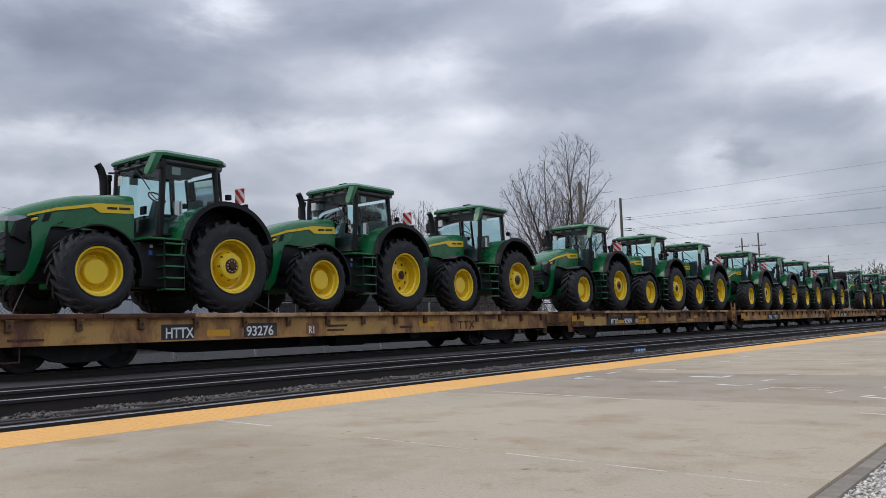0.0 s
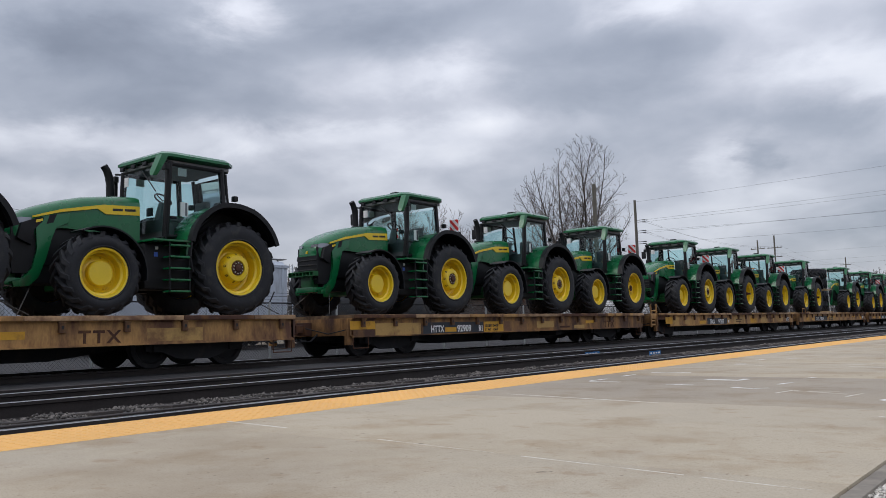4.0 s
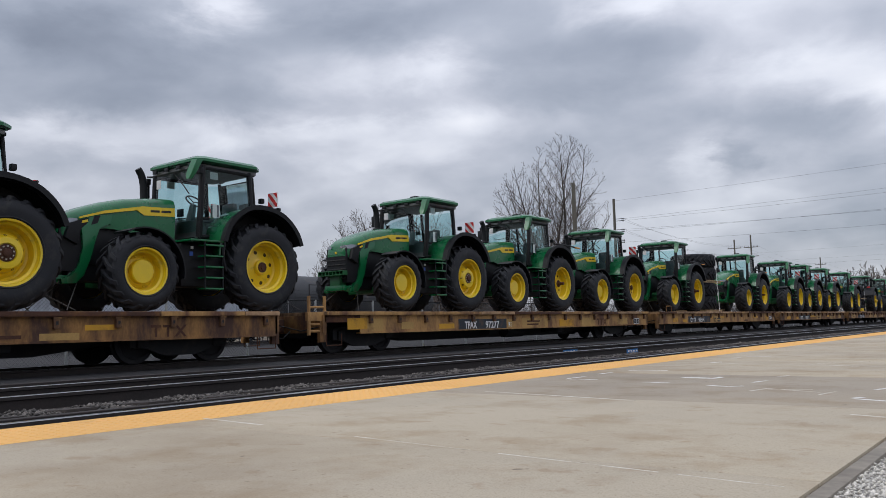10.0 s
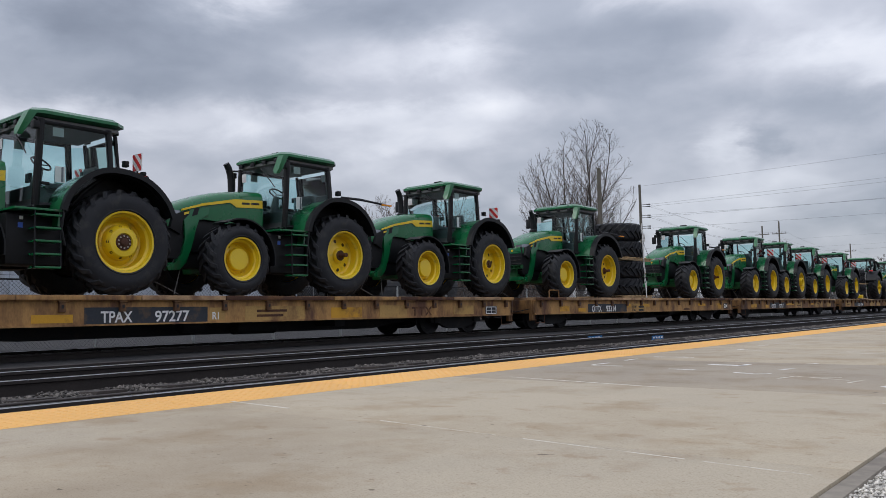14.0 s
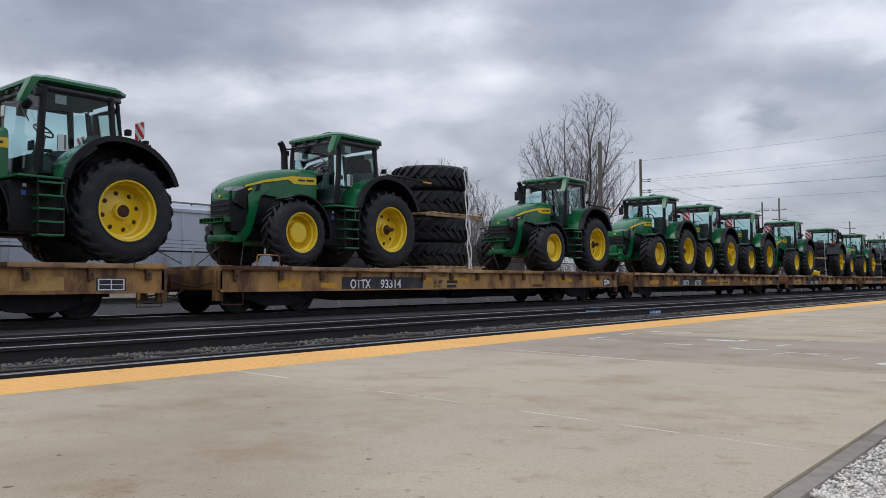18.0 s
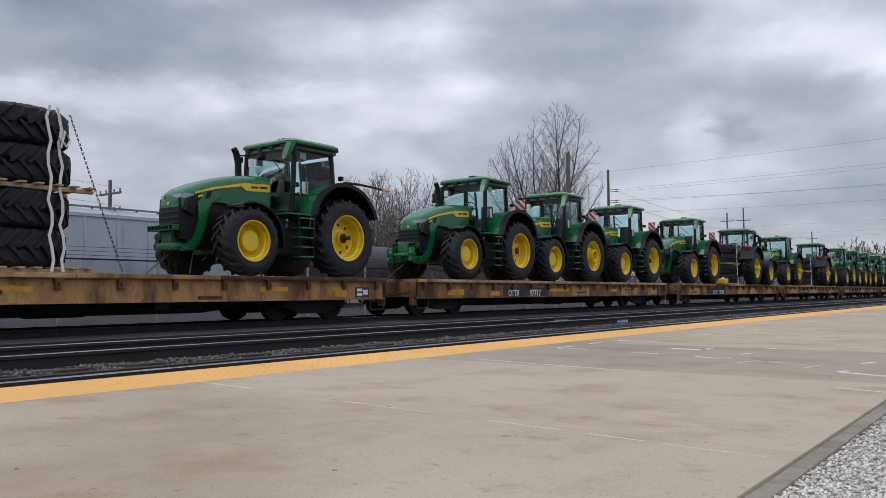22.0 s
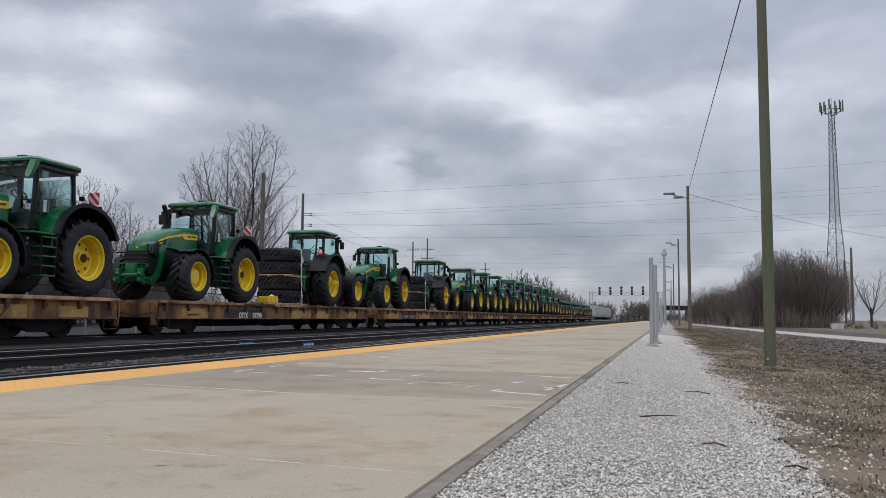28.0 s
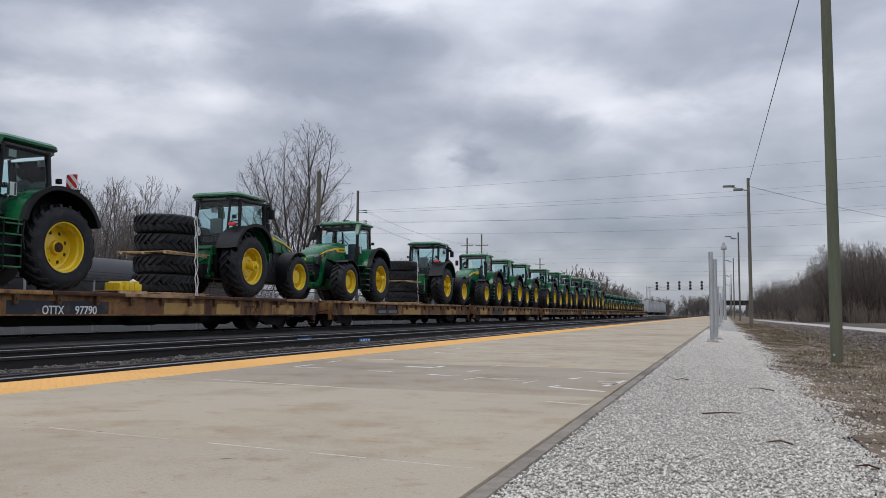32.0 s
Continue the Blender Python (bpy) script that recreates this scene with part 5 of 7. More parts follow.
def tractor(label, hub="flange", small=False, arm="board", hitch=False):
    t = thing("tractor", label, "tractor", "tractors on the train")
    tractor_parts(t, hub, small, arm, hitch)
    # the nose stands 1.2 m ahead of the front axle
    for ob in t.children_recursive:
        kind = ob.name.split(".")[0]
        if kind in ("tyre", "rim", "wheel_bolts", "hub", "rim_holes", "hub_bolts", "hub_centre", "drive_housing", "front_fender", "front_axle"):
            continue
        for v in ob.data.vertices:
            if v.co.y < -3.0:
                v.co.y = -3.0 + (v.co.y + 3.0) * 0.72
    return t


# ---- the train ----
RUN = [0.0, -2.83, -5.65, -8.48, -11.3, -14.13, -16.96, -19.82, -22.71, -25.61, -28.52, -31.43, -34.35, -37.26, -40.16, -43.06, -45.95, -48.83, -51.7, -54.55, -57.36, -60.15, -62.93, -65.71, -68.49, -71.27, -74.03, -76.79, -79.53, -82.26, -84.98, -87.69, -90.4]
MOVERS, ROLLERS = [], []
SIDE = Matrix(((0, 0, 1, 0), (1, 0, 0, 0), (0, 1, 0, 0), (0, 0, 0, 1)))


def lettering(words, size, mat, parent, x, y, z, name="lettering", squeeze=1.0):
    """Writing on a side that faces +x, from y towards +y."""
    cu = bpy.data.curves.new("words", "FONT")
    cu.body, cu.size, cu.extrude, cu.offset = words, size, 0.002, size * 0.018
    tmp = bpy.data.objects.new("words", cu)
    me = bpy.data.meshes.new_from_object(tmp)
    bpy.data.objects.remove(tmp)
    me.materials.append(mat)
    ob = new(name, me)
    ob.parent = parent
    ob.matrix_basis = Matrix.Translation((x, y, z)) @ SIDE @ Matrix.Diagonal((squeeze, 1, 1, 1))
    return ob


SIDE_X = 1.50
WHEEL_R = 0.42
WHEELSET = finish(tube(lathe(lathe(B(), [(0.0, -0.87), (0.12, -0.87), (0.13, -0.82), (0.30, -0.80), (0.34, -0.84), (WHEEL_R, -0.83), (WHEEL_R, -0.74), (WHEEL_R + 0.025, -0.72), (WHEEL_R + 0.02, -0.69), (0.30, -0.70), (0.12, -0.72), (0.10, -0.70), (0.0, -0.7)], 28), [(0.0, 0.87), (0.12, 0.87), (0.13, 0.82), (0.30, 0.80), (0.34, 0.84), (WHEEL_R, 0.83), (WHEEL_R, 0.74), (WHEEL_R + 0.025, 0.72), (WHEEL_R + 0.02, 0.69), (0.30, 0.70), (0.12, 0.72), (0.10, 0.70), (0.0, 0.7)], 28), [(-0.95, 0, 0), (0.95, 0, 0)], 0.08, 12), DARKSTEEL, 30)


def truck_mesh():
    bm = B()
    z = RAIL_Z + WHEEL_R - DECK
    for sx in (-1, 1):
        side = [(-1.12, z + 0.16), (-0.95, z + 0.20), (-0.45, z + 0.24), (0.45, z + 0.24), (0.95, z + 0.20), (1.12, z + 0.16), (1.12, z - 0.10), (0.72, z - 0.12), (0.50, z - 0.24), (0.30, z - 0.27), (-0.30, z - 0.27), (-0.50, z - 0.24), (-0.72, z - 0.12), (-1.12, z - 0.10)]
        slab(bm, side, sx * 0.96, sx * 1.08, 0.015)
        for yy in (-0.87, 0.87):
            box(bm, min(sx * 0.92, sx * 1.14), max(sx * 0.92, sx * 1.14), yy - 0.12, yy + 0.12, z - 0.11, z + 0.14, 0.03)
        for k in range(3):
            y = -0.15 + k * 0.15
            tube(bm, [(sx * 1.02, y, z - 0.22), (sx * 1.02, y, z + 0.06)], 0.06, 8)
    box(bm, -1.05, 1.05, -0.2, 0.2, z - 0.02, z + 0.24, 0.03)
    for yy in (-0.42, 0.42):
        box(bm, -0.8, 0.8, yy - 0.06, yy + 0.06, z - 0.18, z - 0.08, 0.01)
    return finish(bm, DARKSTEEL, 30)


TRUCK = truck_mesh()
PLANK = finish(box(B(), -1.56, 1.56, -0.118, 0.118, -0.085, 0.0, 0.008), DECKWOOD)
POCKET = finish(box(box(box(B(), 0, 0.075, -0.055, 0.055, -0.30, -0.10, 0.01), 0.074, 0.08, -0.02, 0.02, -0.22, -0.18), 0, 0.09, -0.07, 0.07, -0.13, -0.10), CARYELLOW)
HOLE = finish(box(B(), 0.078, 0.081, -0.022, 0.022, -0.235, -0.175), BLACK)


def flatcar(a, b, near, marks, seed, shift=0.0, slack=0.0):
    """A flatcar from a to b along the train, its deck top at local z = 0."""
    rnd = random.Random(seed)
    L = b - a
    c = thing("flatcar", marks["label"], "flatcar", "flatcars of the train", m=pose(TRACK_X, a + shift, DECK + DROP))
    y0, y1 = 0.55, L - 0.45
    paint = CARTAN if a < 78 and a != 23.55 else CARYELLOW
    s0 = 1.75 if marks.get("stand") else y0
    for sx in (-1, 1):
        bm = B()
        x = sx * SIDE_X
        lo, hi = sorted((x - sx * 0.02, x))
        box(bm, lo, hi, s0, y1, -0.53, -0.085)
        lo, hi = sorted((x - sx * 0.14, x + sx * 0.03))
        if s0 > y0:
            part("end_frame", box(B(), min(x, x - sx * 0.3), max(x, x - sx * 0.3), y0, s0, -0.26, -0.087), RUST, c, "rusty end frame")
        part("side_sill", bm, paint, c, "weathered yellow side sill")
        for za, zb in ((-0.545, -0.515), (-0.115, -0.087)):
            part("sill_flange", box(B(), lo, hi, s0, y1, za, zb), paint, c)
    bm = box(B(), -0.33, 0.33, 0.9, L - 0.9, -0.62, -0.10)
    slab(bm, [(3.6, -0.60), (5.2, -0.80), (L - 5.2, -0.80), (L - 3.6, -0.60)], -0.30, 0.30)
    part("centre_sill", bm, DARKSTEEL, c, "dark fishbelly centre sill")
    bearer = part("cross_bearer", box(B(), -1.48, 1.48, -0.05, 0.05, -0.40, -0.10), DARKSTEEL, c)
    bearer.location.y = 1.8
    for k in range(1, 9):
        again(bearer, c, pose(0, 1.8 + k * (L - 3.6) / 8, 0))
    part("air_reservoir", tube(B(), [(0.45, L * 0.5, -0.62), (0.45, L * 0.5 + 1.1, -0.62)], 0.2, 14), DARKSTEEL, c)
    part("brake_cylinder", tube(tube(B(), [(0.80, L * 0.42, -0.58), (0.80, L * 0.42 + 0.5, -0.58)], 0.17, 12), [(0.80, L * 0.42 + 0.5, -0.58), (0.80, L * 0.42 + 1.2, -0.58)], 0.03, 6), DARKSTEEL, c)
    part("valve_box", box(B(), 0.5, 1.2, L * 0.62, L * 0.62 + 0.35, -0.70, -0.35, 0.04), DARKSTEEL, c)
    for yy, s in ((y0, -1), (y1, 1)):
        bm = box(B(), -1.50, 1.50, yy - 0.06, yy + 0.06, -0.50, -0.085, 0.01)
        for sx in (-1, 1):
            box(bm, sx * 1.40 - 0.05, sx * 1.40 + 0.05, yy - 0.10, yy + 0.10, -0.72, -0.10, 0.01)
        part("end_sill", bm, CARYELLOW if near else CARYELLOW, c)
        bm = box(B(), -0.16, 0.16, min(yy, yy + s * 0.28), max(yy, yy + s * 0.28), -0.48, -0.16, 0.02)
        box(bm, -0.10, 0.10, min(yy, yy + s * 0.50), max(yy, yy + s * 0.50), -0.40, -0.22, 0.02)
        box(bm, -0.13, 0.06, min(yy + s * 0.42, yy + s * 0.60), max(yy + s * 0.42, yy + s * 0.60), -0.46, -0.16, 0.03)
        if s > 0 and slack:
            box(bm, -0.09, 0.09, yy + 0.4, yy + 0.5 + slack, -0.39, -0.23, 0.02)
        part("coupler", bm, RUST, c, "rusty knuckle coupler")
        bm = tube(B(), [(0.35, yy, -0.42), (0.38, yy + s * 0.3, -0.62), (0.3, yy + s * 0.52, -0.60)], 0.022, 6)
        tube(bm, [(1.45, yy + s * 0.08, -0.35), (0.9, yy + s * 0.2, -0.45), (0.2, yy + s * 0.3, -0.30)], 0.014, 5)
        part("brake_hose", bm, DARKSTEEL, c)
        for sx in (-1, 1):
            bm = tube(B(), [(sx * 1.50, yy - s * 0.55, -0.53), (sx * 1.50, yy - s * 0.55, -0.80), (sx * 1.50, yy - s * 0.05, -0.80), (sx * 1.50, yy - s * 0.05, -0.53)], 0.014, 6)
            part("stirrup_step", bm, RUST, c)
    truck_y = (2.35, L - 2.6)
    for yy in truck_y:
        tr = new("truck", TRUCK)
        tr.parent = c
        tr.location.y = yy
        tagged(tr, "grimy two-axle truck")
        for dy in (-0.87, 0.87):
            w = new("wheelset", WHEELSET)
            w.parent = tr
            w.location = (0, dy, RAIL_Z + WHEEL_R - DECK)
            if near:
                ROLLERS.append(w)
    if near:
        n = int((y1 - y0) / 0.245)
        for k in range(n):
            o = new("plank", PLANK)
            o.parent = c
            o.matrix_basis = pose(rnd.uniform(-0.012, 0.012), y0 + 0.1225 + k * (y1 - y0 - 0.245) / (n - 1), rnd.uniform(-0.006, 0.0), 0, 0, rnd.uniform(-0.15, 0.15))
    else:
        part("deck", box(B(), -1.56, 1.56, y0, y1, -0.085, 0), DECKWOOD, c, "worn plank deck")
    if near:
        y = y0
        while y < y1 - 0.4:
            q = min(y + rnd.uniform(1.6, 3.2), y1)
            part("edge_board", box(B(), 1.562, 1.60, y + 0.01, q - 0.01, -0.092, -0.004 - rnd.uniform(0, 0.008), 0.006), rnd.choice((EDGEWOOD, EDGEWOOD, CARTAN, RUST)), c)
            y = q
    n = int((y1 - y0) / 1.16)
    for k in range(n + 1):
        for sx in ((1, -1) if near else (1,)):
            y = s0 + 0.35 + k * (y1 - s0 - 0.7) / n
            o = new("stake_pocket", POCKET)
            o.parent = c
            o.matrix_basis = pose(sx * SIDE_X, y, 0, 0, 0, 0 if sx > 0 else 180)
            if near and sx > 0:
                h = new("socket", HOLE)
                h.parent = o
    # painted panels on the near side, each standing a little proud
    X = SIDE_X + 0.001

    def panel(u0, u1, z0, z1, mat, name="paint_panel", lab="", lift=0.002):
        return part(name, box(B(), X, X + lift, u0 - a, u1 - a, z0 - DECK, z1 - DECK), mat, c, lab)
    for k, (u0, u1, z0, z1, m) in enumerate(marks.get("panels", ())):
        panel(u0, u1, z0, z1, m, lift=0.002 + 0.0004 * k)
    for words, uu, zz, size, m in marks.get("words", ()):
        lettering(words, size * 1.14, m, c, X + 0.006, uu - a, zz - DECK - 0.01, squeeze=1.02 if words.isdigit() else 0.84)
    for u0, u1, zz, h, m in marks.get("bars", ()):
        panel(u0, u1, zz, zz + h, m, "lettering_bar", lift=0.007)
    if "logo" in marks:
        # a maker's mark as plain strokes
        uu = marks["logo"] - a
        for k in (0, 0.26):
            part("mark_stroke", slab(B(), [(uu + k, 0.68 - DECK), (uu + k, 0.63 - DECK), (uu + k + 0.085, 0.63 - DECK), (uu + k + 0.085, 0.45 - DECK), (uu + k + 0.135, 0.45 - DECK), (uu + k + 0.135, 0.63 - DECK), (uu + k + 0.22, 0.63 - DECK), (uu + k + 0.22, 0.68 - DECK)], X, X + 0.006), RUST, c, "faded brown maker's mark")
        for s in (-1, 1):
            part("mark_stroke", slab(B(), [(uu + 0.62 - s * 0.11, 0.45 - DECK), (uu + 0.68 - s * 0.11, 0.45 - DECK), (uu + 0.68 + s * 0.11, 0.68 - DECK), (uu + 0.62 + s * 0.11, 0.68 - DECK)], X, X + 0.005 + s * 0.0005), RUST, c)
    if marks.get("stand"):
        bm = B()
        for yy in (0.12, 0.62):
            tube(bm, [(1.42, yy, -0.55), (1.42, yy, 0.36)], 0.04, 8)
        for z in (-0.46, -0.30, -0.05, 0.10):
            tube(bm, [(1.42, 0.12, z), (1.42, 0.62, z)], 0.028, 8)
        box(bm, 1.36, 1.46, 0.06, 0.68, -0.22, -0.02, 0.01)
        part("brake_stand", bm, CARTAN, c, "rust-stained yellow brake stand")
        part("grab_rail", tube(B(), [(1.40, 0.16, 0.34), (1.40, 0.16, 0.62), (1.40, 0.56, 0.62), (1.40, 0.56, 0.34)], 0.014, 6), DARKSTEEL, c)
    if marks.get("hoop"):
        part("grab_rail", tube(B(), [(1.45, 1.50, -0.02), (1.45, 1.50, 0.20), (1.45, 1.54, 0.235), (1.45, 2.06, 0.235), (1.45, 2.10, 0.20), (1.45, 2.10, -0.02)], 0.016, 8), CARTAN, c, "low worn grab hoop")
    MOVERS.append(c)
    return c


BROWNPANEL = material("faded_brown_panel", (0.16, 0.075, 0.035), 0.75, 0, 0.3, 2.0, dirt=(0.30, 0.16, 0.05), dirt_amount=0.3)
TANPANEL = material("tan_repaint_panel", (0.44, 0.27, 0.085), 0.7, 0, 0.18, 2.0, dirt=(0.2, 0.1, 0.04), dirt_amount=0.25)
BLUEBLACK = material("faded_black_panel", (0.022, 0.027, 0.036), 0.65, 0, 0.25, 2.5, dirt=(0.12, 0.07, 0.035), dirt_amount=0.18)
Z0, Z1 = 0.405, 0.72
CAR_DATA = [
    (5.0, 23.35, dict(label="weathered yellow flatcar with black lettering squares", panels=[(8.72, 9.45, Z0 + 0.02, Z1, BLUEBLACK), (10.66, 11.55, Z0 + 0.02, Z1, BLUEBLACK), (12.40, 12.80, Z0 + 0.05, Z1 - 0.02, BROWNPANEL), (9.75, 10.30, 0.47, 0.60, FRESHYELLOW), (13.0, 15.2, Z0, Z1, TANPANEL), (16.4, 17.2, 0.55, 0.68, FRESHYELLOW), (19.4, 20.6, 0.45, 0.70, TANPANEL), (6.6, 7.6, Z0, Z1, TANPANEL)],
        words=[("HTTX", 8.80, 0.47, 0.25, WHITE), ("93276", 10.72, 0.47, 0.25, WHITE), ("R1", 12.46, 0.48, 0.2, WHITE)], bars=[(13.05, 13.7, 0.60, 0.05, RUST), (13.05, 13.6, 0.50, 0.05, RUST), (15.6, 16.1, 0.52, 0.06, RUST), (5.9, 6.5, 0.48, 0.04, RUST)], logo=18.1)),
    (23.55, 40.15, dict(label="weathered brown and yellow flatcar with a long black panel", panels=[(26.70, 29.35, Z0, Z1, BLUEBLACK), (27.6, 28.1, 0.46, 0.58, FRESHYELLOW), (29.38, 30.35, Z0 + 0.02, Z1, FRESHYELLOW), (24.05, 24.9, 0.58, 0.78, FRESHYELLOW), (30.4, 31.6, Z0, Z1, BROWNPANEL), (32.2, 33.2, 0.50, 0.70, TANPANEL), (34.5, 35.2, 0.44, 0.56, TANPANEL), (35.3, 35.9, 0.60, 0.70, FRESHYELLOW), (24.9, 26.6, Z0, Z1, TANPANEL)],
        words=[("HTTX", 27.0, 0.47, 0.22, WHITE), ("92909", 28.13, 0.47, 0.22, WHITE), ("R1", 29.12, 0.47, 0.2, WHITE), ("LD LMT 154490", 29.44, 0.575, 0.10, BLACK), ("LT WT    65600", 29.44, 0.465, 0.10, BLACK)], bars=[(33.6, 34.2, 0.48, 0.06, RUST)], logo=36.6)),
    (40.4, 59.75, dict(label="brown and yellow flatcar with a yellow brake stand", stand=True, panels=[(57.97, 58.53, 0.44, 0.675, BLUEBLACK), (46.20, 48.70, Z0, Z1, BLUEBLACK), (48.75, 49.1, Z0 + 0.04, Z1 - 0.02, TANPANEL), (41.7, 42.4, 0.50, 0.78, FRESHYELLOW), (42.4, 43.0, 0.44, 0.76, TANPANEL), (43.7, 44.2, 0.48, 0.66, TANPANEL), (45.3, 46.0, 0.46, 0.60, FRESHYELLOW), (49.6, 51.2, Z0, Z1, TANPANEL), (52.0, 53.0, 0.44, 0.68, FRESHYELLOW), (53.6, 54.6, Z0, Z1, TANPANEL), (56.5, 57.4, 0.46, 0.70, TANPANEL)],
        words=[("TPAX", 46.50, 0.46, 0.25, WHITE), ("97277", 47.55, 0.46, 0.25, WHITE), ("R1", 48.80, 0.48, 0.18, WHITE)], bars=[(49.9, 50.7, 0.60, 0.05, RUST), (49.9, 50.6, 0.50, 0.05, RUST), (58.0, 58.5, 0.455, 0.022, WHITE), (58.0, 58.5, 0.64, 0.022, WHITE), (58.0, 58.5, 0.55, 0.014, WHITE), (58.0, 58.025, 0.478, 0.071, WHITE), (58.475, 58.5, 0.478, 0.071, WHITE), (58.24, 58.26, 0.478, 0.071, WHITE), (58.0, 58.025, 0.565, 0.074, WHITE), (58.475, 58.5, 0.565, 0.074, WHITE), (58.24, 58.26, 0.565, 0.074, WHITE)], logo=54.8)),
    (59.95, 78.15, dict(label="yellow flatcar with white lettering and a grab hoop", hoop=True, panels=[(63.85, 66.75, Z0, Z1, BLUEBLACK), (67.1, 68.4, Z0, Z1, TANPANEL), (62.0, 62.6, 0.48, 0.66, FRESHYELLOW), (63.2, 63.7, 0.46, 0.58, FRESHYELLOW), (66.8, 67.1, 0.58, 0.70, FRESHYELLOW), (68.0, 68.7, 0.60, 0.70, FRESHYELLOW), (73.6, 74.4, 0.60, 0.70, FRESHYELLOW), (75.8, 76.3, 0.46, 0.70, FRESHYELLOW), (76.6, 77.1, 0.46, 0.70, BLUEBLACK)],
        words=[("OTTX", 64.12, 0.46, 0.26, WHITE), ("93314", 65.15, 0.46, 0.26, WHITE), ("LD LMT", 67.2, 0.56, 0.11, BLACK), ("LT WT", 67.2, 0.44, 0.11, BLACK)], bars=[(67.75, 68.2, 0.56, 0.075, BLACK), (67.75, 68.15, 0.44, 0.075, BLACK), (72.0, 72.6, 0.44, 0.07, RUST), (76.66, 76.85, 0.60, 0.07, WHITE), (76.66, 76.85, 0.49, 0.07, WHITE), (76.88, 77.05, 0.52, 0.12, WHITE)])),
    (78.4, 97.2, dict(label="rust-brown flatcar with white lettering on a black panel", panels=[(83.3, 85.95, Z0, Z1, BLUEBLACK), (80.4, 81.2, 0.48, 0.66, FRESHYELLOW), (82.6, 83.1, 0.46, 0.60, FRESHYELLOW), (86.2, 87.6, 0.58, 0.68, FRESHYELLOW), (87.9, 89.2, Z0, Z1, TANPANEL), (89.3, 90.4, Z0, Z1, BROWNPANEL), (91.0, 91.6, 0.56, 0.68, FRESHYELLOW), (92.0, 93.6, Z0, Z1, TANPANEL), (94.6, 95.6, 0.44, 0.70, TANPANEL)],
        words=[("OTTX", 83.60, 0.45, 0.25, WHITE), ("97717", 84.90, 0.45, 0.25, WHITE)], bars=[(88.2, 88.9, 0.52, 0.05, RUST)], logo=92.3)),
    (97.45, 115.2, dict(label="dark rusty flatcar with white lettering", panels=[(101.6, 104.5, Z0, Z1, BLUEBLACK), (99.2, 100.6, Z0, Z1, TANPANEL), (104.6, 106.4, Z0, Z1, BROWNPANEL), (106.5, 108.2, Z0, Z1, TANPANEL), (108.8, 110.0, Z0, Z1, TANPANEL), (111.8, 113.2, Z0, Z1, TANPANEL)],
        words=[("OTTX", 102.52, 0.44, 0.23, WHITE), ("97790", 103.45, 0.44, 0.23, WHITE)], bars=[(99.5, 100.1, 0.5, 0.06, RUST)], logo=110.2)),
    (115.45, 133.5, dict(label="weathered yellow flatcar with small white lettering", panels=[(120.0, 122.4, Z0, Z1, BLUEBLACK), (117.4, 119.2, Z0, Z1, TANPANEL), (123.0, 125.2, Z0, Z1, TANPANEL), (126.5, 127.6, Z0, Z1, BROWNPANEL), (129.0, 130.6, Z0, Z1, TANPANEL)], bars=[(120.2, 121.0, 0.48, 0.12, LAMPGREY), (121.3, 122.2, 0.48, 0.12, LAMPGREY)], logo=128.0)),
]
for k in range(6):
    u0 = 133.72 + k * 18.25
    CAR_DATA.append((u0, u0 + 18.0, dict(label="weathered yellow flatcar loaded with three tractors", panels=[(u0 + 4, u0 + 6.6, Z0, Z1, BLUEBLACK), (u0 + 1.5, u0 + 3, Z0, Z1, TANPANEL), (u0 + 8.2, u0 + 10.0, Z0, Z1, (TANPANEL, BROWNPANEL)[k % 2]), (u0 + 13, u0 + 14.6, Z0, Z1, TANPANEL)])))
SHIFTS = (0.10, 0.69, 0.88, 0.94, 0.97, 1.40, 1.48)
for i, (a, b, marks) in enumerate(CAR_DATA):
    flatcar(a, b, i < 7, marks, 10 + i, SHIFTS[min(i, 6)], SHIFTS[min(i + 1, 6)] - SHIFTS[min(i, 6)])

# the loads
BASE = {}
for key, args in {
    "plain": ("green tractor with yellow rims and striped warning board", "flange", False, "board", False),
    "drum": ("green tractor with raised yellow rear hubs and striped board", "drum", False, "board", False),
    "bare": ("green tractor with deep yellow rear rims on the flatcar", "drum", False, "", False),
    "axle": ("green tractor with bare rear axle shafts and light bar", "shaft", False, "long", False),
    "axle_bare": ("green tractor with long yellow rear axle hubs", "axle", False, "", False),
    "hitch": ("green tractor with a front hitch and striped board", "flange", False, "board", True),
    "cup": ("smaller green tractor with deep cup rear hubs", "cup", True, "board", False),
    "small": ("smaller green tractor with side slots in the hood", "flange", True, "board", False),
}.items():
    BASE[key] = [tractor(*args), 0]
FEW = {"hub_bolts", "hub_centre", "inner_fender", "door_notice", "door_latch", "far_console", "display", "model_mark", "marker_lamp", "amber_marker", "fender_brace", "door_header", "name_bar", "model_bar", "side_vent", "badge", "slat", "sticker", "catch", "paper_sheet", "wiper", "beacon", "antenna_dome", "armrest", "seat_base", "console", "board_post", "chain", "hydraulic_couplers", "wheel_bolts", "hub", "rim_holes", "work_lamp", "lamp_arm", "mirror_arm", "hand_rail", "stack_base", "sill", "rear_quarter_glass", "rear_pillar", "nose_plate", "front_axle", "walkway", "roof_light", "side_slot", "tail_lamp", "work_light", "rear_wall", "steering_column", "steering_wheel"}
far = copy_thing(BASE["bare"][0], Matrix())
for o in [q for q in far.children_recursive if q.name.split(".")[0] in FEW]:
    bpy.data.objects.remove(o)
tagged(far, "green tractor with yellow rims far down the train")
BASE["far"] = [far, 0]
low = copy_thing(far, Matrix())
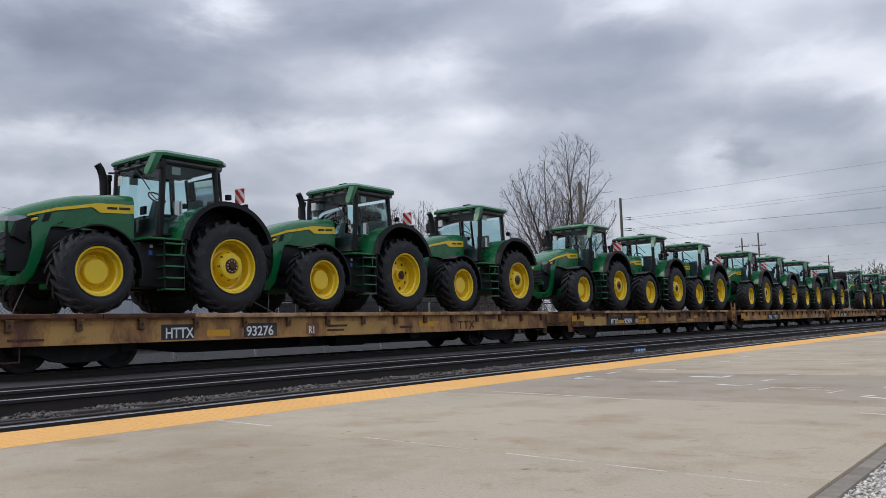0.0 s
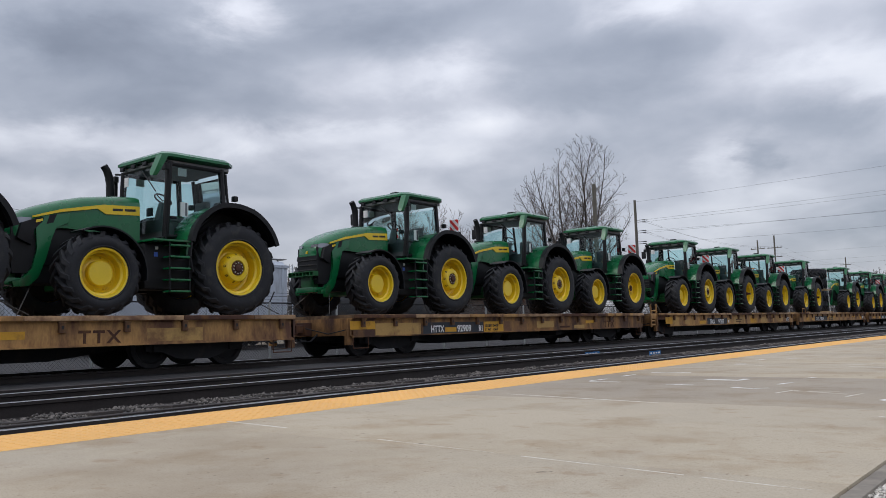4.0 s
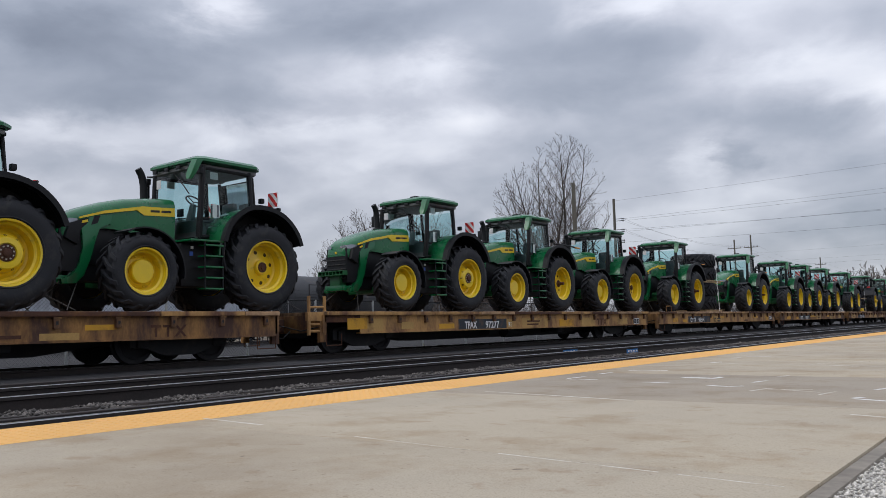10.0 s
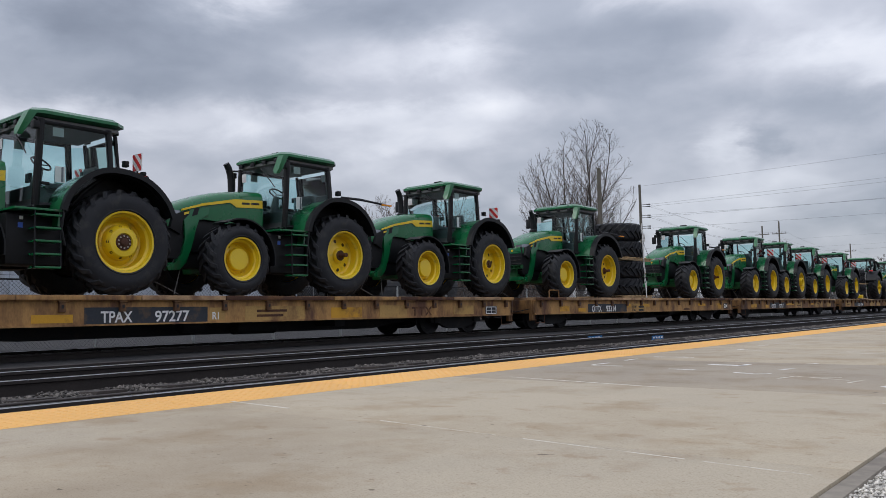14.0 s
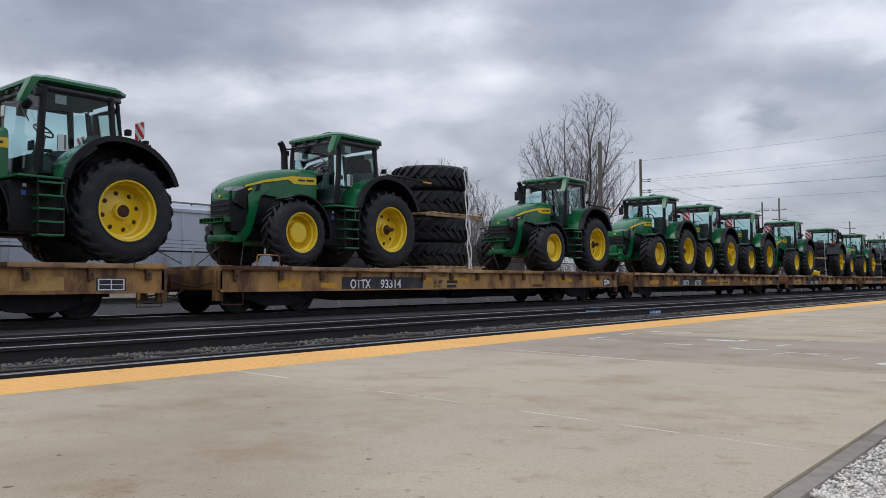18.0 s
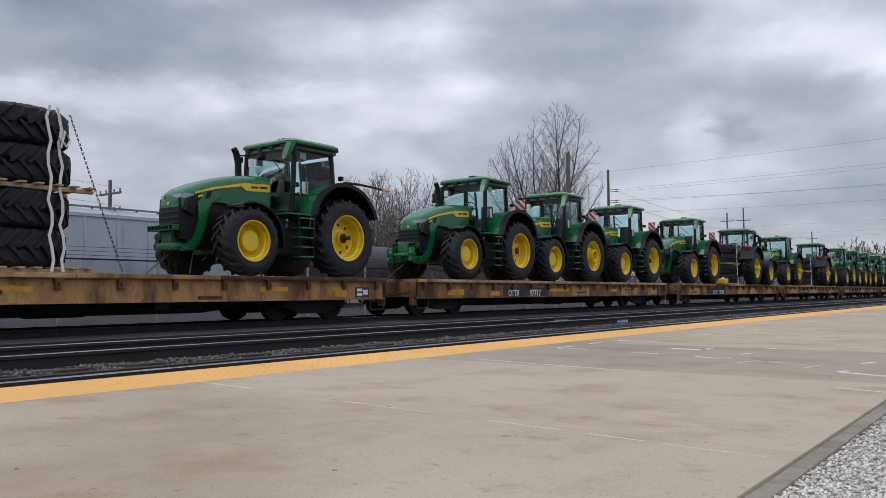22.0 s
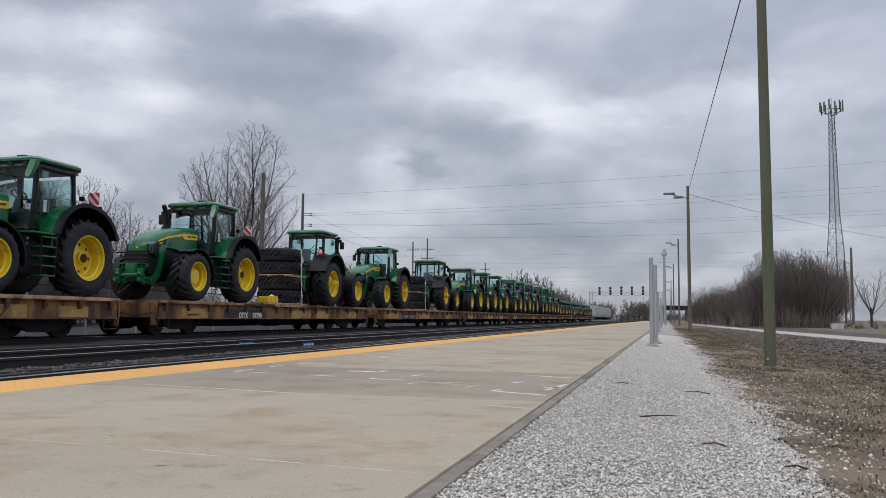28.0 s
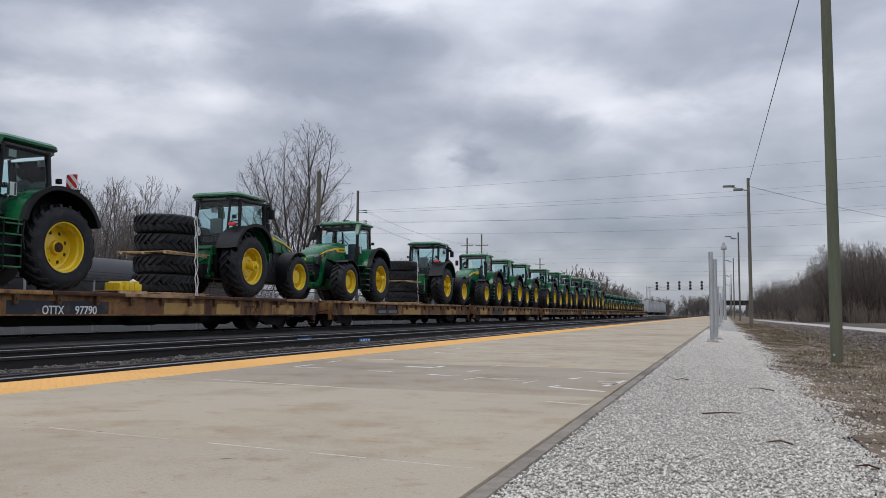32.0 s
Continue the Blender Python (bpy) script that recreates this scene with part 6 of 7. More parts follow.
low.scale = (0.72, 0.66, 0.64)
tagged(low, "small dark green tractor near the end of the train")
BASE["low"] = [low, 0]


def load(key, u, back=False):
    """A tractor with its rear axle at u along the train; back: it faces away."""
    src = BASE[key]
    m = pose(TRACK_X, u, DECK + DROP, 0, 0, 180 if back else 0)
    if src[1] == 0:
        ob = src[0]
        ob.matrix_basis = m @ Matrix.Diagonal((*ob.scale, 1))
    else:
        ob = copy_thing(src[0], m)
    src[1] += 1
    MOVERS.append(ob)
    return ob


for key, uu, back in (("drum", 10.62, 0), ("plain", 16.20, 0), ("bare", 21.70, 0), ("drum", 28.95, 0), ("bare", 34.72, 0), ("plain", 40.25, 0), ("drum", 47.92, 0), ("axle", 53.50, 0), ("plain", 59.53, 0), ("axle", 66.68, 0), ("axle", 77.46, 0), ("hitch", 85.64, 0), ("cup", 90.90, 0), ("small", 96.72, 0), ("hitch", 104.64, 0), ("axle_bare", 112.25, 1), ("axle_bare", 122.25, 0), ("axle_bare", 131.05, 1)):
    load(key, uu, back)
for k in range(3):
    for d in (6.3, 11.9, 17.2):
        load("far", 135.2 + k * 18.25 + d)
for k in range(3, 6):
    for d in (4.3, 7.9, 11.5, 15.1, 17.9):
        load("low", 135.2 + k * 18.25 + d)

# stacks of spare tyres on pallets
PALLETWOOD = material("pale_pallet_boards", (0.48, 0.34, 0.19), 0.85, 0, 0.25, 4.0, 0.002, dirt=(0.25, 0.18, 0.11), dirt_amount=0.2)
STRAP = material("white_webbing_strap", (0.75, 0.74, 0.72), 0.8, 0, 0.08, 9.0)
PALLET_BOARD = finish(box(B(), -1.1, 1.1, -0.06, 0.06, 0, 0.03, 0.004), PALLETWOOD)
PALLET_RUNNER = finish(box(B(), -0.05, 0.05, -1.15, 1.15, 0, 0.07, 0.004), PALLETWOOD)
SPARE = tyre_mesh(1.06, 0.66, 0.58, 24)


def tyre_stack(u, size=1.0):
    st = thing("tyre_stack", "four black spare tractor tyres stacked on wooden pallets", "tyres", "tyre stacks")
    zs = (0.10, 0.755, 1.51, 2.165)
    for k, z in enumerate(zs):
        o = new("spare_tyre", SPARE)
        o.parent = st
        o.matrix_basis = pose(0.02 * (k % 2), 0.03 * (k % 3 - 1), z + 0.33, 0, -90, 17 * k)
        tagged(o, "black chevron-lug tyre lying flat")
    for z, n in ((0.0, 8), (1.41, 8)):
        for k in (-1, 0, 1):
            o = new("pallet_runner", PALLET_RUNNER)
            o.parent = st
            o.matrix_basis = pose(k * 0.9, 0, z)
        for k in range(n):
            o = new("pallet_board", PALLET_BOARD)
            o.parent = st
            o.matrix_basis = pose(0, -1.05 + k * 0.30, z + 0.07, 0, 0, random.uniform(-1, 1))
    for y in (0.26, 0.50):
        part("strap", band(B(), [(y - 0.025, 2.83), (y + 0.025, 2.83)], -0.78, 0.78, 0.012), STRAP, st)
        for sx in (-1, 1):
            bm = B()
            xs = math.sqrt(max(0.02, 1.06 ** 2 - y * y)) + 0.015
            rows = []
            for k in range(15):
                f = k / 14
                z = 2.84 - 2.82 * f
                yy = y + 0.10 * f + 0.035 * math.sin(k * 1.9 + y * 9)
                q = xs + 0.004 + 0.05 * f * f + 0.012 * math.sin(k * 2.7 + y * 5)
                rows.append([(sx * q, yy - 0.026, z), (sx * q, yy + 0.026, z), (sx * (q + 0.006), yy + 0.026, z), (sx * (q + 0.006), yy - 0.026, z)])
            loft(bm, rows)
            part("strap", bm, STRAP, st, "white webbing strap")
    part("strap_knot", tube(B(), [(0.92, 0.55, 2.5), (0.98, 0.50, 2.32), (0.99, 0.62, 2.18), (0.95, 0.70, 2.3), (0.97, 0.60, 2.45), (0.99, 0.52, 2.15)], 0.022, 6), STRAP, st)
    for sy in (1,):
        bm = B()
        p0, p1 = Vector((0.55, sy * 0.90, 2.85)), Vector((1.25, sy * 1.55, 0.02))
        for k in range(34):
            a, b = p0.lerp(p1, k / 34), p0.lerp(p1, (k + 0.75) / 34)
            off = Vector((0.012, 0, 0)) if k % 2 else Vector((0, 0.012, 0))
            tube(bm, [a - off, b - off], 0.007, 4)
            tube(bm, [a + off, b + off], 0.007, 4)
        part("chain", bm, CHAINSTEEL, st, "steel lashing chain")
    st.matrix_basis = pose(TRACK_X, u, DECK + DROP) @ Matrix.Diagonal((size, size, size * 1.0, 1))
    MOVERS.append(st)
    return st


tyre_stack(69.76, 1.055)
tyre_stack(109.75, 0.82)
tyre_stack(127.85, 0.75)

# a wrapped bundle of yellow parts on a pallet
bundle = thing("wrapped_parts", "yellow axle weights wrapped in white plastic on a pallet", "parts", m=pose(TRACK_X + 0.85, 107.05, DECK + DROP) @ Matrix.Scale(0.66, 4))
part("pallet", box(box(box(B(), -0.6, 0.6, -0.75, 0.75, 0.08, 0.11, 0.004), -0.6, -0.5, -0.75, 0.75, 0, 0.08), 0.5, 0.6, -0.75, 0.75, 0, 0.08), PALLETWOOD, bundle)
bm = B()
for k, (y, h, w) in enumerate(((-0.52, 0.30, 0.36), (-0.27, 0.36, 0.42), (0.0, 0.33, 0.40), (0.26, 0.37, 0.42), (0.50, 0.28, 0.34))):
    box(bm, 0.12 - w, 0.12 + w, y - 0.115, y + 0.115, 0.11, 0.11 + h, 0.05)
part("axle_weights", bm, YELLOW, bundle, "yellow cast axle weights")
bm = B()
bmesh.ops.create_icosphere(bm, subdivisions=3, radius=0.34)
for v in bm.verts:
    v.co = Vector((v.co.x * 0.7, v.co.y * 0.55 + 0.62, max(-0.17, v.co.z * 0.75) + 0.30)) + noise.noise_vector(v.co * 5) * 0.06
part("plastic_wrap", bm, material("white_plastic_film", (0.72, 0.71, 0.68), 0.3, 0, 0.1, 5.0), bundle, "crumpled white plastic wrap", 60)
MOVERS.append(bundle)

# covered hoppers at the end of the flatcars
HOPPERGREY = material("pale_grey_hopper_paint", (0.50, 0.51, 0.52), 0.6, 0, 0.12, 1.2, 0.001, dirt=(0.30, 0.27, 0.24), dirt_amount=0.2, stretch=(1, 1, 0.3))


def hopper_parts(h, L, mat):
    ring = []
    for y in (0.9, L - 0.9):
        ring.append([(-1.5, y, -0.1), (1.5, y, -0.1), (1.58, y, 0.9), (1.58, y, 3.0), (1.2, y, 3.35), (-1.2, y, 3.35), (-1.58, y, 3.0), (-1.58, y, 0.9)])
    part("body", loft(B(), ring), mat, h, "grey steel hopper body")
    rib = box(B(), -1.62, 1.62, -0.05, 0.05, 0.1, 3.02, 0.01)
    first = part("rib", rib, mat, h)
    first.location.y = 1.2
    n = int(L / 1.5)
    for k in range(1, n):
        again(first, h, pose(0, 1.2 + k * (L - 2.4) / (n - 1), 0))
    part("top_chord", box(box(B(), -1.64, -1.5, 0.8, L - 0.8, 2.98, 3.12), 1.5, 1.64, 0.8, L - 0.8, 2.98, 3.12), mat, h)
    part("running_board", box(box(B(), -1.2, -0.7, 0.6, L - 0.6, 3.46, 3.50), 0.7, 1.2, 0.6, L - 0.6, 3.46, 3.50), STEEL, h)
    bm = B()
    for k in range(14):
        y = 1 + k * (L - 2) / 13
        for x in (-0.95, 0.95):
            box(bm, x - 0.03, x + 0.03, y - 0.03, y + 0.03, 3.3, 3.47)
    part("board_brackets", bm, STEEL, h)
    for k in range(5):
        y = 2.2 + k * (L - 4.4) / 4
        part("hatch", box(box(B(), -0.4, 0.4, y - 0.9, y + 0.9, 3.34, 3.47, 0.03), -0.44, 0.44, y - 0.05, y + 0.05, 3.4, 3.5), mat, h)
    for k in range(3):
        y = L / 2 + (k - 1) * 3.6
        part("outlet", loft(B(), [[(-1.2, y - 1.5, -0.1), (1.2, y - 1.5, -0.1), (1.2, y + 1.5, -0.1), (-1.2, y + 1.5, -0.1)], [(-0.3, y - 0.3, -0.75), (0.3, y - 0.3, -0.75), (0.3, y + 0.3, -0.75), (-0.3, y + 0.3, -0.75)]]), mat, h)
    part("under_frame", box(box(B(), -0.4, 0.4, 0.1, L - 0.1, -0.30, -0.05), -1.5, 1.5, 0.2, 1.0, -0.12, 0.0), DARKSTEEL, h)
    bm = B()
    for y in (0.3, L - 0.3):
        for x in (-1.3, 1.3):
            tube(bm, [(x, y, 0), (x, y, 3.2)], 0.03, 5)
        for k in range(7):
            tube(bm, [(-1.3, y, 0.3 + 0.45 * k), (-0.8, y, 0.3 + 0.45 * k)], 0.015, 4)
            tube(bm, [(1.3, y, 0.3 + 0.45 * k), (0.8, y, 0.3 + 0.45 * k)], 0.015, 4)
    part("end_ladder", bm, mat, h, "end ladders with grab rungs")
    for y in (2.2, L - 2.2):
        tr = new("truck", TRUCK)
        tr.parent = h
        tr.location.y = y
        for dy in (-0.87, 0.87):
            w = new("wheelset", WHEELSET)
            w.parent = tr
            w.location = (0, dy, RAIL_Z + WHEEL_R - DECK)


for k in range(3):
    hop = thing("covered_hopper", "pale grey ribbed covered hopper car behind the flatcars", "hopper car", "hoppers of the train", m=pose(TRACK_X, 245.5 + k * 16.6, DECK + DROP))
    hopper_parts(hop, 16.2, HOPPERGREY)
    hop.scale.z = 0.66
    MOVERS.append(hop)


# ---- surroundings ----
BARK = material("grey_brown_bark", (0.066, 0.055, 0.048), 0.9, 0, 0.3, 2.0, 0.01)
TWIG = material("brown_twigs", (0.125, 0.104, 0.092), 0.9, 0, 0.25, 2.0)
POLEWOOD = material("weathered_pole_wood", (0.125, 0.115, 0.095), 0.9, 0, 0.25, 2.0, 0.004, stretch=(4, 4, 0.4))
GREENPOLE = material("green_treated_pole_wood", (0.108, 0.122, 0.080), 0.88, 0, 0.3, 2.0, 0.004, stretch=(5, 5, 0.35), dirt=(0.12, 0.10, 0.075), dirt_amount=0.3)
GALV = material("galvanised_steel", (0.42, 0.44, 0.45), 0.45, 0.6, 0.12, 6.0)
WIRE = material("dark_wire", (0.13, 0.13, 0.14), 0.6, 0.3, 0.1, 2.0)
PARKEDGREY = material("blue_grey_hopper_paint", (0.43, 0.47, 0.53), 0.65, 0, 0.10, 1.0, 0.001, dirt=(0.20, 0.19, 0.19), dirt_amount=0.2, stretch=(1, 1, 0.25))
TANKBLACK = material("black_tank_paint", (0.03, 0.032, 0.036), 0.55, 0, 0.2, 1.5, dirt=(0.07, 0.06, 0.05), dirt_amount=0.2)
DARKSIGNAL = material("black_signal_paint", (0.012, 0.012, 0.014), 0.6)

# parked cars behind the fence
for k, y in enumerate((12.5, -4.2)):
    h = thing("parked_hopper", "blue-grey ribbed covered hopper parked behind the fence", "hopper car", "parked hoppers", m=pose(-34.7, y, DECK))
    hopper_parts(h, 16.2, PARKEDGREY)
side_track = thing("siding_track", "dark siding track behind the fence", "track", kind="structure")
for s in (-1, 1):
    rail("rail", -34.7 + s * 0.7525, -40, 120, False, side_track)
tank = thing("tank_car", "black tank car parked behind the fence", "tank car", m=pose(-34.7, 29.3, DECK))
q = lathe(B(), [(0, 0.5), (0.9, 0.6), (1.25, 0.9), (1.35, 1.3), (1.35, 12.7), (1.25, 13.1), (0.9, 13.4), (0, 13.5)], 32)
bmesh.ops.transform(q, matrix=Matrix.Translation((0, 0, 1.25)) @ Matrix.Rotation(radians(90), 4, "Z"), verts=q.verts)
part("tank", q, TANKBLACK, tank, "black cylindrical tank")
part("dome", box(B(), -0.5, 0.5, 6.4, 7.6, 2.5, 2.85, 0.05), TANKBLACK, tank)
part("under_frame", box(box(B(), -0.4, 0.4, 0.1, 13.9, -0.4, -0.1), -1.3, 1.3, 0.2, 1.3, -0.15, 0.0), DARKSTEEL, tank)
bm = B()
for y in (0.3, 13.7):
    for x in (-1.3, 1.3):
        tube(bm, [(x, y, 0), (x, y, 1.1)], 0.03, 5)
    tube(bm, [(-1.3, y, 1.1), (1.3, y, 1.1)], 0.03, 5)
part("hand_rail", bm, STEEL, tank)
for y in (2.2, 11.8):
    tr = new("truck", TRUCK)
    tr.parent = tank
    tr.location.y = y
    for dy in (-0.87, 0.87):
        w = new("wheelset", WHEELSET)
        w.parent = tr
        w.location = (0, dy, RAIL_Z + WHEEL_R - DECK)

# chain-link fence
FENCE_X, FZ = -20.5, -0.30
fence = thing("chain_link_fence", "grey chain-link fence with barbed wire arms", "fence", m=pose(FENCE_X, 0, FZ))
fpost = part("fence_post", tube(B(), [(0, 0, 0), (0, 0, 1.78)], 0.04, 8), GALV, fence)
farm = part("barb_arm", tube(B(), [(0, 0, 1.76), (0, 0.20, 2.12)], 0.022, 5), DARKSTEEL, fence)
for k in range(36):
    y = -9.8 + k * 2.92
    if k:
        again(fpost, fence, pose(0, y, 0))
        if k % 3 == 0:
            again(farm, fence, pose(0, y, 0))
fpost.location.y = farm.location.y = -9.8
bm = B()
for z, r in ((1.76, 0.024), (0.9, 0.012), (1.86, 0.006), (1.97, 0.006), (2.08, 0.006)):
    tube(bm, [(0, -9.8, z), (0, 92.4, z)], r, 5)
part("top_rail", bm, DARKSTEEL, fence)
verts, faces = [], []
for k in range(1000):
    for s in (-1, 1):
        y = -9.8 + k * 0.102
        b = len(verts)
        y2 = y + s * 1.72
        for yy, zz in ((y, 0.03), (y2, 1.75)):
            verts += [(0.004, yy - 0.0055, zz), (0.004, yy + 0.0055, zz), (-0.006, yy, zz)]
        faces += [(b, b + 1, b + 4, b + 3), (b + 1, b + 2, b + 5, b + 4), (b + 2, b, b + 3, b + 5)]
me = bpy.data.meshes.new("chain_link")
me.from_pydata(verts, [], faces)
me.materials.append(material("dull_chain_link_wire", (0.085, 0.088, 0.095), 0.6, 0.4, 0.15, 5.0))
o = tagged(new("chain_link", me), kind="stuff")
o.parent = fence


# bare trees
def plant(meshes, x, y, z, turn, scale, label, group="", name="bare_tree"):
    t = thing(name, label, "tree" if name == "bare_tree" else "bush", group, m=Matrix.Translation((x, y, z)) @ Matrix.Rotation(radians(turn), 4, "Z") @ Matrix.Scale(scale, 4))
    for nm, me in zip(("trunk", "crown"), meshes):
        o = new(nm, me)
        o.parent = t
    return t


def crowned_tree(seed, height, width, base, trunk_r, limbs, gaps, thin=0.014, lean=0.62):
    """A leafless tree: limbs fan out from a low fork up to a rounded outline, with side branches, twigs and spurs all along them.
    gaps: metres between the side shoots of a limb, a branch and a twig. Returns two meshes, the trunk with its limbs and the fine twigs."""
    rnd = random.Random(seed)
    half, mid = width / 2, base + (height - base) * 0.54
    wood, twig = ([], []), ([], [])
    lobe = rnd.uniform(0, 9)

    def share(p):
        q = (p.z - mid) / ((height - mid) if p.z > mid else (mid - base * 0.75))
        a = math.atan2(p.y, p.x)
        r = half * (1 + 0.03 * math.sin(3 * a + lobe) + 0.06 * noise.noise((p.x * 0.45, p.y * 0.45, p.z * 0.45 + lobe)))
        return (p.x * p.x + p.y * p.y) / (r * r) + abs(q) ** (2.5 if q > 0 else 2.0)

    def skin(store, pts, r0, r1, seg):
        v, f = store
        first, n = len(v), len(pts)
        for i, p in enumerate(pts):
            d = (pts[min(i + 1, n - 1)] - pts[max(i - 1, 0)]).normalized()
            u = d.cross(Vector((0.31, 0.94, 0.12))).normalized()
            w = d.cross(u)
            r = r0 + (r1 - r0) * i / (n - 1)
            for k in range(seg):
                c, e = math.cos(k * math.tau / seg) * r, math.sin(k * math.tau / seg) * r
                v.append((p.x + u.x * c + w.x * e, p.y + u.y * c + w.y * e, p.z + u.z * c + w.z * e))
        for i in range(n - 1):
            for k in range(seg):
                q = first + i * seg
                f.append((q + k, q + (k + 1) % seg, q + seg + (k + 1) % seg, q + seg + k))

    def shoot(p, d, length, n, lift, wob):
        pts = [p.copy()]
        for _ in range(n):
            d = (d + Vector((rnd.gauss(0, wob), rnd.gauss(0, wob), rnd.gauss(0, wob) + lift))).normalized()
            p = p + d * (length / n)
            if share(p) > 1.0:
                break
            pts.append(p.copy())
        return pts

    def sprout(pts, r, level, turn):
        n = len(pts) - 1
        total = sum((b - a).length for a, b in zip(pts, pts[1:]))
        at = total * (0.26 if level == 0 else 0.12) + rnd.uniform(0, gaps[level])
        while at < total:
            f = at / total * n
            i = min(n - 1, int(f))
            p = pts[i].lerp(pts[i + 1], f - i)
            d = (pts[i + 1] - pts[i]).normalized()
            u = d.cross(Vector((0.2, 0.1, 0.97))).normalized() if abs(d.z) < 0.97 else d.orthogonal().normalized()
            w = d.cross(u)
            turn += 2.4 + rnd.gauss(0, 0.35)
            ang = rnd.uniform(0.55, 0.90)
            nd = (d * math.cos(ang) + (u * math.cos(turn) + w * math.sin(turn)) * math.sin(ang)).normalized()
            left = total - at
            length = (0.40 * left + height * 0.085, 0.40 * left + height * 0.026, 0.35 * left + height * 0.013)[level] * rnd.uniform(0.7, 1.2)
            br = shoot(p, nd, length, (6, 4, 2)[level], (0.09, 0.07, 0.04)[level], (0.06, 0.09, 0.10)[level])
            if len(br) > 1:
                rr = max(thin, r * (1 - 0.8 * at / total) * (0.42, 0.5, 0.6)[level])
                skin(wood if rr > thin * 2.2 else twig, br, rr, thin * 0.8, (5, 4, 3)[level])
                if level < 2:
                    sprout(br, rr, level + 1, turn)
            at += gaps[level] * rnd.uniform(0.65, 1.35)

    trunk = [Vector((0, 0, -0.4)), Vector((0.02, 0, base * 0.5)), Vector((0, 0.03, base)), Vector((0.05, 0, base * 1.5))]
    skin(wood, trunk, trunk_r, trunk_r * 0.7, 10)
    for k in range(limbs):
        tilt, turn = 0.04 + lean * math.sqrt((k + 0.3) / limbs), k * 2.4 + rnd.uniform(-0.4, 0.4)
        d = Vector((math.cos(turn) * math.sin(tilt), math.sin(turn) * math.sin(tilt), math.cos(tilt)))
        p = Vector((0, 0, base * rnd.uniform(0.55, 1.4)))
        pts = shoot(p, d, height * 1.3, 26, 0.020, 0.035)
        if len(pts) > 2:
            r = trunk_r * rnd.uniform(0.36, 0.52) * (1 - tilt * 0.35)
            skin(wood, pts, r, thin * 1.2, 7)
            sprout(pts, r, 0, turn)
    meshes = []
    for (v, f), mat in ((wood, BARK), (twig, TWIG)):
        me = bpy.data.meshes.new("limbs")
        me.from_pydata(v, [], f)
        me.materials.append(mat)
        me.polygons.foreach_set("use_smooth", [True] * len(me.polygons))
        meshes.append(me)
    return meshes


BIG = crowned_tree(11, 22.6, 13.2, 3.0, 0.44, 18, (0.62, 0.44, 0.42), 0.013, 0.82)
plant(BIG, -45.0, 79.0, -0.3, 0, 1.0, "tall leafless tree with a broad rounded crown")
MIDTREES = [crowned_tree(20 + k, 11.0, 8.4, 1.2, 0.16, 14, (0.50, 0.36, 0.45), 0.011, 0.80) for k in range(3)]
for k, (x, y, s) in enumerate(((-52, 62, 1.25), (-50, 55.5, 1.12), (-54, 70, 1.15), (-47, 66, 0.85), (-55, 60, 1.2), (-49, 50, 0.8), (-57, 65, 1.3), (-53, 57, 1.1), (-58, 71, 1.2), (-56, 84, 0.9), (-53, 124, 0.95), (-57, 134, 1.0))):
    plant(MIDTREES[k % 3], x, y, -0.3, 47 * k, s, "smaller leafless tree in the brush behind the tracks", "trees behind the tracks")
BRUSH = [crowned_tree(40 + k, 4.2, 3.8, 0.2, 0.05, 14, (0.30, 0.26, 0.3), 0.008, 0.85) for k in range(3)]
rnd = random.Random(5)
for k in range(44):
    y = 30 + k * 3.4 + rnd.uniform(-1, 1)
    plant(BRUSH[k % 3], -42 - rnd.uniform(0, 9), y, -0.3, rnd.uniform(0, 360), rnd.uniform(0.7, 1.25), "tangled leafless brown brush beside the siding", "brush behind the tracks", "brush")
for k in range(22):
    plant(BRUSH[(k + 1) % 3], -44 - rnd.uniform(0, 12), 36 + k * 1.75 + rnd.uniform(-0.8, 0.8), -0.3, rnd.uniform(0, 360), rnd.uniform(1.15, 1.7), "tall tangled leafless brush behind the siding", "brush behind the tracks", "brush")
# distant trees along the line
FARTREES = [crowned_tree(60 + k, 11.0, 9.0, 1.5, 0.22, 13, (0.55, 0.42, 0.55), 0.038, 0.80) for k in range(3)]
for k in range(26):
    y = 190 + k * 17
    plant(FARTREES[k % 3], -60 - rnd.uniform(0, 30) + k * 1.3, y, -0.3, rnd.uniform(0, 360), rnd.uniform(0.9, 1.45), "leafless tree far along the line", "far trees left of the line")
for x, y, s in ((-27, 352, 0.62), (-22.5, 350, 0.68), (-24.5, 356, 0.6), (-10.5, 345, 0.76), (-8.0, 350, 0.66), (-13, 355, 0.6), (-34, 198, 1.18), (-30, 205, 1.05), (-38, 202, 1.1), (-36, 298, 1.08), (-41, 305, 1.15), (-32, 310, 0.9), (-17, 395, 0.95), (-9, 398, 1.0), (-13, 402, 0.85), (-5, 392, 0.8)):
    plant(FARTREES[int(x + y) % 3], x, y, -0.3, y * 7, s, "leafless tree far along the line", "far trees left of the line")


